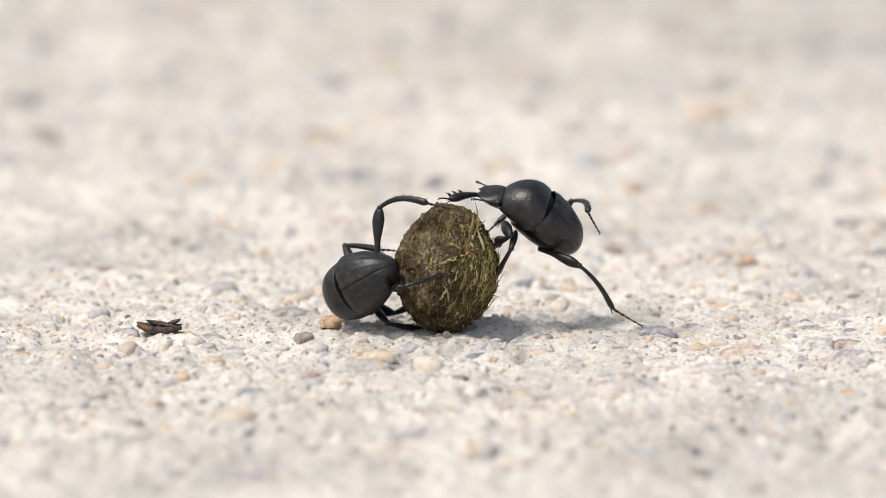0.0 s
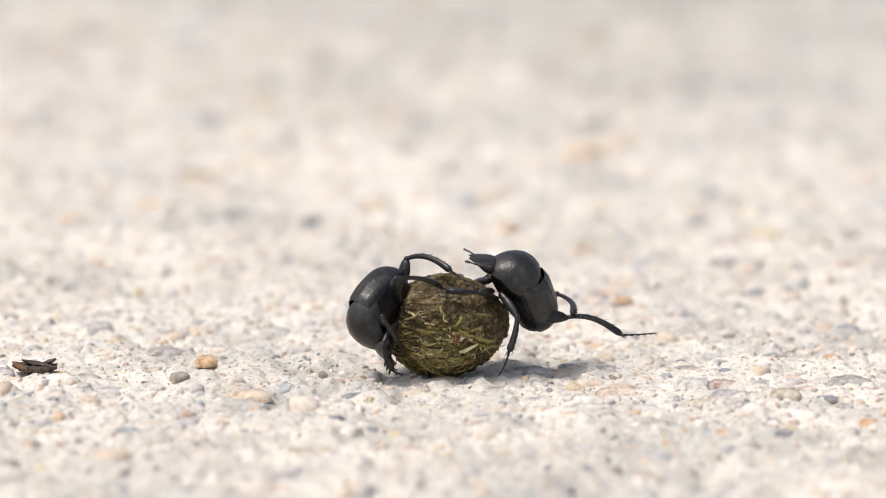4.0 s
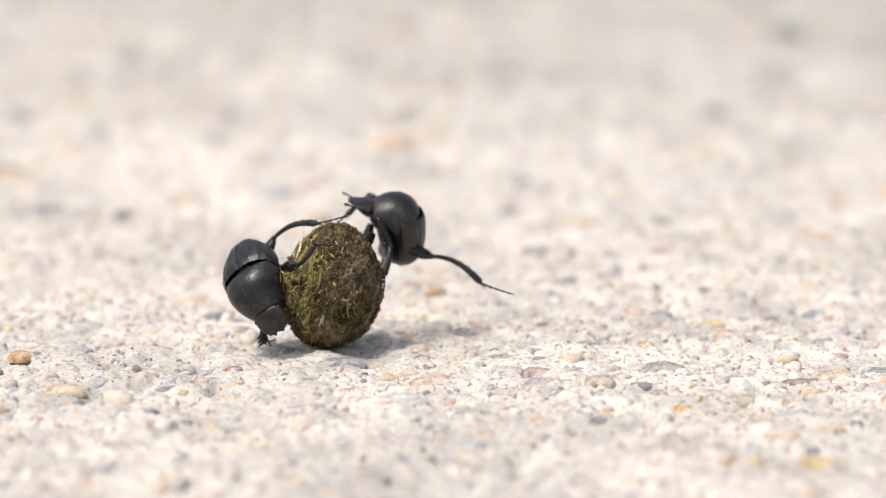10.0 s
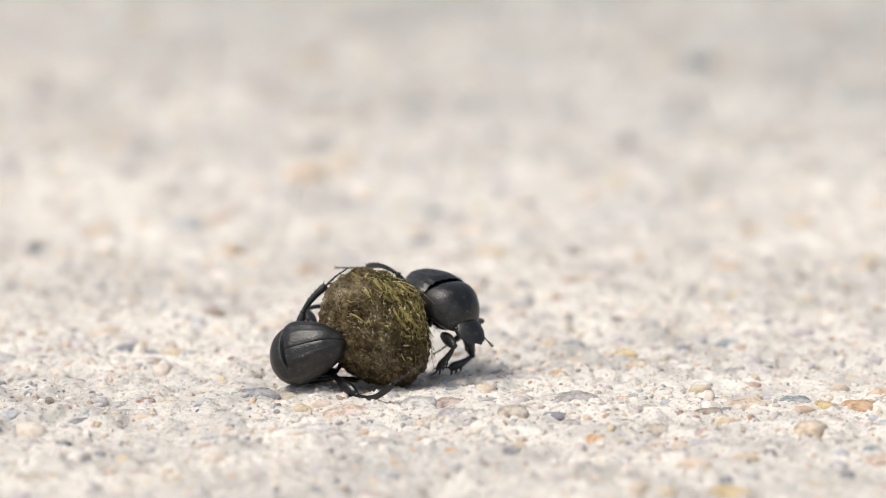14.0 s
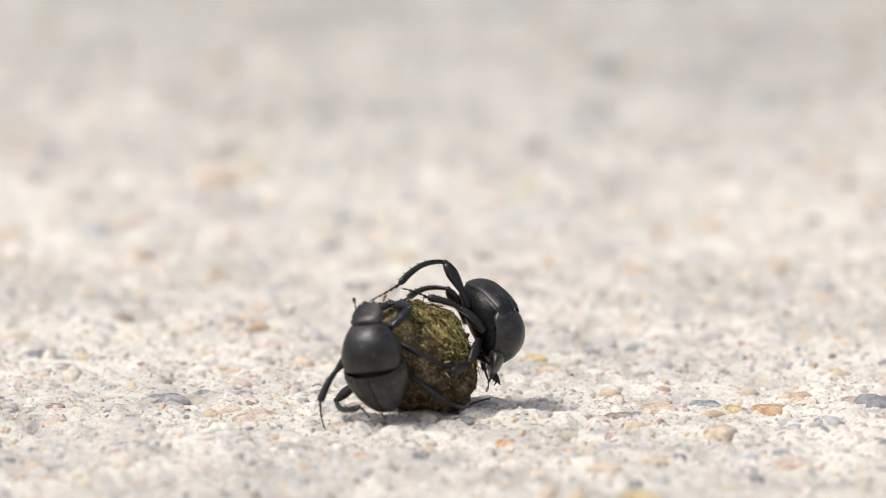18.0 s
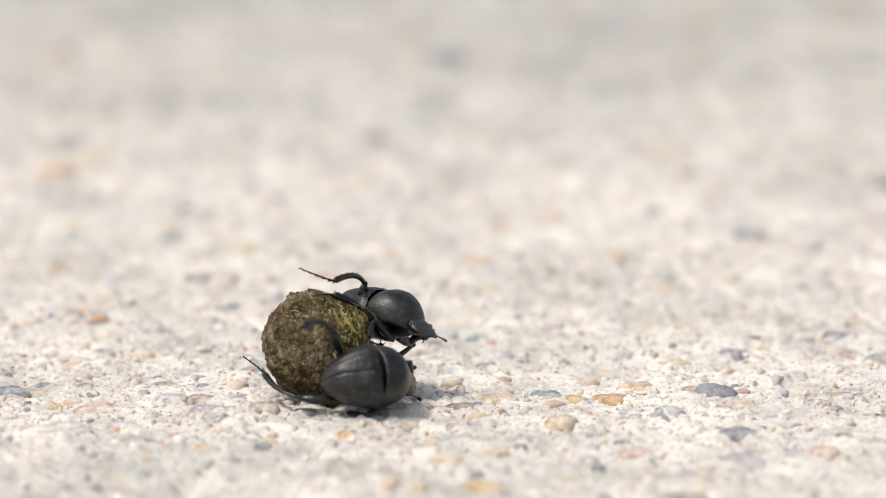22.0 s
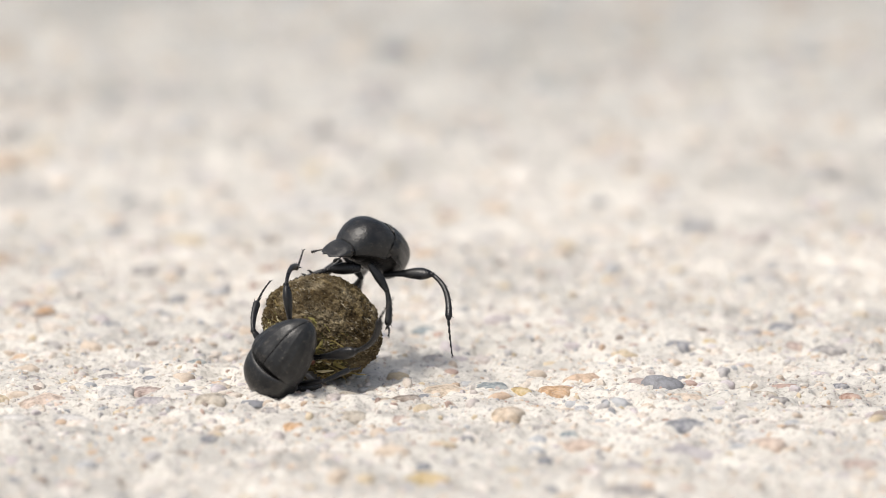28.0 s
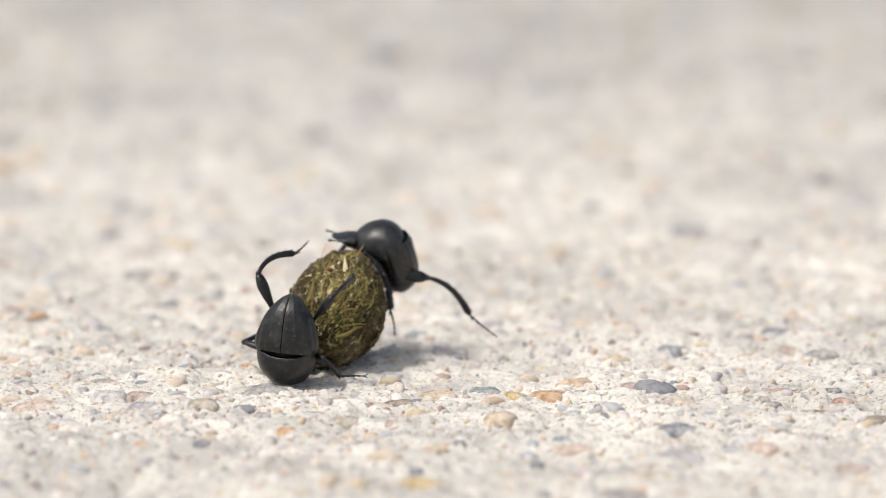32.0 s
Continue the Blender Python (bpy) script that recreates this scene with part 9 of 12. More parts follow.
    walk(beetle_b["hR femur"], keyed((
        (0, -2.3, -1.3, -1.6, -169.6, -27.5, -99.7), (.5, -2.3, -1.3, -1.6, -142.7, -41, -115.6), (1, -2.3, -1.3, -1.6, -111.5, -51.3, -138.4),
        (1.5, -2.3, -1.3, -1.6, -107, -61.8, -155.2), (2, -2.3, -1.3, -1.6, -89.6, -68.4, 175.5), (2.5, -2.3, -1.3, -1.6, -145.9, -63.6, -117.7),
        (3, -2.3, -1.3, -1.6, -168.9, -42.7, -90.4), (3.5, -2.3, -1.3, -1.6, -159.6, -49.2, -102), (4.5, -2.3, -1.3, -1.6, -123.6, -57.5, -145.8),
        (5.5, -2.3, -1.3, -1.6, -92.7, -48.4, 171.4), (6, -2.3, -1.3, -1.6, -87.4, -41.7, 160.2), (7, -2.3, -1.3, -1.6, -86.9, -31.1, 160),
        (7.5, -2.3, -1.3, -1.6, -92.2, -29, 169.6), (8, -2.3, -1.3, -1.6, -96.5, -26.3, 178.8), (8.5, -2.3, -1.3, -1.6, -97.6, -12.2, -170.1),
        (9, -2.3, -1.3, -1.6, -93.9, 2.2, -160.2), (9.5, -2.3, -1.3, -1.6, -65.5, -1.8, -149.6), (10, -2.3, -1.3, -1.6, -25.3, -5.8, -139.1),
        (10.5, -2.3, -1.3, -1.6, -31.1, -5.8, -139.1), (11, -2.3, -1.3, -1.6, -36.7, -5.8, -139.1), (11.5, -2.3, -1.3, -1.6, -38, -5.8, -139.1),
        (12, -2.3, -1.3, -1.6, -39.1, -5.8, -139.1), (12.5, -2.3, -1.3, -1.6, -29.1, -36.7, -152.8), (13, -2.3, -1.3, -1.6, 31, -63.9, 175),
        (13.5, -2.3, -1.3, -1.6, -48.2, -70.3, -133.8), (14, -2.3, -1.3, -1.6, -90.7, -60.4, -89.8), (14.5, -2.3, -1.3, -1.6, -65.6, -56.9, -106.3),
        (15.5, -2.3, -1.3, -1.6, -4.1, -42.7, -132.9), (16.5, -2.3, -1.3, -1.6, 59.7, -24.8, -148.5), (17, -2.3, -1.3, -1.6, 73.6, -16.9, -153.6),
        (17.5, -2.3, -1.3, -1.6, -3.2, -14.1, -153.2), (18, -2.3, -1.3, -1.6, 10, -.7, -159.7), (18.5, -2.3, -1.3, -1.6, -14.3, -19.6, -150.1),
        (19, -2.3, -1.3, -1.6, 65.1, -17.3, -145.8), (19.5, -2.3, -1.3, -1.6, 57.8, -31.6, -151.8), (20, -2.3, -1.3, -1.6, 58.5, -45.6, -160),
        (20.5, -2.3, -1.3, -1.6, -49.9, -57.2, -95.3), (21, -2.3, -1.3, -1.6, -133.9, -34.6, -45.1), (21.5, -2.3, -1.3, -1.6, -104.8, -51.8, -37.2),
        (22, -2.3, -1.3, -1.6, -68.2, -67.8, -19.7), (22.5, -2.3, -1.3, -1.6, -12, -56.9, -127.4), (22.75, -2.3, -1.3, -1.6, 63.6, -30, 162.6),
        (23, -2.3, -1.3, -1.6, 87.5, 22.7, 148.3), (23.5, -2.3, -1.3, -1.6, 49.8, -11.5, 168.6), (24, -2.3, -1.3, -1.6, -11.6, -1.8, -158.8),
        (24.5, -2.3, -1.3, -1.6, -17.2, 2, -157.4), (25, -2.3, -1.3, -1.6, -26.5, 4.9, -156.4), (25.5, -2.3, -1.3, -1.6, 27.7, -5.8, -139.1),
        (26.5, -2.3, -1.3, -1.6, 28.9, -5.8, -139.1), (27.5, -2.3, -1.3, -1.6, 28, -5.8, -139.1), (28, -2.3, -1.3, -1.6, -17.4, -5.8, -139.1),
        (29, -2.3, -1.3, -1.6, 31.9, -5.8, -139.1), (30, -2.3, -1.3, -1.6, 66.9, -16.2, -124.7), (31, -2.3, -1.3, -1.6, 58.8, -5.8, -139.1),
        (32, -2.3, -1.3, -1.6, 23.9, -5.8, -139.1))))
    walk(beetle_b["hR tibia"], keyed((
        (0, 4.2, 0, 0, -180, 60.1, -180), (.5, 4.2, 0, 0, -180, 70.7, -180), (1, 4.2, 0, 0, -180, 89.8, -180), (1.5, 4.2, 0, 0, 0, 70.4, 0),
        (2, 4.2, 0, 0, 0, 46.5, 0), (2.5, 4.2, 0, 0, 0, 84.5, 0), (3, 4.2, 0, 0, -180, 67.6, -180), (3.5, 4.2, 0, 0, -180, 69.3, -180),
        (4.5, 4.2, 0, 0, 180, 82.5, 180), (5.5, 4.2, 0, 0, 0, 74.6, 0), (6, 4.2, 0, 0, 0, 63.3, 0), (7, 4.2, 0, 0, 0, 76.4, 0),
        (7.5, 4.2, 0, 0, 0, 86.6, 0), (8, 4.2, 0, 0, -180, 84.4, -180), (8.5, 4.2, 0, 0, 180, 72.2, 180), (9, 4.2, 0, 0, 180, 65.4, 180),
        (9.5, 4.2, 0, 0, 0, 76.7, 0), (10, 4.2, 0, 0, 0, 39.4, 0), (10.5, 4.2, 0, 0, 0, 39.8, 0), (11, 4.2, 0, 0, 0, 40.6, 0),
        (11.5, 4.2, 0, 0, 0, 46.5, 0), (12, 4.2, 0, 0, 0, 52.3, 0), (12.5, 4.2, 0, 0, 0, 47.3, 0), (13, 4.2, 0, 0, 0, 31.6, 0),
        (13.5, 4.2, 0, 0, 0, 66.6, 0), (14, 4.2, 0, 0, -180, 78.6, -180), (14.5, 4.2, 0, 0, -180, 87, -180), (15.5, 4.2, 0, 0, 0, 67.7, 0),
        (16.5, 4.2, 0, 0, 0, 65.2, 0), (17, 4.2, 0, 0, 0, 71, 0), (17.5, 4.2, 0, 0, 0, 63.4, 0), (18, 4.2, 0, 0, 0, 87.5, 0),
        (18.5, 4.2, 0, 0, 0, 57.1, 0), (19, 4.2, 0, 0, 0, 52.2, 0), (19.5, 4.2, 0, 0, 0, 70.3, 0), (20, 4.2, 0, 0, 0, 86.7, 0),
        (20.5, 4.2, 0, 0, 180, 80.2, 180), (21, 4.2, 0, 0, 180, 47.5, 180), (21.5, 4.2, 0, 0, -180, 82.1, -180), (22, 4.2, 0, 0, 0, 82.5, 0),
        (22.5, 4.2, 0, 0, 0, 87.1, 0), (23, 4.2, 0, 0, 0, 2.7, 0), (23.5, 4.2, 0, 0, 0, 8.5, 0), (24, 4.2, 0, 0, 0, 17.2, 0),
        (24.5, 4.2, 0, 0, 0, 9.9, 0), (25, 4.2, 0, 0, 0, 4.3, 0), (25.5, 4.2, 0, 0, 0, 59.9, 0), (26.5, 4.2, 0, 0, 0, 58.2, 0),
        (27.5, 4.2, 0, 0, 0, 54.2, 0), (28, 4.2, 0, 0, 0, 54.6, 0), (29, 4.2, 0, 0, 0, 54.9, 0), (30, 4.2, 0, 0, 0, 45.5, 0),
        (31, 4.2, 0, 0, 0, 59.3, 0), (32, 4.2, 0, 0, 0, 53.4, 0))))
    walk(beetle_b["hR tarsus"], keyed((
        (0, 1.86, 0, -4.07, 112.8, 39.9, 161.7), (.5, 2.65, 0, -4.44, 95.9, 69.8, 112.7), (1, 4.18, 0, -4.7, 19.4, 55.1, 28.5),
        (1.5, 5.77, 0, -4.43, 2.6, 48.3, 4.9), (2, 7.44, 0, -3.41, -4.5, 40.1, -15.1), (2.5, 4.65, 0, -4.68, -27.9, 70.6, -37.8),
        (3, 2.41, 0, -4.35, -133.7, 67.5, -148), (3.5, 2.54, 0, -4.4, -136.7, 71.9, -147.6), (4.5, 3.59, 0, -4.66, -97, 84.8, -102.1),
        (5.5, 5.45, 0, -4.53, 3.4, 74.8, 4.6), (6, 6.31, 0, -4.2, 6.8, 68.1, 11.5), (7, 5.31, 0, -4.57, 13.2, 56.3, 21.9),
        (7.5, 4.48, 0, -4.69, 14.4, 64.1, 20.5), (8, 3.74, 0, -4.68, 14.7, 72.3, 18.5), (8.5, 2.77, 0, -4.48, -34.8, 85.4, -36.8),
        (9, 2.25, 0, -4.27, -127.2, 75.7, -136.1), (9.133, 3.06, 0, -4.35, 92, 55.2, 96.1), (9.267, 3.87, 0, -4.43, 75.6, 10.3, 96.5),
        (9.4, 4.68, 0, -4.51, 56.8, -31.4, 109.9), (9.5, 5.28, 0, -4.57, 23.2, -55.3, 140.8), (9.733, 6.47, 0, -3.83, 33, -11.2, 108),
        (10, 7.83, 0, -2.98, 12.1, 36.5, 71.1), (10.5, 7.81, 0, -3.01, 11.3, 30.2, 66.9), (11, 7.77, 0, -3.06, 10.9, 24.3, 62.5),
        (11.5, 7.44, 0, -3.41, 13.1, 24.7, 53.8), (12, 7.07, 0, -3.72, 13.8, 25.4, 44.4), (12.5, 7.39, 0, -3.46, 14.6, -7.3, 60.1),
        (13, 8.21, 0, -2.46, 1.9, 29.2, 22.5), (13.5, 6.06, 0, -4.31, 21.7, 49, 44.3), (14, 3.27, 0, -4.61, 88.9, 64.9, 113.7),
        (14.5, 3.95, 0, -4.69, 55.5, 55.5, 84), (15, 4.97, 0, -4.52, 43.3, 19.1, 87.6), (15.5, 5.99, 0, -4.35, 29.2, -15.9, 98.5),
        (16, 6.08, 0, -4.31, 41, 25.6, 96), (16.5, 6.17, 0, -4.27, 63.8, 66.1, 110), (17, 5.73, 0, -4.44, 117.5, 73.9, 143.4),
        (17.267, 6.04, 0, -4.32, 51.5, 28.1, 116), (17.5, 6.3, 0, -4.2, 18.5, -9.1, 135.5), (17.75, 5.35, 0, -4.45, 62.7, 35.5, 107.7),
        (18, 4.4, 0, -4.7, 180, 77.5, 180), (18.25, 5.58, 0, -4.33, 68.2, 61.9, 148.4), (18.5, 6.75, 0, -3.95, 7.8, 49.8, 173.8),
        (18.733, 6.91, 0, -3.84, -8.8, 43.7, -146.1), (19, 7.08, 0, -3.71, -29.1, 47.6, -100.2), (19.5, 5.78, 0, -4.43, -51.4, 51, -116.8),
        (20, 4.47, 0, -4.69, -69, 49.3, -129.5), (20.267, 3.9, 0, -4.66, 119.1, 84.7, 112.8), (20.5, 3.4, 0, -4.63, 66.8, 47, 107.9),
        (21, 1.03, 0, -3.47, 86.8, 41.9, 116.6), (21.5, 3.55, 0, -4.65, 71.3, 50.5, 112.9), (21.733, 4.14, 0, -4.66, 50.9, 81.9, 56.3),
        (22, 4.81, 0, -4.66, -53.3, 56, -88.7), (22.267, 4.61, 0, -4.68, 43.9, 72.1, 56), (22.5, 4.44, 0, -4.69, 51.7, 37.6, 107.8),
        (22.75, 6.67, 0, -2.46, 18.2, 38.5, 47.8), (23, 8.89, 0, -.22, 0, 17.7, 0), (23.5, 8.85, 0, -.69, 0, 23.5, 0),
        (24, 8.69, 0, -1.39, 0, 32.2, 0), (24.5, 8.83, 0, -.8, 0, 24.9, 0), (25, 8.89, 0, -.35, 0, 19.3, 0), (25.5, 6.56, 0, -4.06, 40, 53.9, 98.9),
        (26.5, 6.68, 0, -3.99, 38.5, 64.7, 75.6), (27.5, 6.95, 0, -3.81, 26.4, 61.2, 58.7), (28, 6.92, 0, -3.83, 17.3, 7.7, 55.2),
        (29, 6.9, 0, -3.85, 25.5, 62.9, 54), (30, 7.49, 0, -3.35, 0, 45.5, 0), (31, 6.6, 0, -4.04, 7.4, 65.3, 13.7), (32, 7, 0, -3.77, 26.6, 59, 63))))
    walk(beetle_b["mL femur"], keyed((
        (0, .2, 1.7, -1.9, 23.3, -1.2, 88.8), (.5, .2, 1.7, -1.9, 38.4, 2.8, 92.3), (1, .2, 1.7, -1.9, 54.3, 6.9, 95.8),
        (1.5, .2, 1.7, -1.9, 40.2, 2.3, 123.9), (1.733, .2, 1.7, -1.9, -4.7, -6.3, 135.6), (2, .2, 1.7, -1.9, -57.3, -2.7, 151.8),
        (2.5, .2, 1.7, -1.9, -11.4, -10.7, 134.9), (3, .2, 1.7, -1.9, 21.8, -17.8, 117.2), (3.5, .2, 1.7, -1.9, 20.5, -16.9, 124.2),
        (4.5, .2, 1.7, -1.9, 15.8, -14.3, 139.3), (5.5, .2, 1.7, -1.9, 6.4, -10.8, 153.9), (6, .2, 1.7, -1.9, -1.4, -8.9, 160.5),
        (7, .2, 1.7, -1.9, 43.6, -30, 160.3), (7.5, .2, 1.7, -1.9, 49.2, -17.9, 151.6), (8, .2, 1.7, -1.9, 69.8, -5.5, 144),
        (8.5, .2, 1.7, -1.9, 62.4, -12.1, 111.4), (8.733, .2, 1.7, -1.9, 20.4, .8, 108.8), (9, .2, 1.7, -1.9, -29.4, 8.9, 96),
        (9.5, .2, 1.7, -1.9, -26.7, -7.5, 125.4), (10, .2, 1.7, -1.9, -44.5, -20.3, 157.6), (10.5, .2, 1.7, -1.9, -22.2, -6.6, 125.9),
        (11, .2, 1.7, -1.9, -25.5, 8.9, 96), (11.5, .2, 1.7, -1.9, -74.2, 7.2, 108.6), (11.733, .2, 1.7, -1.9, -27.1, 9.2, 114.8),
        (12, .2, 1.7, -1.9, 27.1, 5.1, 121), (12.5, .2, 1.7, -1.9, 34, 4.6, 109.7), (13, .2, 1.7, -1.9, 20.4, 3.9, 98.4),
        (13.5, .2, 1.7, -1.9, 20.7, 6.4, 97.2), (14, .2, 1.7, -1.9, 20.9, 8.9, 96), (14.5, .2, 1.7, -1.9, 21, 8.9, 96),
        (15.5, .2, 1.7, -1.9, 29.7, 5, 97.8), (16.5, .2, 1.7, -1.9, 48.5, -17.7, 121.8), (17, .2, 1.7, -1.9, 21.5, 8.9, 96),
        (17.5, .2, 1.7, -1.9, 13.5, -8.6, 93.3), (17.75, .2, 1.7, -1.9, 26.1, 34.5, 176.3), (18, .2, 1.7, -1.9, 73.6, 18.9, -81.2),
        (18.25, .2, 1.7, -1.9, 31.3, 13.4, -170.3), (18.5, .2, 1.7, -1.9, 31.5, -27.5, 112.9), (19, .2, 1.7, -1.9, 55.1, -24.1, 124),
        (19.5, .2, 1.7, -1.9, 58.8, -25.6, 126.2), (20, .2, 1.7, -1.9, 62.9, -27, 128.5), (20.5, .2, 1.7, -1.9, 42.5, -9.4, 111.4),
        (21, .2, 1.7, -1.9, 27, 8.9, 96), (21.5, .2, 1.7, -1.9, 26.4, 8.9, 96), (22, .2, 1.7, -1.9, 25.8, 8.9, 96),
        (22.5, .2, 1.7, -1.9, 23.3, 8.9, 96), (23, .2, 1.7, -1.9, 21, 8.9, 96), (23.5, .2, 1.7, -1.9, 90.6, 2.2, 127),
        (24, .2, 1.7, -1.9, 84.8, 11.1, 111.3), (24.5, .2, 1.7, -1.9, 128.3, 73.4, 98.8), (25, .2, 1.7, -1.9, -16.2, 44.7, -16.3),
        (25.5, .2, 1.7, -1.9, -49.9, -3.7, -40.5), (26, .2, 1.7, -1.9, -18, 20.3, 1), (26.5, .2, 1.7, -1.9, 22.8, 13.8, 50.1),
        (27, .2, 1.7, -1.9, 62, 19.2, 74.1), (27.5, .2, 1.7, -1.9, 99.8, 8.9, 96), (27.733, .2, 1.7, -1.9, 49.7, 4.7, 119),
        (28, .2, 1.7, -1.9, -6.9, 22.9, 139), (29, .2, 1.7, -1.9, 0, -12, 81), (29.5, .2, 1.7, -1.9, 18, -43.7, 117.4),
        (30, .2, 1.7, -1.9, -15.9, -75.9, -166.8), (30.5, .2, 1.7, -1.9, 32.1, -41.5, 86.2), (31, .2, 1.7, -1.9, 3.3, -10.3, 35.9),
        (31.5, .2, 1.7, -1.9, 2.8, -17.5, 98.6), (32, .2, 1.7, -1.9, -4.3, -20.3, 163.5))))
    walk(beetle_b["mL tibia"], keyed((
        (0, 2.6, 0, 0, -180, 82.8, -180), (.5, 2.6, 0, 0, -180, 77.6, 180), (1, 2.6, 0, 0, -180, 73.9, -180), (1.5, 2.6, 0, 0, 0, 52.7, 0),
        (2, 2.6, 0, 0, 0, 43.2, 0), (2.5, 2.6, 0, 0, 0, 42.7, 0), (3, 2.6, 0, 0, 0, 59.7, 0), (3.5, 2.6, 0, 0, 0, 56.8, 0),
        (4.5, 2.6, 0, 0, 0, 44.6, 0), (5.5, 2.6, 0, 0, 0, 30.2, 0), (6, 2.6, 0, 0, 0, 27.2, 0), (6.5, 2.6, 0, 0, 0, 69.9, 0),
        (7, 2.6, 0, 0, 180, 67.5, 180), (7.5, 2.6, 0, 0, 0, 83.1, 0), (8, 2.6, 0, 0, 0, 54.8, 0), (8.267, 2.6, 0, 0, 180, 70.3, 180),
        (8.5, 2.6, 0, 0, 180, 22.8, 180), (9, 2.6, 0, 0, 180, 58.8, 180), (9.5, 2.6, 0, 0, 180, 57.3, 180), (10, 2.6, 0, 0, 0, 47.8, 0),
        (10.5, 2.6, 0, 0, -180, 66.8, -180), (11, 2.6, 0, 0, 180, 63.5, 180), (11.5, 2.6, 0, 0, 0, 86, 0), (12, 2.6, 0, 0, 0, 37.2, 0),
        (12.5, 2.6, 0, 0, 0, 89.3, 0), (13, 2.6, 0, 0, 180, 42.2, 180), (13.5, 2.6, 0, 0, 180, 41.9, 180), (14, 2.6, 0, 0, 180, 41.6, 180),
        (14.5, 2.6, 0, 0, 180, 43.4, 180), (15.5, 2.6, 0, 0, -180, 39.4, 180), (16.5, 2.6, 0, 0, 180, 39.5, 180), (17, 2.6, 0, 0, -180, 52.4, -180),
        (17.5, 2.6, 0, 0, -180, 56.5, -180), (18, 2.6, 0, 0, 180, 33.9, 180), (18.5, 2.6, 0, 0, -180, 41.3, -180), (19, 2.6, 0, 0, -180, 37.4, -180),
        (19.5, 2.6, 0, 0, -180, 35.7, -180), (20, 2.6, 0, 0, -180, 34.3, -180), (20.5, 2.6, 0, 0, -180, 35.3, 180), (21, 2.6, 0, 0, 180, 47, 180),
        (21.5, 2.6, 0, 0, 180, 45.8, 180), (22, 2.6, 0, 0, 180, 44.6, 180), (22.5, 2.6, 0, 0, -180, 46.4, -180), (23, 2.6, 0, 0, 180, 48.1, 180),
        (23.5, 2.6, 0, 0, 0, 89.5, 0), (24, 2.6, 0, 0, 180, 87.9, 180), (24.5, 2.6, 0, 0, -180, 54.6, -180), (25, 2.6, 0, 0, 0, 64.6, 0),
        (25.5, 2.6, 0, 0, 180, 81.5, 180), (26.5, 2.6, 0, 0, 180, 7, 180), (27.5, 2.6, 0, 0, -180, 62.2, -180), (27.733, 2.6, 0, 0, 0, 78.5, 0),
        (28, 2.6, 0, 0, 0, 33.3, 0), (28.267, 2.6, 0, 0, -14.8, 26.8, -52.4), (28.5, 2.6, 0, 0, -18.7, 14.8, -92.7),
        (28.733, 2.6, 0, 0, -13.8, 3.2, -130.9), (29, 2.6, 0, 0, -.9, -3.1, -175.8), (29.267, 2.6, 0, 0, -46.6, 3.8, -164),
        (29.5, 2.6, 0, 0, -85.7, 15.2, -160.3), (29.733, 2.6, 0, 0, -127.2, 26.3, -165.3), (30, 2.6, 0, 0, -180, 31, -180),
        (31, 2.6, 0, 0, 180, 51.2, 180), (31.5, 2.6, 0, 0, 0, 78.9, 0), (32, 2.6, 0, 0, 0, 29.1, 0))))
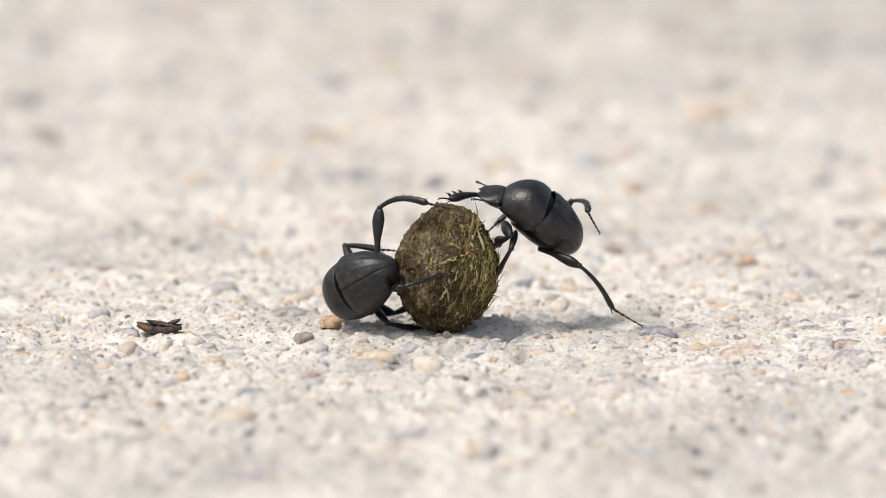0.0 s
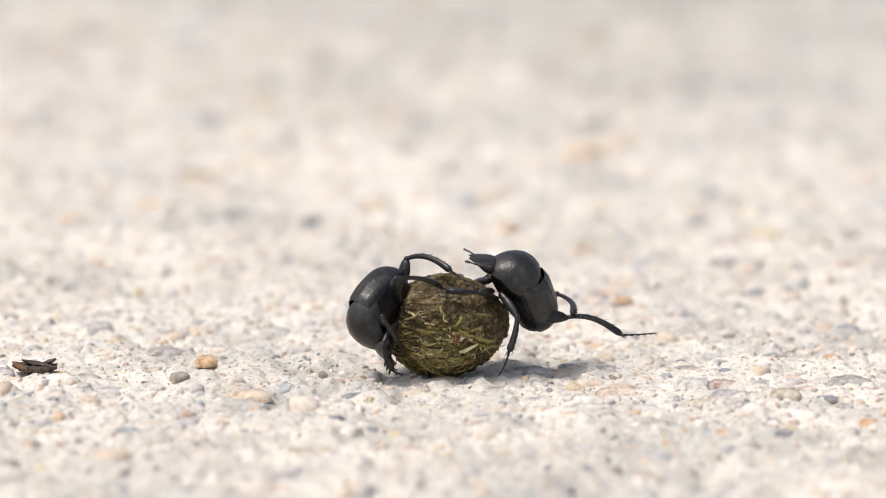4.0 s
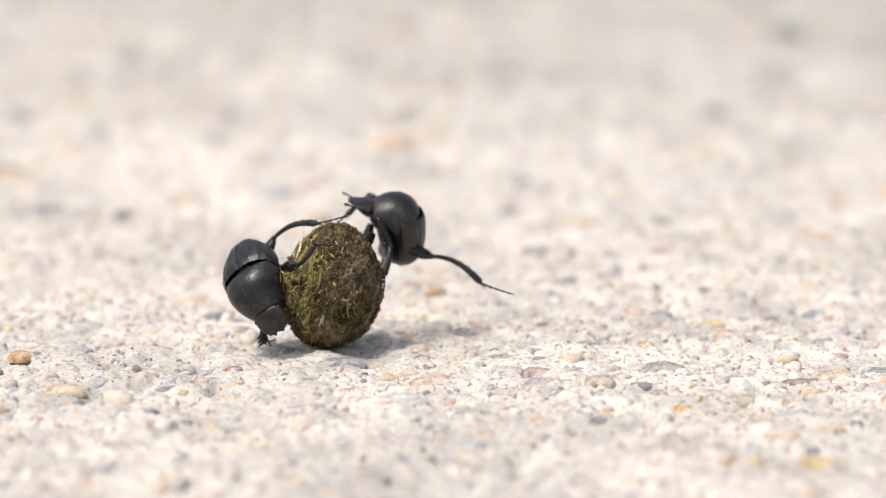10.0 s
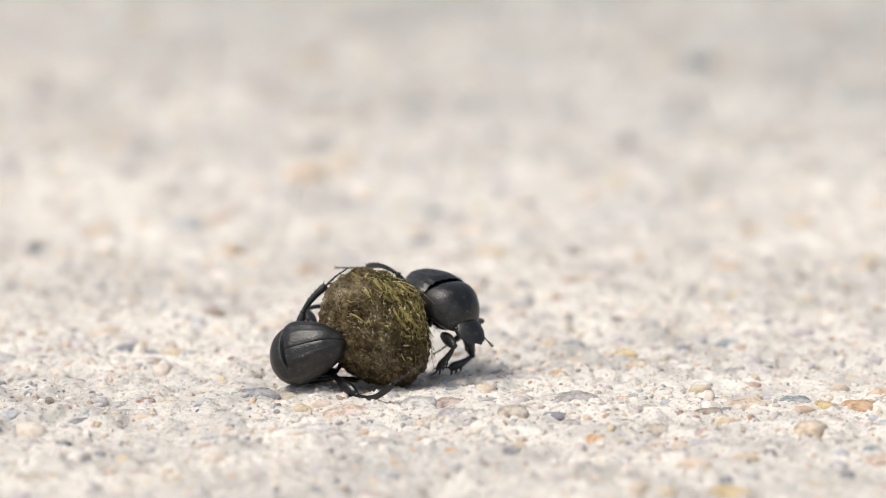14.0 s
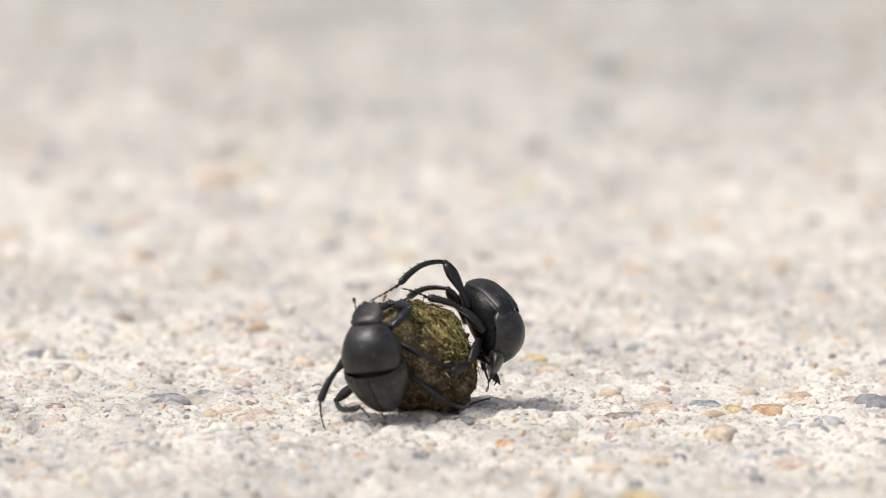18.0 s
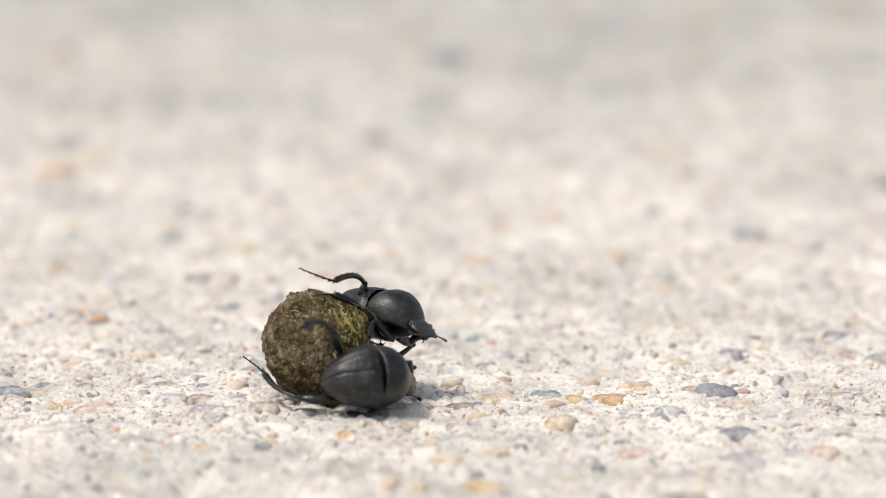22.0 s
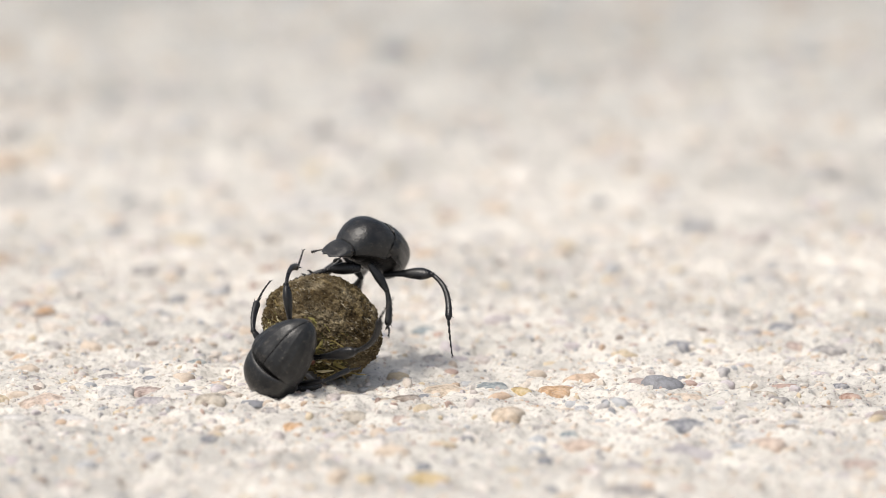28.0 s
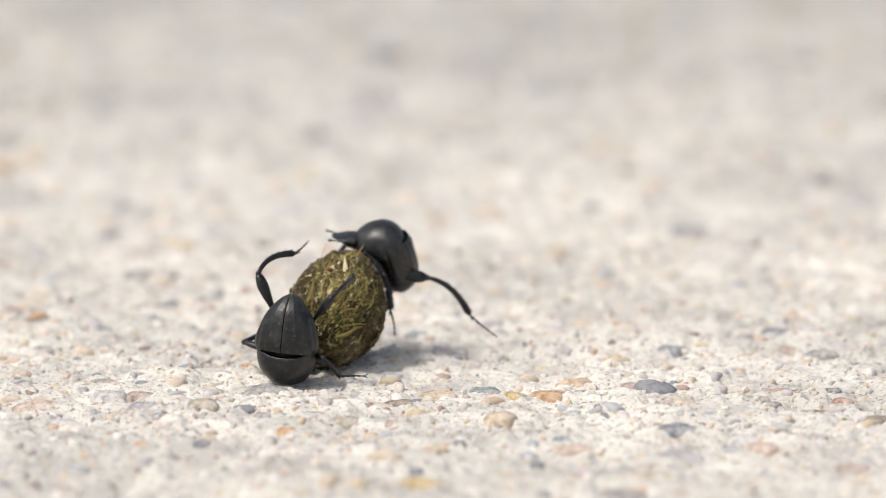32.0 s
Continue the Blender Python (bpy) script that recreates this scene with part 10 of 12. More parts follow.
    walk(beetle_b["mL tarsus"], keyed((
        (0, 2.23, 0, -2.88, -14.4, 6.9, -16.1), (.5, 1.98, 0, -2.83, -3, 49.7, -4), (1, 1.8, 0, -2.79, -180, 73.9, -180),
        (1.5, 4.36, 0, -2.31, 0, 37, 0), (2, 4.71, 0, -1.98, 0, 43.2, 0), (2.5, 4.73, 0, -1.96, 11.5, 45.5, 44.7),
        (3, 4.06, 0, -2.5, 45.2, 54.4, 124.6), (3.5, 4.19, 0, -2.43, 43.1, 62.8, 92.1), (4.5, 4.67, 0, -2.03, -4.4, 65, -11),
        (5.5, 5.11, 0, -1.46, -2.9, 27.5, -45.8), (6, 5.18, 0, -1.33, -.8, 23, -55.4), (6.5, 3.33, 0, -2, -29.2, 65, -54.2),
        (7, 1.49, 0, -2.68, 180, 67.5, 180), (7.5, 2.95, 0, -2.88, 0, 80.8, 0), (8, 4.27, 0, -2.37, 0, 54.8, 0),
        (8.267, 1.95, 0, -1.7, -111.3, 79.9, -116.9), (8.5, -.07, 0, -1.12, -151.1, 48, -161.9), (9, 1.1, 0, -2.48, 180, 58.8, 180),
        (9.133, 1.08, 0, -2.47, -110.9, 55.8, -101.4), (9.267, 1.06, 0, -2.46, -88, 24.2, -67.4), (9.5, 1.03, 0, -2.44, -92.5, -36.3, -33.1),
        (9.733, 2.67, 0, -2.3, -56.2, 3.9, -39.3), (10, 4.55, 0, -2.15, -3.2, 42.6, -10.1), (10.133, 3.72, 0, -2.29, 49.7, 28.6, 22.4),
        (10.267, 2.9, 0, -2.42, 85.7, .5, 31.9), (10.4, 2.08, 0, -2.56, 120.5, -27.2, 23.3), (10.5, 1.46, 0, -2.67, 156.1, -40.6, 2.8),
        (10.6, 1.43, 0, -2.65, 129.5, -25.3, 38.3), (10.733, 1.39, 0, -2.63, 115.4, 8.2, 69), (10.867, 1.35, 0, -2.61, 121.3, 45, 101.1),
        (11, 1.31, 0, -2.6, -180, 63.5, -180), (11.267, 2.1, 0, -2.75, 77.1, 43.9, 114.8), (11.5, 2.8, 0, -2.89, 38.1, 8.4, 118.3),
        (11.733, 3.79, 0, -2.36, 37.5, 39.5, 52.2), (11.867, 4.35, 0, -2.06, 14.4, 48.7, -2.1), (12, 4.91, 0, -1.75, -9.6, 40.4, -57),
        (12.5, 2.63, 0, -2.9, -38.9, 18, -136.7), (12.733, 1.62, 0, -2.46, -94.8, 40.5, -144), (13, .45, 0, -1.95, 180, 42.2, 180),
        (13.5, .44, 0, -1.94, -180, 41.9, -180), (14, .43, 0, -1.93, 180, 41.6, 180), (14.5, .49, 0, -1.99, -176.5, 45.4, -178.5),
        (15.5, .36, 0, -1.84, 174.4, 41, 177.9), (16.5, .36, 0, -1.84, -177.5, 48, -178.8), (17, .83, 0, -2.3, -159.1, 64, -165.9),
        (17.5, 1, 0, -2.42, -143.5, 69.2, -152.5), (18, .19, 0, -1.62, 180, 18.9, 180), (18.5, .42, 0, -1.91, 177, 45.4, 178.7),
        (19, .3, 0, -1.76, -180, 37.4, -180), (19.5, .24, 0, -1.69, -180, 35.7, -180), (20, .2, 0, -1.63, -180, 34.3, -180),
        (20.5, .23, 0, -1.68, 180, 37.7, 180), (21, .62, 0, -2.12, 180, 47, 180), (21.5, .58, 0, -2.08, -180, 45.8, -180),
        (22, .54, 0, -2.04, -180, 44.6, -180), (22.5, .6, 0, -2.1, -180, 46.4, -180), (23, .67, 0, -2.16, 180, 48.1, 180),
        (23.133, 1.19, 0, -2.36, 130.3, 26.7, 126.2), (23.267, 1.71, 0, -2.55, 112.6, -13.7, 102.2), (23.4, 2.23, 0, -2.75, 110.6, -56.3, 82.3),
        (23.5, 2.62, 0, -2.9, 180, -81.5, 0), (23.75, 2.56, 0, -2.9, 102.8, -4.8, 93), (24, 2.49, 0, -2.9, 180, 72.9, 180),
        (24.25, 1.71, 0, -2.63, 65.1, 39.2, 52.3), (24.5, .92, 0, -2.36, 67.3, -20.3, 32.3), (24.733, 2.28, 0, -2.48, 47.5, 21.2, 33.1),
        (25, 3.84, 0, -2.62, -.8, 63, -1.5), (25.267, 2.95, 0, -2.75, 58.4, 65, 87.6), (25.5, 2.17, 0, -2.87, 75.9, 45.3, 132.4),
        (26.5, -.28, 0, -.35, 168.7, 34.4, 174.1), (27.5, 1.25, 0, -2.57, -180, 62.2, -180), (27.733, 3.01, 0, -2.11, -52.9, 70.3, -79.1),
        (28, 5.02, 0, -1.59, -6.5, 28.9, -66.5), (28.5, 2.37, -.1, -.72, -12.1, 11.3, -122.5), (29, -.29, -.21, .16, -.9, -3.1, -175.8),
        (29.267, -.18, -.15, -.28, -46.6, 3.8, -164), (29.5, -.09, -.1, -.67, -85.7, 15.2, -160.3), (29.733, .01, -.06, -1.05, -127.2, 26.3, -165.3),
        (30, .12, 0, -1.5, -180, 31, -180), (31, .78, 0, -2.26, 180, 51.2, 180), (31.5, 2.96, 0, -1.84, 0, 78.9, 0),
        (32, 5.13, 0, -1.41, 0, 29.1, 0))))
    walk(beetle_b["mR femur"], keyed((
        (0, .2, -1.7, -1.9, 2.4, 8.9, -96), (.5, .2, -1.7, -1.9, -5.4, 8.9, -96), (1, .2, -1.7, -1.9, -12.7, 8.9, -96),
        (1.5, .2, -1.7, -1.9, -15.5, 8.9, -96), (2, .2, -1.7, -1.9, -18.5, 8.9, -96), (2.5, .2, -1.7, -1.9, -13.1, 8.9, -96),
        (3, .2, -1.7, -1.9, -7.7, 8.9, -96), (3.5, .2, -1.7, -1.9, -9.9, 8.9, -96), (4.5, .2, -1.7, -1.9, -14.5, 8.9, -96),
        (5.5, .2, -1.7, -1.9, -19.1, 8.9, -96), (6, .2, -1.7, -1.9, -21.4, 8.9, -96), (7, .2, -1.7, -1.9, -29, 8.9, -96),
        (7.5, .2, -1.7, -1.9, -25.7, 8.9, -96), (8, .2, -1.7, -1.9, -22.4, 8.9, -96), (8.5, .2, -1.7, -1.9, -23.7, 8.9, -96),
        (9, .2, -1.7, -1.9, -25, 8.9, -96), (9.5, .2, -1.7, -1.9, -25.7, 8.9, -96), (10, .2, -1.7, -1.9, -26.4, 8.9, -96),
        (10.5, .2, -1.7, -1.9, -24.6, 8.9, -96), (11, .2, -1.7, -1.9, -22.8, 8.9, -96), (11.5, .2, -1.7, -1.9, -16.8, 8.9, -96),
        (12, .2, -1.7, -1.9, -11, 8.9, -96), (12.5, .2, -1.7, -1.9, -31.1, -23.2, -119.1), (13, .2, -1.7, -1.9, 7.2, -49.9, -155.9),
        (13.5, .2, -1.7, -1.9, -6.4, -68.3, 173.9), (14, .2, -1.7, -1.9, 48.1, -69.8, 104.5), (14.5, .2, -1.7, -1.9, 44.1, -70.4, 133.8),
        (15.5, .2, -1.7, -1.9, 15.7, -56.3, -178.5), (16.5, .2, -1.7, -1.9, 8.3, -37.8, -166.8), (17, .2, -1.7, -1.9, 24.7, -25.5, -156.5),
        (17.5, .2, -1.7, -1.9, 2.2, -6.3, -156), (18, .2, -1.7, -1.9, -20.4, 15.4, -165.9), (18.267, .2, -1.7, -1.9, -35.6, -32.2, -133.3),
        (18.5, .2, -1.7, -1.9, -80.5, -15.2, -108.7), (18.733, .2, -1.7, -1.9, -26.4, -13.8, -81.6), (18.867, .2, -1.7, -1.9, 3.9, -14.8, -64.5),
        (19, .2, -1.7, -1.9, 33.6, -24, -49.8), (19.133, .2, -1.7, -1.9, 3.3, -20.3, -65.8), (19.267, .2, -1.7, -1.9, -26.9, -24.6, -81.6),
        (19.5, .2, -1.7, -1.9, -80.2, -46.3, -98), (20, .2, -1.7, -1.9, 22.1, -38.8, -158.8), (20.5, .2, -1.7, -1.9, 7.4, -45.3, -130.8),
        (21, .2, -1.7, -1.9, 4.2, -24.3, -95.7), (21.5, .2, -1.7, -1.9, -23.2, -44.8, -89.3), (22, .2, -1.7, -1.9, -37.6, -50.9, -93.6),
        (22.5, .2, -1.7, -1.9, -75.3, -21.8, -73.6), (23, .2, -1.7, -1.9, -108.8, 8.8, -61.1), (23.267, .2, -1.7, -1.9, -64.2, 5.8, -70.6),
        (23.5, .2, -1.7, -1.9, -25.5, 9.3, -78.5), (24, .2, -1.7, -1.9, -22, 8.9, -96), (24.5, .2, -1.7, -1.9, -23.3, 8.9, -96),
        (25, .2, -1.7, -1.9, -24.6, 8.9, -96), (25.5, .2, -1.7, -1.9, -24, 8.9, -96), (26.5, .2, -1.7, -1.9, -22.6, 8.9, -96),
        (27.5, .2, -1.7, -1.9, -21.2, 8.9, -96), (27.733, .2, -1.7, -1.9, 17.7, -11.8, -155.1), (27.867, .2, -1.7, -1.9, 42.5, -2.3, 169),
        (28, .2, -1.7, -1.9, 58.2, 19.1, 138.4), (28.267, .2, -1.7, -1.9, 43.1, -1.7, 168.8), (28.5, .2, -1.7, -1.9, 22.6, -10.7, -160.5),
        (28.733, .2, -1.7, -1.9, .3, -7.6, -128.5), (29, .2, -1.7, -1.9, -19.2, 8.9, -96), (30, .2, -1.7, -1.9, -9.6, 8.9, -96),
        (31, .2, -1.7, -1.9, -20.2, 8.9, -96), (32, .2, -1.7, -1.9, -20.5, 8.9, -96))))
    walk(beetle_b["mR tibia"], keyed((
        (0, 2.6, 0, 0, -180, 59.2, -180), (.5, 2.6, 0, 0, -180, 63.2, -180), (1, 2.6, 0, 0, 180, 67.5, 180), (1.5, 2.6, 0, 0, 180, 65.5, 180),
        (2, 2.6, 0, 0, 180, 63.6, 180), (2.5, 2.6, 0, 0, 180, 62.8, 180), (3, 2.6, 0, 0, -180, 62.2, -180), (3.5, 2.6, 0, 0, -180, 61.7, -180),
        (4.5, 2.6, 0, 0, -180, 60.8, -180), (5.5, 2.6, 0, 0, -180, 60, -180), (6, 2.6, 0, 0, -180, 59.7, -180), (7, 2.6, 0, 0, 180, 57.7, 180),
        (7.5, 2.6, 0, 0, -180, 57.7, -180), (8, 2.6, 0, 0, 180, 57.9, 180), (8.5, 2.6, 0, 0, 180, 57.7, 180), (9, 2.6, 0, 0, -180, 57.5, -180),
        (9.5, 2.6, 0, 0, -180, 58.1, -180), (10, 2.6, 0, 0, -180, 58.7, -180), (10.5, 2.6, 0, 0, 180, 59.2, 180), (11, 2.6, 0, 0, 180, 59.7, 180),
        (11.5, 2.6, 0, 0, -180, 63, -180), (12, 2.6, 0, 0, 180, 66.5, 180), (12.5, 2.6, 0, 0, 180, 69.2, 180), (13, 2.6, 0, 0, 0, 77.9, 0),
        (13.5, 2.6, 0, 0, 180, 72.3, 180), (14, 2.6, 0, 0, -180, 30.9, -180), (14.5, 2.6, 0, 0, -180, 39.1, 180), (15.5, 2.6, 0, 0, 180, 75.8, 180),
        (16.5, 2.6, 0, 0, 0, 48.1, 0), (17, 2.6, 0, 0, 0, 35.4, 0), (17.5, 2.6, 0, 0, 0, 30.4, 0), (18, 2.6, 0, 0, 0, 25.8, 0),
        (18.267, 2.6, 0, 0, 180, 88.6, 180), (18.5, 2.6, 0, 0, 180, 32.1, 180), (19, 2.6, 0, 0, -180, 37.5, -180), (19.5, 2.6, 0, 0, -180, 40, -180),
        (19.733, 2.6, 0, 0, -180, 85.1, -180), (20, 2.6, 0, 0, 0, 43, 0), (20.5, 2.6, 0, 0, 0, 30.8, 0), (21, 2.6, 0, 0, 0, 20.2, 0),
        (21.5, 2.6, 0, 0, 0, 22.4, 0), (22, 2.6, 0, 0, 0, 34.7, 0), (22.5, 2.6, 0, 0, 0, 33.1, 0), (23, 2.6, 0, 0, 0, 31.4, 0),
        (23.5, 2.6, 0, 0, 0, 55.7, 0), (24, 2.6, 0, 0, 180, 57.6, 180), (24.5, 2.6, 0, 0, 180, 59.5, 180), (25, 2.6, 0, 0, 180, 61.4, 180),
        (25.5, 2.6, 0, 0, 180, 60, -180), (26.5, 2.6, 0, 0, -180, 57.1, -180), (27.5, 2.6, 0, 0, 180, 54.4, -180), (28, 2.6, 0, 0, 0, 85.2, 0),
        (29, 2.6, 0, 0, -180, 53.6, -180), (30, 2.6, 0, 0, -180, 40.9, 180), (31, 2.6, 0, 0, -180, 42.8, -180), (32, 2.6, 0, 0, 180, 56.1, 180))))
    walk(beetle_b["mR tarsus"], keyed((
        (0, 1.11, 0, -2.49, -177.8, 61.2, -178.7), (.5, 1.29, 0, -2.59, 142.1, 79.5, 146.9), (1, 1.49, 0, -2.68, 40.6, 74.2, 47),
        (1.5, 1.4, 0, -2.64, 136.7, 80, 141.9), (2, 1.31, 0, -2.6, -180, 63.6, 180), (2.5, 1.27, 0, -2.58, 180, 62.8, 180),
        (3, 1.25, 0, -2.57, -180, 62.2, -180), (3.5, 1.22, 0, -2.55, 30.9, 74.4, 35.1), (4.5, 1.18, 0, -2.53, 122.3, 77, 130),
        (5.5, 1.15, 0, -2.51, 105.8, 75.1, 115.5), (6, 1.14, 0, -2.5, 120.3, 74.1, 129.9), (7, 1.05, 0, -2.45, 180, 57.7, 180),
        (7.5, 1.05, 0, -2.45, 175.4, 59.5, 177.4), (8, 1.06, 0, -2.46, 171.2, 61.5, 174.8), (8.5, 1.05, 0, -2.45, 175.6, 59.5, 177.5),
        (9, 1.04, 0, -2.45, 180, 57.5, 180), (9.5, 1.07, 0, -2.46, 180, 58.1, 180), (10, 1.09, 0, -2.48, 180, 58.7, 180),
        (10.5, 1.11, 0, -2.49, 180, 59.2, 180), (11, 1.13, 0, -2.5, 180, 59.7, 180), (11.5, 1.28, 0, -2.58, 172.1, 68.6, 174.5),
        (12, 1.44, 0, -2.66, 159.9, 77.5, 163.3), (12.5, 1.57, 0, -2.71, -146.9, 72.5, -155.2), (13, 3.21, 0, -2.84, -49.9, 58.1, -84.2),
        (13.5, 1.72, 0, -2.76, 166.7, 59.3, 173.9), (14, .11, 0, -1.49, -148.1, 35.5, -168.2), (14.5, .35, 0, -1.83, -148.1, 42.6, -166.3),
        (15.5, 1.89, 0, -2.81, 120.5, 72.6, 134.7), (16.5, 4.54, 0, -2.16, 13.5, 56.5, 36.3), (17, 4.96, 0, -1.68, 0, 35.4, 0),
        (17.5, 5.1, 0, -1.47, 0, 30.3, 0), (18, 5.21, 0, -1.26, 0, 25.8, 0), (18.5, .14, 0, -1.54, -42.6, 76.9, -44.6),
        (18.733, .22, 0, -1.65, -69.5, 34.2, -111.6), (19, .3, 0, -1.77, -40, -8.6, -155.6), (19.133, .32, 0, -1.79, -67.5, 15.7, -135.7),
        (19.267, .34, 0, -1.82, -91.6, 46.1, -127.1), (19.5, .38, 0, -1.87, 118.3, 70.5, 126.5), (20, 4.72, 0, -1.98, -22.3, 63.5, -65.4),
        (20.5, 5.09, 0, -1.48, -.6, 56.6, -5.1), (21, 5.32, 0, -1, 0, 20.2, 0), (21.5, 5.28, 0, -1.11, -.8, 52.2, 6),
        (22, 4.98, 0, -1.65, 5.8, 52.6, 32.3), (22.5, 5.03, 0, -1.58, 1.8, 50.3, 11.8), (23, 5.08, 0, -1.51, 3.6, 64.9, 22.2),
        (23.133, 4.85, 0, -1.75, -48.4, 44.4, -52.2), (23.267, 4.63, 0, -1.98, -51.4, 9.7, -84.1), (23.4, 4.4, 0, -2.22, -36.2, -20.8, -115.2),
        (23.5, 4.23, 0, -2.4, -11.7, -34.1, -148.3), (23.6, 3.6, 0, -2.41, -42.7, -17.4, -127.3), (23.733, 2.75, 0, -2.42, -72.5, 14.6, -116.6),
        (23.867, 1.9, 0, -2.43, -108.2, 48.3, -126.3), (24, 1.05, 0, -2.45, 172.5, 60.7, 175.6), (24.5, 1.13, 0, -2.5, 107.3, 69, 121.3),
        (25, 1.21, 0, -2.55, 120.8, 71.5, 132.5), (25.5, 1.15, 0, -2.51, 136.3, 69.6, 147), (26.5, 1.03, 0, -2.44, 158.4, 68.1, 164.5),
        (27.5, .91, 0, -2.36, 180, 54.4, 180), (28, 2.84, 0, -2.89, 0, 85.2, 0), (29, .88, 0, -2.33, -180, 53.6, -180),
        (30, .41, 0, -1.9, 180, 40.9, 180), (31, .47, 0, -1.97, -180, 42.8, -180), (32, .98, 0, -2.41, 180, 56.1, 180))))
    walk(beetle_b["fL femur"], keyed((
        (0, 1.25, 1.2, -2.37, 19.2, -20.5, 98.3), (.5, 1.32, 1.2, -2.36, .7, -5.3, 93.4), (1, 1.39, 1.2, -2.34, -16.2, 9.8, 88.8),
        (1.5, 1.1, 1.2, -2.4, -16.4, 13, 93.1), (2, .4, 1.2, -2.53, -15.5, 16.1, 97.5), (2.5, .47, 1.2, -2.52, -13.6, 16.6, 74.1),
        (3, .54, 1.2, -2.51, -20.6, 14.6, 50.8), (3.5, .68, 1.2, -2.49, -36.5, 14.6, 56.8), (4.5, -.02, 1.2, -2.56, -14.6, 14.2, 69.6),
        (5.5, -.73, 1.2, -2.52, -34.8, 13.2, 82.2), (6, -.73, 1.2, -2.52, -58.7, 12.4, 88.1), (7, -1.16, 1.2, -2.44, 8.6, 8.7, 95.2),
        (7.5, -1.09, 1.2, -2.45, -7.2, 13.8, 89.9), (8, -1.02, 1.2, -2.47, -24.8, 18.7, 84.3), (8.5, -1.16, 1.2, -2.44, -5.5, 7.1, 95.4),
        (9, -1.3, 1.2, -2.4, 59.9, .3, 114.9), (9.5, -1.38, 1.2, -2.38, 8.1, 17.3, 116.4), (10, -1.45, 1.2, -2.36, -47.4, 34.3, 118.2),
        (10.267, -1.41, 1.2, -2.37, -11, 38.9, 111.6), (10.5, -1.38, 1.2, -2.38, 22.8, 44.8, 109.7), (11, -1.3, 1.2, -2.4, 46.5, 54.5, 97.5),
        (11.5, -1.09, 1.2, -2.45, -169.3, 82.6, -98.9), (11.6, -1.05, 1.2, -2.46, 122.4, 73.9, -136), (11.733, -.99, 1.2, -2.47, 85.5, 59.4, -129.2),
        (11.867, -.93, 1.2, -2.49, 55.7, 48.3, -111.3), (12, -.88, 1.2, -2.5, 26.6, 43.9, -90.3), (12.5, -.02, 1.2, -2.56, 5.6, 55.7, -141.1),
        (12.733, .63, 1.2, -2.5, 26.8, 50.6, -157.1), (13, 1.39, 1.2, -2.34, 51.2, 49.6, -176.4), (13.5, 1.39, 1.2, -2.34, 32.5, 65.2, 147.9),
        (14, 1.39, 1.2, -2.34, -8.4, 63.4, 90), (14.5, 1.45, 1.2, -2.32, -.3, 64.3, 100.5), (15.5, 1.57, 1.2, -2.29, 52.8, 31.8, 169.6),
        (16.5, 1.69, 1.2, -2.25, 66.6, 21.7, -173.5), (17, 1.75, 1.2, -2.23, 33.1, 57.2, 149.5), (17.5, 1.06, 1.2, -2.41, -15.1, 39.4, 118.7),
        (17.75, .73, 1.2, -2.47, 93.7, 64.8, -96.9), (18, .4, 1.2, -2.53, 101.1, 2.9, -44.6), (18.25, .56, 1.2, -2.5, 81, 36.9, -112.9),
        (18.5, .73, 1.2, -2.48, 37.2, 25.5, 162.4), (19, 1.06, 1.2, -2.41, 64.5, 22.3, -164.2), (19.5, 1.41, 1.2, -2.33, 60.5, 22.1, -162.1),
        (20, 1.75, 1.2, -2.23, 67.4, 21.8, -160), (20.5, 1.72, 1.2, -2.24, 58.3, 45, -177.1), (21, 1.68, 1.2, -2.25, .2, 63.4, 90),
        (21.5, 1.75, 1.2, -2.23, -27.9, 16, 84), (21.733, 1.79, 1.2, -2.21, -60.2, -5.5, 74.9), (22, 1.82, 1.2, -2.2, -98.6, -31.5, 80.9),
        (22.267, 1.79, 1.2, -2.21, -44.3, -15.3, 93.5), (22.5, 1.75, 1.2, -2.23, 2.2, -14.1, 111.5), (23, 1.68, 1.2, -2.25, 40, 6.5, 137.4),
        (23.5, 1.02, 1.2, -2.42, 28.8, 6.7, 110.6), (24, .4, 1.2, -2.53, 22.2, 5.4, 83.8), (24.5, .54, 1.2, -2.51, -14.1, 7.6, 66.4),
        (25, .68, 1.2, -2.49, -23.1, 9.1, 48.7), (25.5, .26, 1.2, -2.54, -58.5, -36.8, 38.4), (26.5, -.38, 1.2, -2.55, -43.1, -7.1, 89.8),
        (27, -.7, 1.2, -2.52, -5.1, 6.2, 107), (27.5, -1.02, 1.2, -2.47, 35.2, 5.6, 128.8), (27.6, -.76, 1.2, -2.51, 39.8, 19.2, 100.8),
        (27.733, -.42, 1.2, -2.55, 33.5, 37.4, 58.6), (27.867, -.08, 1.2, -2.56, 9.7, 45.5, 2.5), (28, .26, 1.2, -2.54, -12.2, 35.2, -52),
        (28.5, -.38, 1.2, -2.55, -.4, 10.6, 21.5), (29, -1.02, 1.2, -2.47, -19.8, -8, 89.8), (29.267, -1.02, 1.2, -2.47, -48.9, -16.5, 59.2),
        (29.5, -1.02, 1.2, -2.47, -69.7, -34.4, 36.5), (29.733, -1.02, 1.2, -2.47, -85.7, -57.9, 16.4), (30, -1.02, 1.2, -2.47, -55, -87.1, -50.9),
        (30.267, -1.02, 1.2, -2.47, 84.6, -72, 126.5), (30.5, -1.02, 1.2, -2.47, 66.4, -56, 105.4), (30.733, -1.02, 1.2, -2.47, 45.9, -44, 83.8),
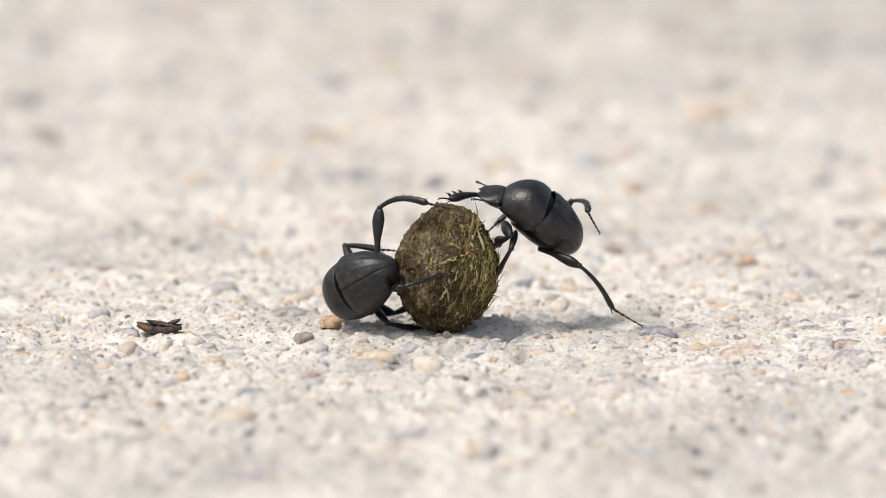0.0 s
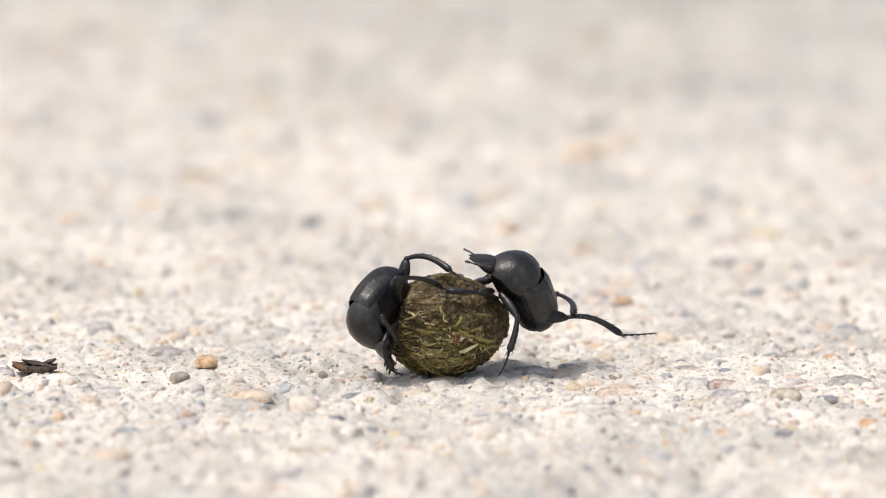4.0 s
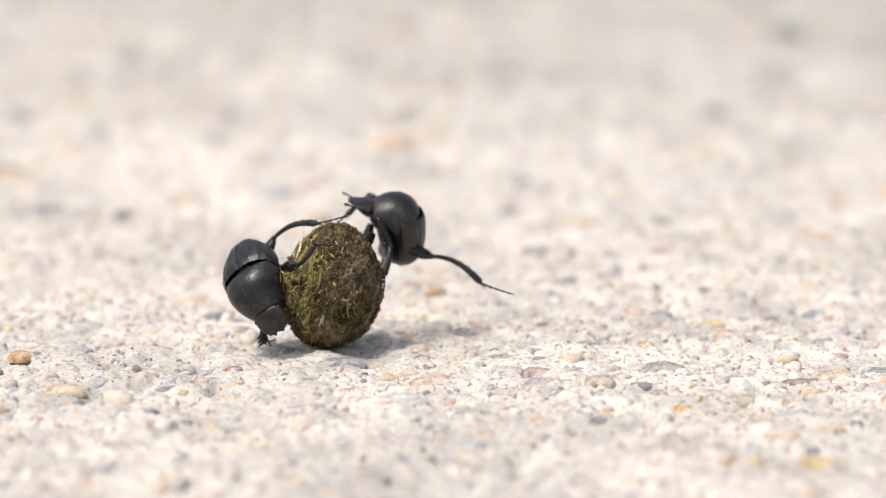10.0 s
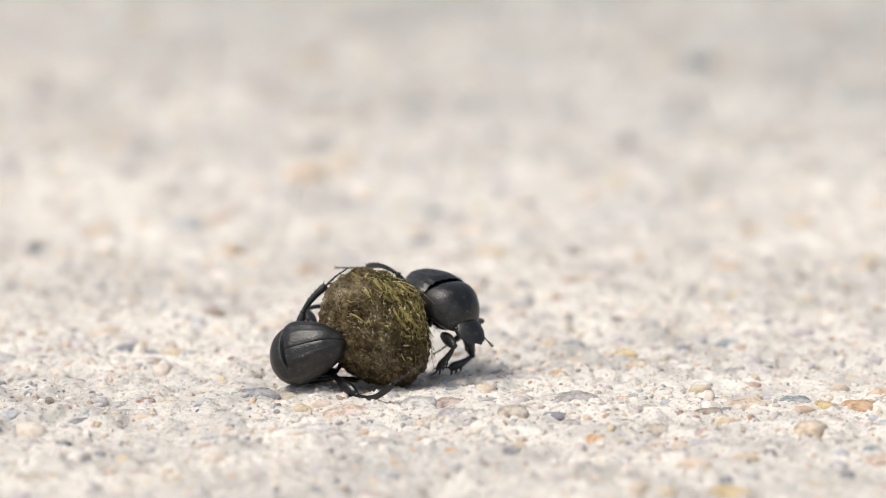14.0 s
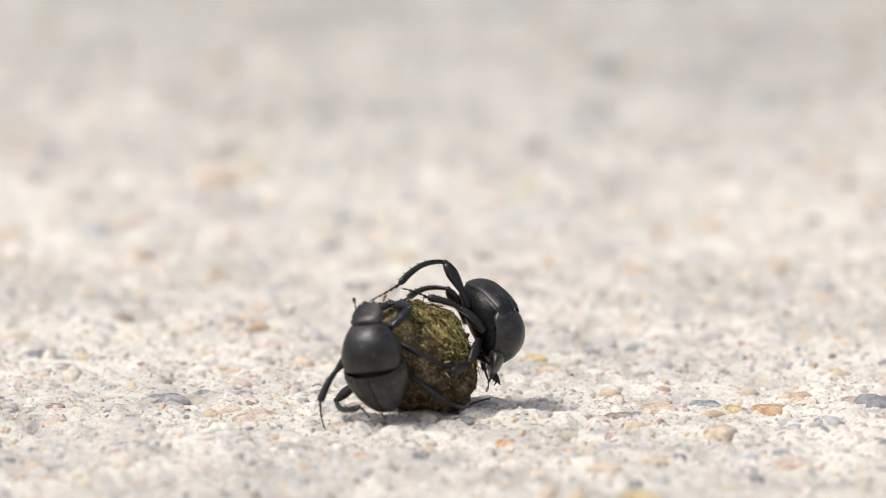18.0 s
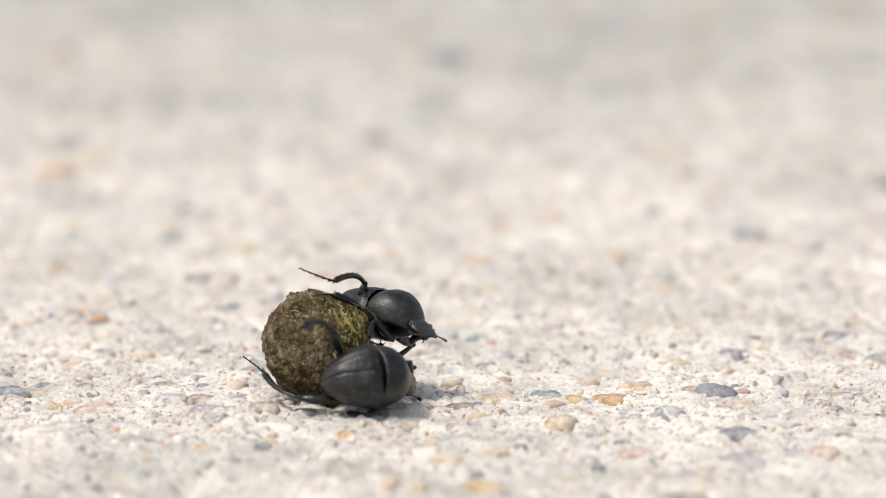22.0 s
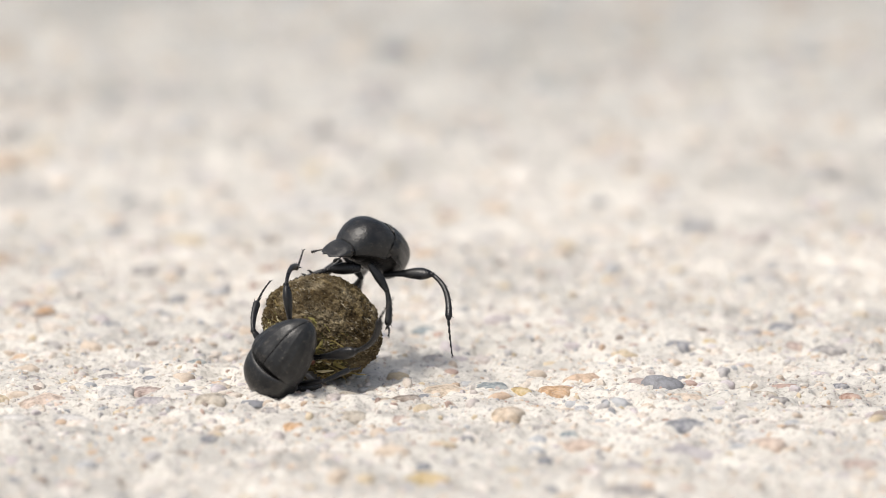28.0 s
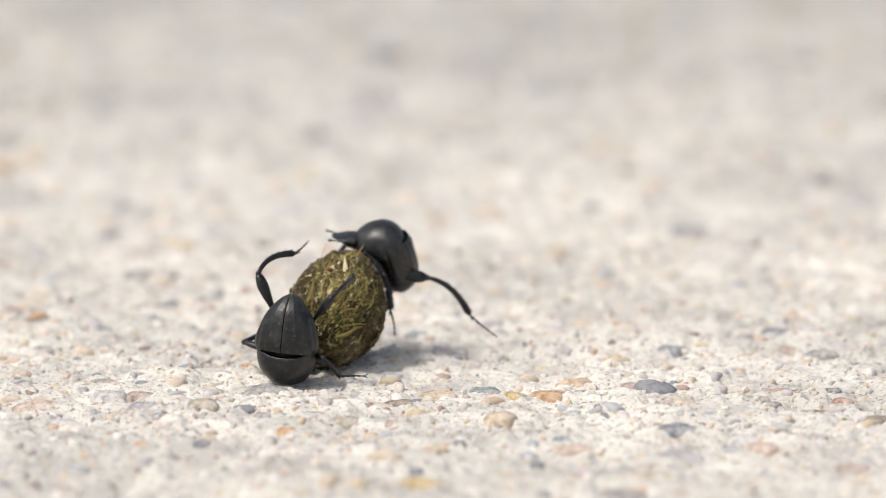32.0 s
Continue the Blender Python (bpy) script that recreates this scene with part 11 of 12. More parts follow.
        (31, -1.02, 1.2, -2.47, 20.3, -37.6, 57.3), (32, -1.02, 1.2, -2.47, 49.2, -24.8, 97.8))))
    walk(beetle_b["fL tibia"], keyed((
        (0, 2.5, 0, 0, -180, 32.3, -180), (.5, 2.5, 0, 0, 180, 27.7, 180), (1, 2.5, 0, 0, -180, 37.2, -180), (1.5, 2.5, 0, 0, 0, 89.6, 0),
        (2, 2.5, 0, 0, 0, 32.8, 0), (2.5, 2.5, 0, 0, 0, 68.4, 0), (3, 2.5, 0, 0, 180, 79.8, 180), (3.5, 2.5, 0, 0, 0, 82.2, 0),
        (4.5, 2.5, 0, 0, 0, 59.5, 0), (5.5, 2.5, 0, 0, 0, 27.8, 0), (6, 2.5, 0, 0, 0, 22.8, 0), (7, 2.5, 0, 0, 0, 57, 0),
        (7.5, 2.5, 0, 0, 0, 53.4, 0), (8, 2.5, 0, 0, 0, 49.4, 0), (8.5, 2.5, 0, 0, 180, 66.9, 180), (9, 2.5, 0, 0, -180, 48.5, -180),
        (9.5, 2.5, 0, 0, 0, 89.8, 0), (10, 2.5, 0, 0, 0, 32.7, 0), (10.5, 2.5, 0, 0, 0, 68.8, 0), (11, 2.5, 0, 0, 180, 64.7, 180),
        (11.5, 2.5, 0, 0, 0, 48.3, 0), (12, 2.5, 0, 0, 0, 49.7, 0), (12.5, 2.5, 0, 0, 0, 82.7, 0), (13, 2.5, 0, 0, 180, 79.6, 180),
        (13.5, 2.5, 0, 0, -180, 78.4, -180), (14, 2.5, 0, 0, 180, 75.1, 180), (14.5, 2.5, 0, 0, -180, 76.3, -180),
        (15.5, 2.5, 0, 0, -180, 58.6, -180), (16.5, 2.5, 0, 0, 180, 76.3, 180), (17, 2.5, 0, 0, -180, 82.1, -180),
        (17.5, 2.5, 0, 0, 180, 72.1, -180), (18, 2.5, 0, 0, 180, 59.5, 180), (18.5, 2.5, 0, 0, 180, 60.4, 180), (19, 2.5, 0, 0, 180, 87.6, 180),
        (19.5, 2.5, 0, 0, -180, 78.3, 180), (20, 2.5, 0, 0, -180, 82, -180), (20.5, 2.5, 0, 0, -180, 78.6, -180), (21, 2.5, 0, 0, 180, 78.6, 180),
        (21.5, 2.5, 0, 0, -180, 30.7, -180), (22, 2.5, 0, 0, 180, 32.1, 180), (22.5, 2.5, 0, 0, 180, 9.3, 180), (23, 2.5, 0, 0, 180, 45.3, 180),
        (23.5, 2.5, 0, 0, 180, 41.2, 180), (24, 2.5, 0, 0, 180, 42.7, 180), (24.5, 2.5, 0, 0, -180, 66.7, -180), (25, 2.5, 0, 0, 0, 73.7, 0),
        (25.5, 2.5, 0, 0, -180, 82.3, -180), (26.5, 2.5, 0, 0, -180, 28.8, -180), (27.5, 2.5, 0, 0, 180, 63.1, 180), (27.733, 2.5, 0, 0, 0, 74.2, 0),
        (28, 2.5, 0, 0, 0, 25.1, 0), (28.5, 2.5, 0, 0, 0, 66.7, 0), (29, 2.5, 0, 0, -180, 71.7, -180), (30, 2.5, 0, 0, -180, 85.2, -180),
        (31, 2.5, 0, 0, 0, 61, 0), (31.5, 2.5, 0, 0, -180, 66.5, -180), (32, 2.5, 0, 0, -180, 14, -180))))
    walk(beetle_b["fL tarsus"], keyed((
        (0, .13, 0, -1.5, 63.9, 8.1, 159.3), (.5, .02, 0, -1.3, 76.6, 12.7, 170.8), (.733, .14, 0, -1.48, 109.2, 26.4, 163.3),
        (1, .27, 0, -1.69, 151.9, 43.9, 167.1), (1.133, .87, 0, -1.99, 109.7, 23.6, 130.6), (1.267, 1.47, 0, -2.28, 86.6, -9.4, 115.7),
        (1.5, 2.52, 0, -2.8, 36.4, -69.4, 131.5), (1.733, 3.61, 0, -2.2, 43.8, -14.7, 91.5), (2, 4.85, 0, -1.52, 4.3, 36.8, 41.5),
        (2.267, 4.15, 0, -2.1, 48.5, -20.2, 71.4), (2.5, 3.53, 0, -2.6, 103.1, -72.9, 44.5), (2.733, 2.82, 0, -2.67, 70.7, -10.5, 83.2),
        (2.867, 2.41, 0, -2.72, 70.9, 27.6, 90.4), (3, 2.01, 0, -2.76, 81.9, 65.1, 106), (3.5, 2.88, 0, -2.77, 10.3, 51.4, 16.5),
        (3.733, 3.12, 0, -2.69, 45.2, 29, 53), (4, 3.4, 0, -2.59, 60.9, -7.4, 71.4), (4.267, 3.68, 0, -2.5, 67.1, -46.4, 83.6),
        (4.5, 3.92, 0, -2.41, 52.2, -80.3, 110.7), (5, 4.45, 0, -1.86, 26.4, -30.4, 107.3), (5.5, 4.98, 0, -1.3, 1, 14.4, 84.4),
        (6, 5.08, 0, -1.09, -4, -10, 69.6), (6.5, 4.55, 0, -1.72, 9.8, 22.2, 43.8), (7, 4.03, 0, -2.35, 6.7, 57.1, 14.4),
        (7.5, 4.17, 0, -2.25, 18.5, 41.5, 54), (8, 4.32, 0, -2.13, 16.9, 21.5, 68.5), (8.267, 2.76, 0, -2.36, 44.3, 38.2, 115.2),
        (8.5, 1.4, 0, -2.57, 74.6, 32.8, 161.4), (8.733, 1.05, 0, -2.35, 109.4, 57.7, 150.5), (9, .64, 0, -2.1, -136.4, 77, -141.5),
        (9.133, 1.14, 0, -2.28, -85.6, 42.8, -91.8), (9.267, 1.64, 0, -2.47, -77.6, 3.5, -85.2), (9.5, 2.51, 0, -2.8, -67.5, -64.5, -85.5),
        (9.733, 3.61, 0, -2.2, -50.2, -16, -47.6), (9.867, 4.23, 0, -1.86, -28.2, 4.3, -21.9), (10, 4.86, 0, -1.51, 1, 11.4, 10.3),
        (10.133, 4.5, 0, -1.81, 26.9, -1.1, 49), (10.267, 4.14, 0, -2.1, 41, -26.3, 81.9), (10.4, 3.78, 0, -2.39, 36.7, -54.1, 120.1),
        (10.5, 3.51, 0, -2.61, 2.1, -66.9, 176.7), (10.6, 3.07, 0, -2.6, 53.9, -48.6, 127.3), (10.733, 2.48, 0, -2.57, 74.8, -9.6, 110.8),
        (10.867, 1.89, 0, -2.55, 86.6, 32.7, 107.4), (11, 1.3, 0, -2.53, 115.7, 74, 126.7), (11.133, 2.12, 0, -2.41, 75.4, 39.2, 97),
        (11.267, 2.93, 0, -2.3, 61.5, 1.7, 97.8), (11.5, 4.36, 0, -2.09, 16.9, -55.5, 132.8), (11.6, 4.35, 0, -2.1, -26.9, -50, -171.5),
        (11.733, 4.34, 0, -2.11, -48.9, -18.8, -131), (11.867, 4.32, 0, -2.12, -46.5, 17.9, -102.7), (12, 4.31, 0, -2.14, -18.9, 46.7, -58.9),
        (12.267, 3.53, 0, -2.48, -1.5, 11.9, -24.9), (12.5, 2.86, 0, -2.78, -3.7, -20.9, -3.2), (12.733, 2.45, 0, -2.77, 1.3, 29.2, 12.3),
        (13, 1.99, 0, -2.75, 77.8, 70.3, 95.6), (13.5, 1.94, 0, -2.74, 172.3, 82, 173.3), (14, 1.78, 0, -2.71, 98.3, 48.8, 147.1),
        (14.5, 1.84, 0, -2.72, 118.8, 71.5, 134.5), (15.5, 1.04, 0, -2.39, 171.2, 66.4, 174.1), (16.5, 1.84, 0, -2.72, 157.8, 59.8, 170.2),
        (17, 2.12, 0, -2.77, -117.9, 55, -157.4), (17.267, 1.86, 0, -2.72, 168.3, 68.2, 166.8), (17.5, 1.64, 0, -2.66, 101.4, 57.6, 132.7),
        (18, 1.08, 0, -2.41, 180, 44.5, 180), (18.5, 1.12, 0, -2.43, -176.4, 75.5, -177.1), (19, 2.38, 0, -2.8, 142.7, 60.8, 165.6),
        (19.5, 1.93, 0, -2.74, 97.6, 44.7, 163.4), (20, 2.11, 0, -2.77, 137.3, 56.4, 165.3), (20.267, 2.02, 0, -2.76, -140.3, 63.9, -152.6),
        (20.5, 1.95, 0, -2.75, -82.7, 48.9, -131), (20.733, 1.95, 0, -2.75, -157.8, 73, -162.5), (21, 1.95, 0, -2.74, 94, 52.2, 139.1),
        (21.5, .09, 0, -1.43, 100, 19.3, 165.1), (21.733, .11, 0, -1.46, 36.4, -1.3, 171.9), (21.867, .12, 0, -1.47, -1.9, -6, -175.8),
        (22, .13, 0, -1.49, -40.3, -2.1, -163.2), (22.267, -.08, 0, -.94, 30.5, -10.7, 172.7), (22.5, -.26, 0, -.45, 89.6, 5.2, 157.2),
        (23, .53, 0, -1.99, 115.3, 47.4, 142.8), (23.5, .39, 0, -1.84, 147.5, 40.1, 168), (24, .44, 0, -1.9, -143.5, 36.9, -169),
        (24.267, .95, 0, -2.26, 139.4, 51.2, 158), (24.5, 1.39, 0, -2.57, 75.8, 35.5, 132.9), (25, 3.28, 0, -2.69, 41.1, 35.1, 113.7),
        (25.5, 2.13, 0, -2.78, 60.7, 36.4, 154.7), (26.5, .05, 0, -1.35, 115.8, 25.4, 160.7), (27, .64, 0, -1.92, 133, 58.3, 151.8),
        (27.5, 1.23, 0, -2.5, -97.5, 85, -100.8), (28, 5.04, 0, -1.19, 0, 20.1, -.3), (28.5, 3.33, 0, -1.92, 15, 57.6, 25.9),
        (29, 1.62, 0, -2.66, 104.6, 66.7, 124.9), (29.267, 1.79, 0, -2.69, -107.4, 72.4, -114.9), (29.5, 1.94, 0, -2.72, -76.2, 41.7, -109.9),
        (29.733, 2.09, 0, -2.75, -55.3, 12.7, -122.2), (30, 2.27, 0, -2.79, -24.4, -11.9, -147.8), (30.267, 2.69, 0, -2.7, -42.9, 8.2, -115.7),
        (30.5, 3.06, 0, -2.62, -49.1, 31.2, -90.7), (30.733, 3.43, 0, -2.54, -41.1, 54.2, -57.9), (31, 3.86, 0, -2.45, 10.3, 64.9, 18.8),
        (31.5, 1.82, 0, -1.56, 178.7, 68.6, -179.6), (32, -.22, 0, -.68, -171.5, 22.8, -177.7))))
    walk(beetle_b["fR femur"], keyed((
        (0, 1.25, -1.2, -2.37, 74.5, 25.5, -6.5), (.5, 1.32, -1.2, -2.36, 69.2, 40.8, -23.2), (1, 1.39, -1.2, -2.34, 43.7, 52.5, -48.6),
        (1.5, 1.1, -1.2, -2.4, 40.8, 61.9, -63.5), (2, .4, -1.2, -2.53, 24.9, 68.5, -88.7), (2.5, .47, -1.2, -2.52, 20.7, 55.9, -91),
        (3, .54, -1.2, -2.51, 19.4, 43.3, -92.2), (3.5, .68, -1.2, -2.49, 17.1, 40.3, -97.3), (4.5, -.02, -1.2, -2.56, 10.4, 33.6, -106.6),
        (5.5, -.73, -1.2, -2.52, 6.3, 26.2, -114.5), (6, -.73, -1.2, -2.52, 4.8, 22.5, -117.9), (7, -1.16, -1.2, -2.44, -48.9, 37.3, -169.5),
        (7.5, -1.09, -1.2, -2.45, -40.3, 39.4, -149.3), (8, -1.02, -1.2, -2.47, -22.5, 37.8, -129), (8.5, -1.16, -1.2, -2.44, -46.3, 27.5, -144.9),
        (9, -1.3, -1.2, -2.4, -63.3, 15.7, -157.8), (9.5, -1.38, -1.2, -2.38, -28, 19.9, -178.4), (9.733, -1.41, -1.2, -2.37, 8.7, 17.1, 171.4),
        (10, -1.45, -1.2, -2.36, 50.9, 21.6, 160.2), (10.5, -1.38, -1.2, -2.38, -15.6, 24.7, 170.8), (11, -1.3, -1.2, -2.4, -54.1, 27.1, -178),
        (11.5, -1.09, -1.2, -2.45, -21.5, 27.1, -158.1), (12, -.88, -1.2, -2.5, 4.5, 24.4, -138.6), (12.267, -.42, -1.2, -2.55, 55.6, 11.3, -106.5),
        (12.5, -.02, -1.2, -2.56, 90.4, -15, -94.7), (12.733, .63, -1.2, -2.5, 56.5, -38.2, -76.7), (13, 1.39, -1.2, -2.34, -1.5, -43.4, -34.4),
        (13.5, 1.39, -1.2, -2.34, -14.3, -20.8, -23.8), (14, 1.39, -1.2, -2.34, -16.4, 2.1, -16.1), (14.5, 1.45, -1.2, -2.32, 4.7, -2.1, -21.7),
        (15.5, 1.57, -1.2, -2.29, -20.3, -11.6, -25.9), (16.5, 1.69, -1.2, -2.25, -10.2, -20.3, -46), (17, 1.75, -1.2, -2.23, -.7, -23.6, -54.2),
        (17.5, 1.06, -1.2, -2.41, -16, 21.7, -54.3), (17.733, .75, -1.2, -2.47, -73, 27, -49.2), (18, .4, -1.2, -2.53, -67, 52.6, -20.4),
        (18.25, .56, -1.2, -2.5, -117.1, 65.7, -30.8), (18.5, .73, -1.2, -2.48, 168.9, 67.2, -66.4), (19, 1.06, -1.2, -2.41, 115.6, 57.8, -93.2),
        (19.5, 1.41, -1.2, -2.33, 136.1, 64.5, -77.9), (20, 1.75, -1.2, -2.23, 111, 58.4, -94.9), (20.5, 1.72, -1.2, -2.24, -166.6, 78.7, -23),
        (21, 1.68, -1.2, -2.25, 118.5, 63.4, -90), (21.267, 1.72, -1.2, -2.24, 174.1, 43.5, -64.1), (21.5, 1.75, -1.2, -2.23, -157.1, 21.9, -65.8),
        (21.6, 1.77, -1.2, -2.22, 166.3, 25.4, -85.3), (21.733, 1.79, -1.2, -2.21, 119.9, 12.9, -107.4),
        (21.867, 1.81, -1.2, -2.21, 79.7, -11, -114.2), (22, 1.82, -1.2, -2.2, 34.9, -33.4, -102.4), (22.5, 1.75, -1.2, -2.23, 22.4, -10.3, -88.1),
        (23, 1.68, -1.2, -2.25, 6.4, 13.4, -75.8), (23.5, 1.02, -1.2, -2.42, 24.5, -1.5, -110.8), (23.733, .73, -1.2, -2.48, -13.7, -1.7, -129.6),
        (24, .4, -1.2, -2.53, -55.9, -15.9, -146.2), (24.267, .48, -1.2, -2.52, -3.4, -5.3, -122.7), (24.5, .54, -1.2, -2.51, 42, -14.7, -102.3),
        (25, .68, -1.2, -2.49, 62.6, -5.9, -60.2), (25.5, .26, -1.2, -2.54, 55, 3.3, -70.7), (26, -.06, -1.2, -2.56, 27.2, 29.3, -92.2),
        (26.5, -.38, -1.2, -2.55, -16.5, 38.4, -130.9), (27.5, -1.02, -1.2, -2.47, -67.3, 38.2, 176.3), (28, .26, -1.2, -2.54, 53, 63.4, -90),
        (28.5, -.38, -1.2, -2.55, -16.4, 47.4, -139.1), (29, -1.02, -1.2, -2.47, -48.1, 16.9, -146.2),
        (29.5, -1.02, -1.2, -2.47, -77.6, -30.1, -174.5), (30, -1.02, -1.2, -2.47, -104.4, -84.4, 178.9),
        (31, -1.02, -1.2, -2.47, -144.1, -24.8, -106.1), (31.5, -1.02, -1.2, -2.47, -96.2, -19.1, -123.2),
        (32, -1.02, -1.2, -2.47, -53.3, -3.8, -130.5))))
    walk(beetle_b["fR tibia"], keyed((
        (0, 2.5, 0, 0, 0, 44.5, 0), (.5, 2.5, 0, 0, 0, 59.6, 0), (1, 2.5, 0, 0, 0, 69, 0), (1.5, 2.5, 0, 0, 0, 73.4, 0), (2, 2.5, 0, 0, 0, 78.4, 0),
        (2.5, 2.5, 0, 0, 180, 80.9, 180), (3, 2.5, 0, 0, -180, 62.5, -180), (3.5, 2.5, 0, 0, 180, 59.4, 180), (4.5, 2.5, 0, 0, -180, 54.5, 180),
        (5.5, 2.5, 0, 0, -180, 50.4, -180), (6, 2.5, 0, 0, -180, 48.8, -180), (7, 2.5, 0, 0, 0, 71.6, 0), (7.5, 2.5, 0, 0, 180, 82.1, 180),
        (8, 2.5, 0, 0, -180, 59.8, -180), (8.5, 2.5, 0, 0, -180, 59, -180), (9, 2.5, 0, 0, -180, 67.6, -180), (9.5, 2.5, 0, 0, 0, 58.6, 0),
        (10, 2.5, 0, 0, 0, 58.6, 0), (10.5, 2.5, 0, 0, 0, 62.5, 0), (11, 2.5, 0, 0, -180, 76.2, -180), (11.5, 2.5, 0, 0, 180, 73, 180),
        (12, 2.5, 0, 0, 180, 86.5, 180), (12.267, 2.5, 0, 0, 180, 44.2, 180), (12.5, 2.5, 0, 0, 180, 7.4, 180), (13, 2.5, 0, 0, -180, 71.5, -180),
        (13.5, 2.5, 0, 0, -180, 64.5, 180), (14, 2.5, 0, 0, -180, 64.1, -180), (14.5, 2.5, 0, 0, 180, 73.6, 180), (15.5, 2.5, 0, 0, 0, 89.8, 0),
        (16.5, 2.5, 0, 0, 0, 68.8, 0), (17, 2.5, 0, 0, 0, 60.9, 0), (17.5, 2.5, 0, 0, 0, 28.8, 0), (18, 2.5, 0, 0, 0, 31.5, 0),
        (18.5, 2.5, 0, 0, 0, 49.9, 0), (19, 2.5, 0, 0, 0, 87.6, 0), (19.5, 2.5, 0, 0, -180, 89.2, 180), (20, 2.5, 0, 0, -180, 80.7, -180),
        (20.5, 2.5, 0, 0, 0, 86, 0), (21, 2.5, 0, 0, 0, 68.3, 0), (21.5, 2.5, 0, 0, 0, 8.5, 0), (22, 2.5, 0, 0, 0, 72.3, 0),
        (22.5, 2.5, 0, 0, 0, 53.3, 0), (23, 2.5, 0, 0, 0, 26.9, 0), (23.267, 2.5, 0, 0, 0, 75.3, 0), (23.5, 2.5, 0, 0, 180, 62.7, 180),
        (24, 2.5, 0, 0, -180, 33, -180), (24.5, 2.5, 0, 0, 180, 16.5, 180), (25, 2.5, 0, 0, 180, 61.5, 180), (25.5, 2.5, 0, 0, -180, 44.1, -180),
        (26.5, 2.5, 0, 0, -180, 44.4, -180), (27.5, 2.5, 0, 0, 0, 87, 0), (28, 2.5, 0, 0, 0, 71.2, 0), (29, 2.5, 0, 0, -180, 52.3, 180),
        (30, 2.5, 0, 0, 180, 80.8, 180), (31, 2.5, 0, 0, -180, 10.5, -180), (32, 2.5, 0, 0, -180, 29.5, -180))))
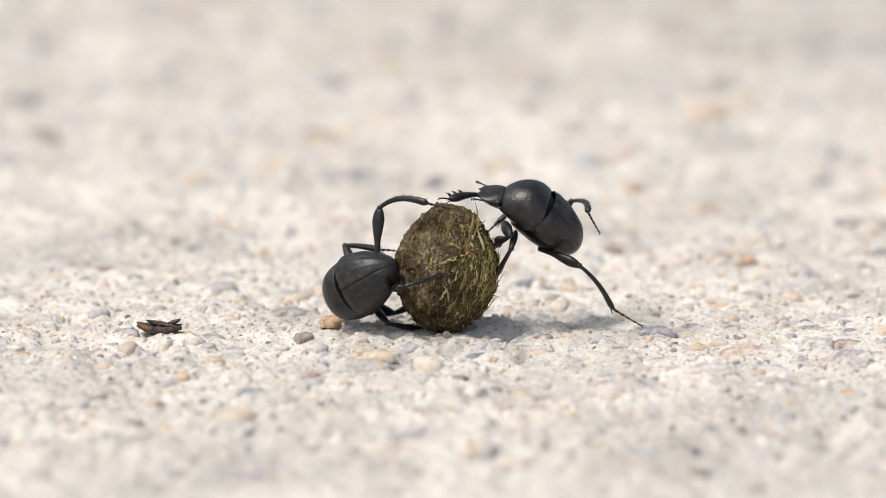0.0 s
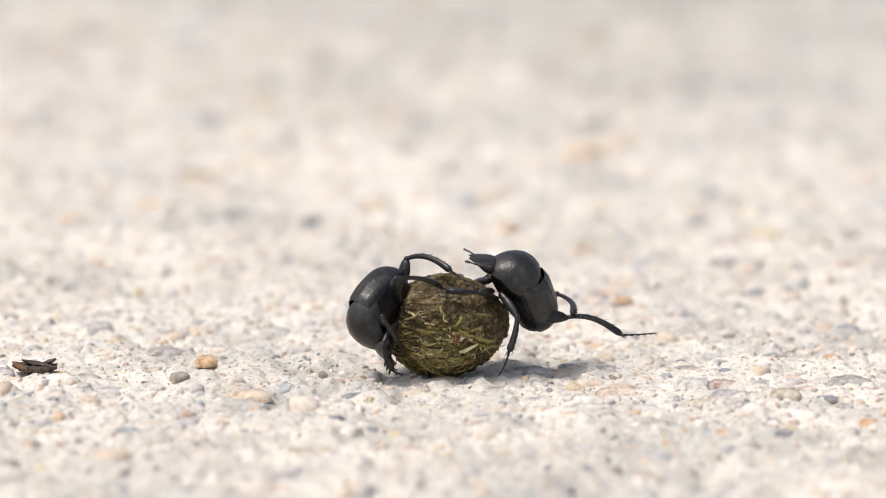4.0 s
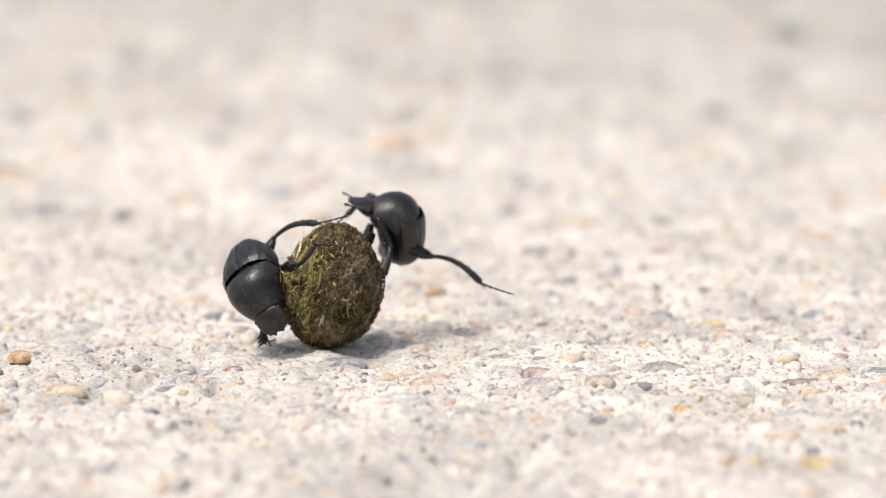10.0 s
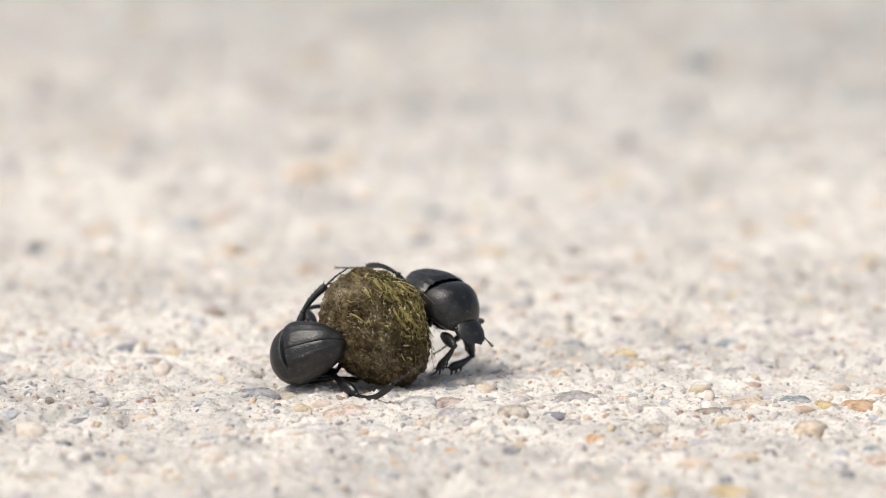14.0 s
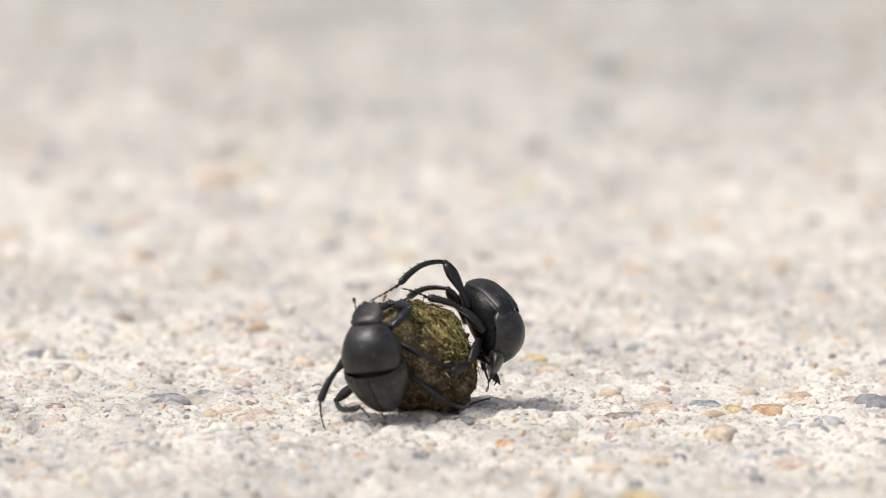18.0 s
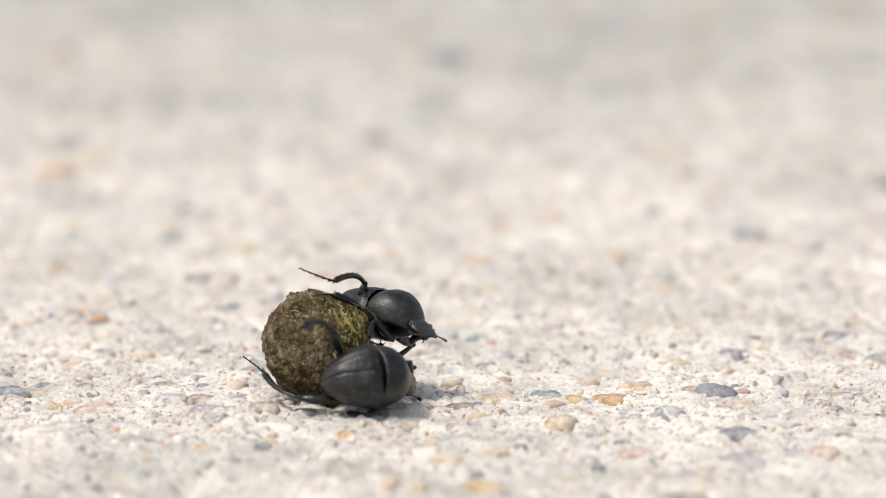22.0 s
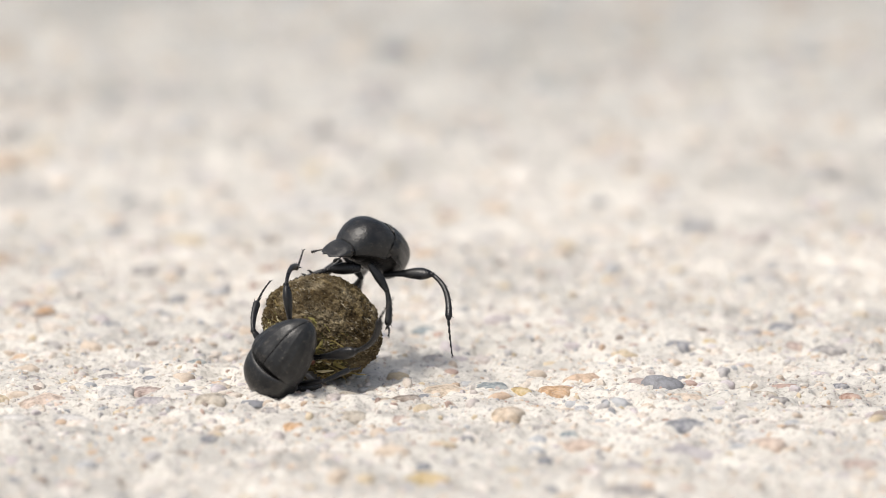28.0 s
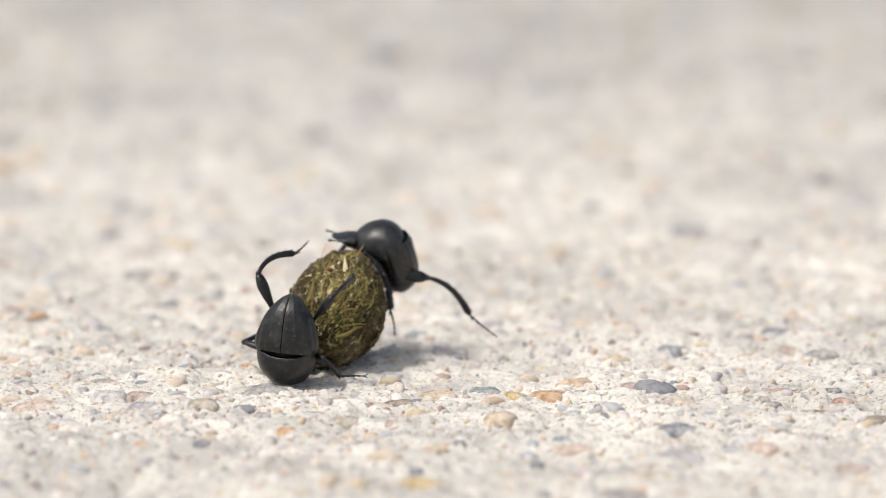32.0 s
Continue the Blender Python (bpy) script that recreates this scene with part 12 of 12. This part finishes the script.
    walk(beetle_b["fR tarsus"], keyed((
        (0, 4.5, 0, -1.96, 2, 36.4, 7.6), (.5, 3.92, 0, -2.42, 5.8, 49.2, 12.8), (1, 3.5, 0, -2.61, 8.9, 65.9, 14.5),
        (1.5, 3.3, 0, -2.68, -3.9, 47.9, -7.1), (2, 3.06, 0, -2.74, -2.5, 30.2, -4.3), (2.5, 2.06, 0, -2.76, -29.4, 59.8, -39.9),
        (3, 1.21, 0, -2.48, -95.6, 58.1, -120.4), (3.267, 1.14, 0, -2.44, 154.4, 73.9, 161), (3.5, 1.08, 0, -2.41, 97.7, 48.4, 132.6),
        (4.5, .87, 0, -2.28, 101.8, 48.8, 133.3), (5, .8, 0, -2.22, 160.1, 62.4, 165.6), (5.5, .72, 0, -2.16, -136.2, 52.4, -156.4),
        (6, .66, 0, -2.11, -88.3, 37.7, -126.2), (6.5, 2.02, 0, -2.38, -90.2, 75.8, -93.1), (7, 3.38, 0, -2.66, 43.2, 63, 72.4),
        (7.5, 2.12, 0, -2.77, 96.3, 68.1, 119.4), (8, 1.09, 0, -2.42, 151.9, 55.6, 166), (8.5, 1.06, 0, -2.4, 129.7, 43.3, 164.7),
        (9, 1.43, 0, -2.59, 81.7, 35.3, 172.5), (9.267, 2.78, 0, -2.48, 38.3, -10.7, -179.2), (9.5, 3.96, 0, -2.39, -14.6, -32.8, -142.2),
        (9.733, 3.96, 0, -2.39, -21.7, -16.5, -83.8), (10, 3.96, 0, -2.39, -9, -.9, -21.3), (10.267, 3.87, 0, -2.44, -27.8, -19.7, -68.9),
        (10.5, 3.79, 0, -2.48, -27.3, -42.7, -113.2), (10.733, 2.88, 0, -2.59, -68.6, 18.7, -91.6), (10.867, 2.35, 0, -2.66, -95.6, 55.9, -103),
        (11, 1.83, 0, -2.72, 166.5, 67.9, 171.8), (11.5, 1.68, 0, -2.68, -142.3, 69.5, -154.3), (12, 2.33, 0, -2.79, -62.1, 55.3, -94.8),
        (12.267, .94, 0, -1.5, -62.9, 10.1, -126.2), (12.5, -.28, 0, -.36, -43.7, -24.4, -155.2), (13, 1.61, 0, -2.65, -64.2, 29.5, -126.8),
        (13.267, 1.44, 0, -2.59, -128.6, 58.7, -145), (13.5, 1.29, 0, -2.53, 144.9, 53.5, 164.9), (14, 1.28, 0, -2.52, 141.6, 45.2, 169.9),
        (14.267, 1.51, 0, -2.61, -151.2, 53.6, -167.4), (14.5, 1.71, 0, -2.69, -93.5, 45.4, -148.2), (15.5, 2.51, 0, -2.8, -52.9, 34.9, -140.5),
        (16.5, 3.51, 0, -2.61, -43.6, 60.6, -78.9), (17, 3.86, 0, -2.45, -17.6, 65.1, -32.1), (17.267, 4.44, 0, -1.86, -9.2, 67.6, -68),
        (17.5, 4.95, 0, -1.35, -5.9, 71, -102.9), (17.6, 4.94, 0, -1.37, 27.3, 65.8, -41), (17.733, 4.92, 0, -1.4, 34.4, 48.8, 6.7),
        (17.867, 4.9, 0, -1.43, 23, 33.1, 42), (18, 4.89, 0, -1.46, 4.7, 25, 75.9), (18.5, 4.3, 0, -2.14, 20.6, -28.9, 84.3),
        (19, 2.62, 0, -2.8, 37.8, 6.4, 69.3), (19.5, 2.46, 0, -2.8, 46.2, 35.2, 84.5), (20, 2.05, 0, -2.76, 69.3, 59.5, 96.7),
        (20.5, 2.69, 0, -2.79, 90, 71.6, 113.7), (20.733, 3.09, 0, -2.7, 45.9, 40.1, 79.2), (21, 3.53, 0, -2.6, 28.9, -1.1, 77.6),
        (21.267, 4.46, 0, -1.44, 23.7, -19.7, 132.8), (21.5, 5.27, 0, -.41, 6.5, -25.5, -173.7), (21.6, 4.89, 0, -.86, -17.8, -18.3, -142.6),
        (21.733, 4.37, 0, -1.47, -38.6, 5.8, -110.5), (21.867, 3.86, 0, -2.07, -45.2, 37.7, -82.6), (22, 3.35, 0, -2.67, -20.1, 66.8, -31.4),
        (22.5, 4.17, 0, -2.24, -8.4, 42.5, -22.8), (23, 5, 0, -1.27, -.1, 26.9, -18.1), (23.5, 1.22, 0, -2.49, -57.1, -21, -27),
        (23.733, .72, 0, -2.04, -72.8, 34.7, -68.5), (23.867, .44, 0, -1.78, -114.7, 51.3, -119.7), (24, .15, 0, -1.53, -158, 36.1, -172.4),
        (24.5, -.18, 0, -.8, -86.7, 8.2, -166.9), (25, 1.16, 0, -2.46, -42.5, 15.4, -160.2), (25.267, .8, 0, -2.19, -83.4, 51.7, -129.8),
        (25.5, .49, 0, -1.95, 145.5, 84.2, 147.1), (26.5, .5, 0, -1.96, 95, 34.4, 137.7), (27.5, 2.64, 0, -2.8, 102.2, 65.1, 135.9),
        (28, 3.4, 0, -2.65, -4.8, 70.6, -7.2), (29, .79, 0, -2.21, -153.8, 62.1, -162.9), (30, 2.05, 0, -2.76, -77.1, 76.4, -89.5),
        (30.5, .9, 0, -1.64, 161.6, 59.4, 166.7), (31, -.25, 0, -.51, 139.8, 23.2, 165.7), (32, .06, 0, -1.38, -178.6, 30.8, -179.6))))


motions()
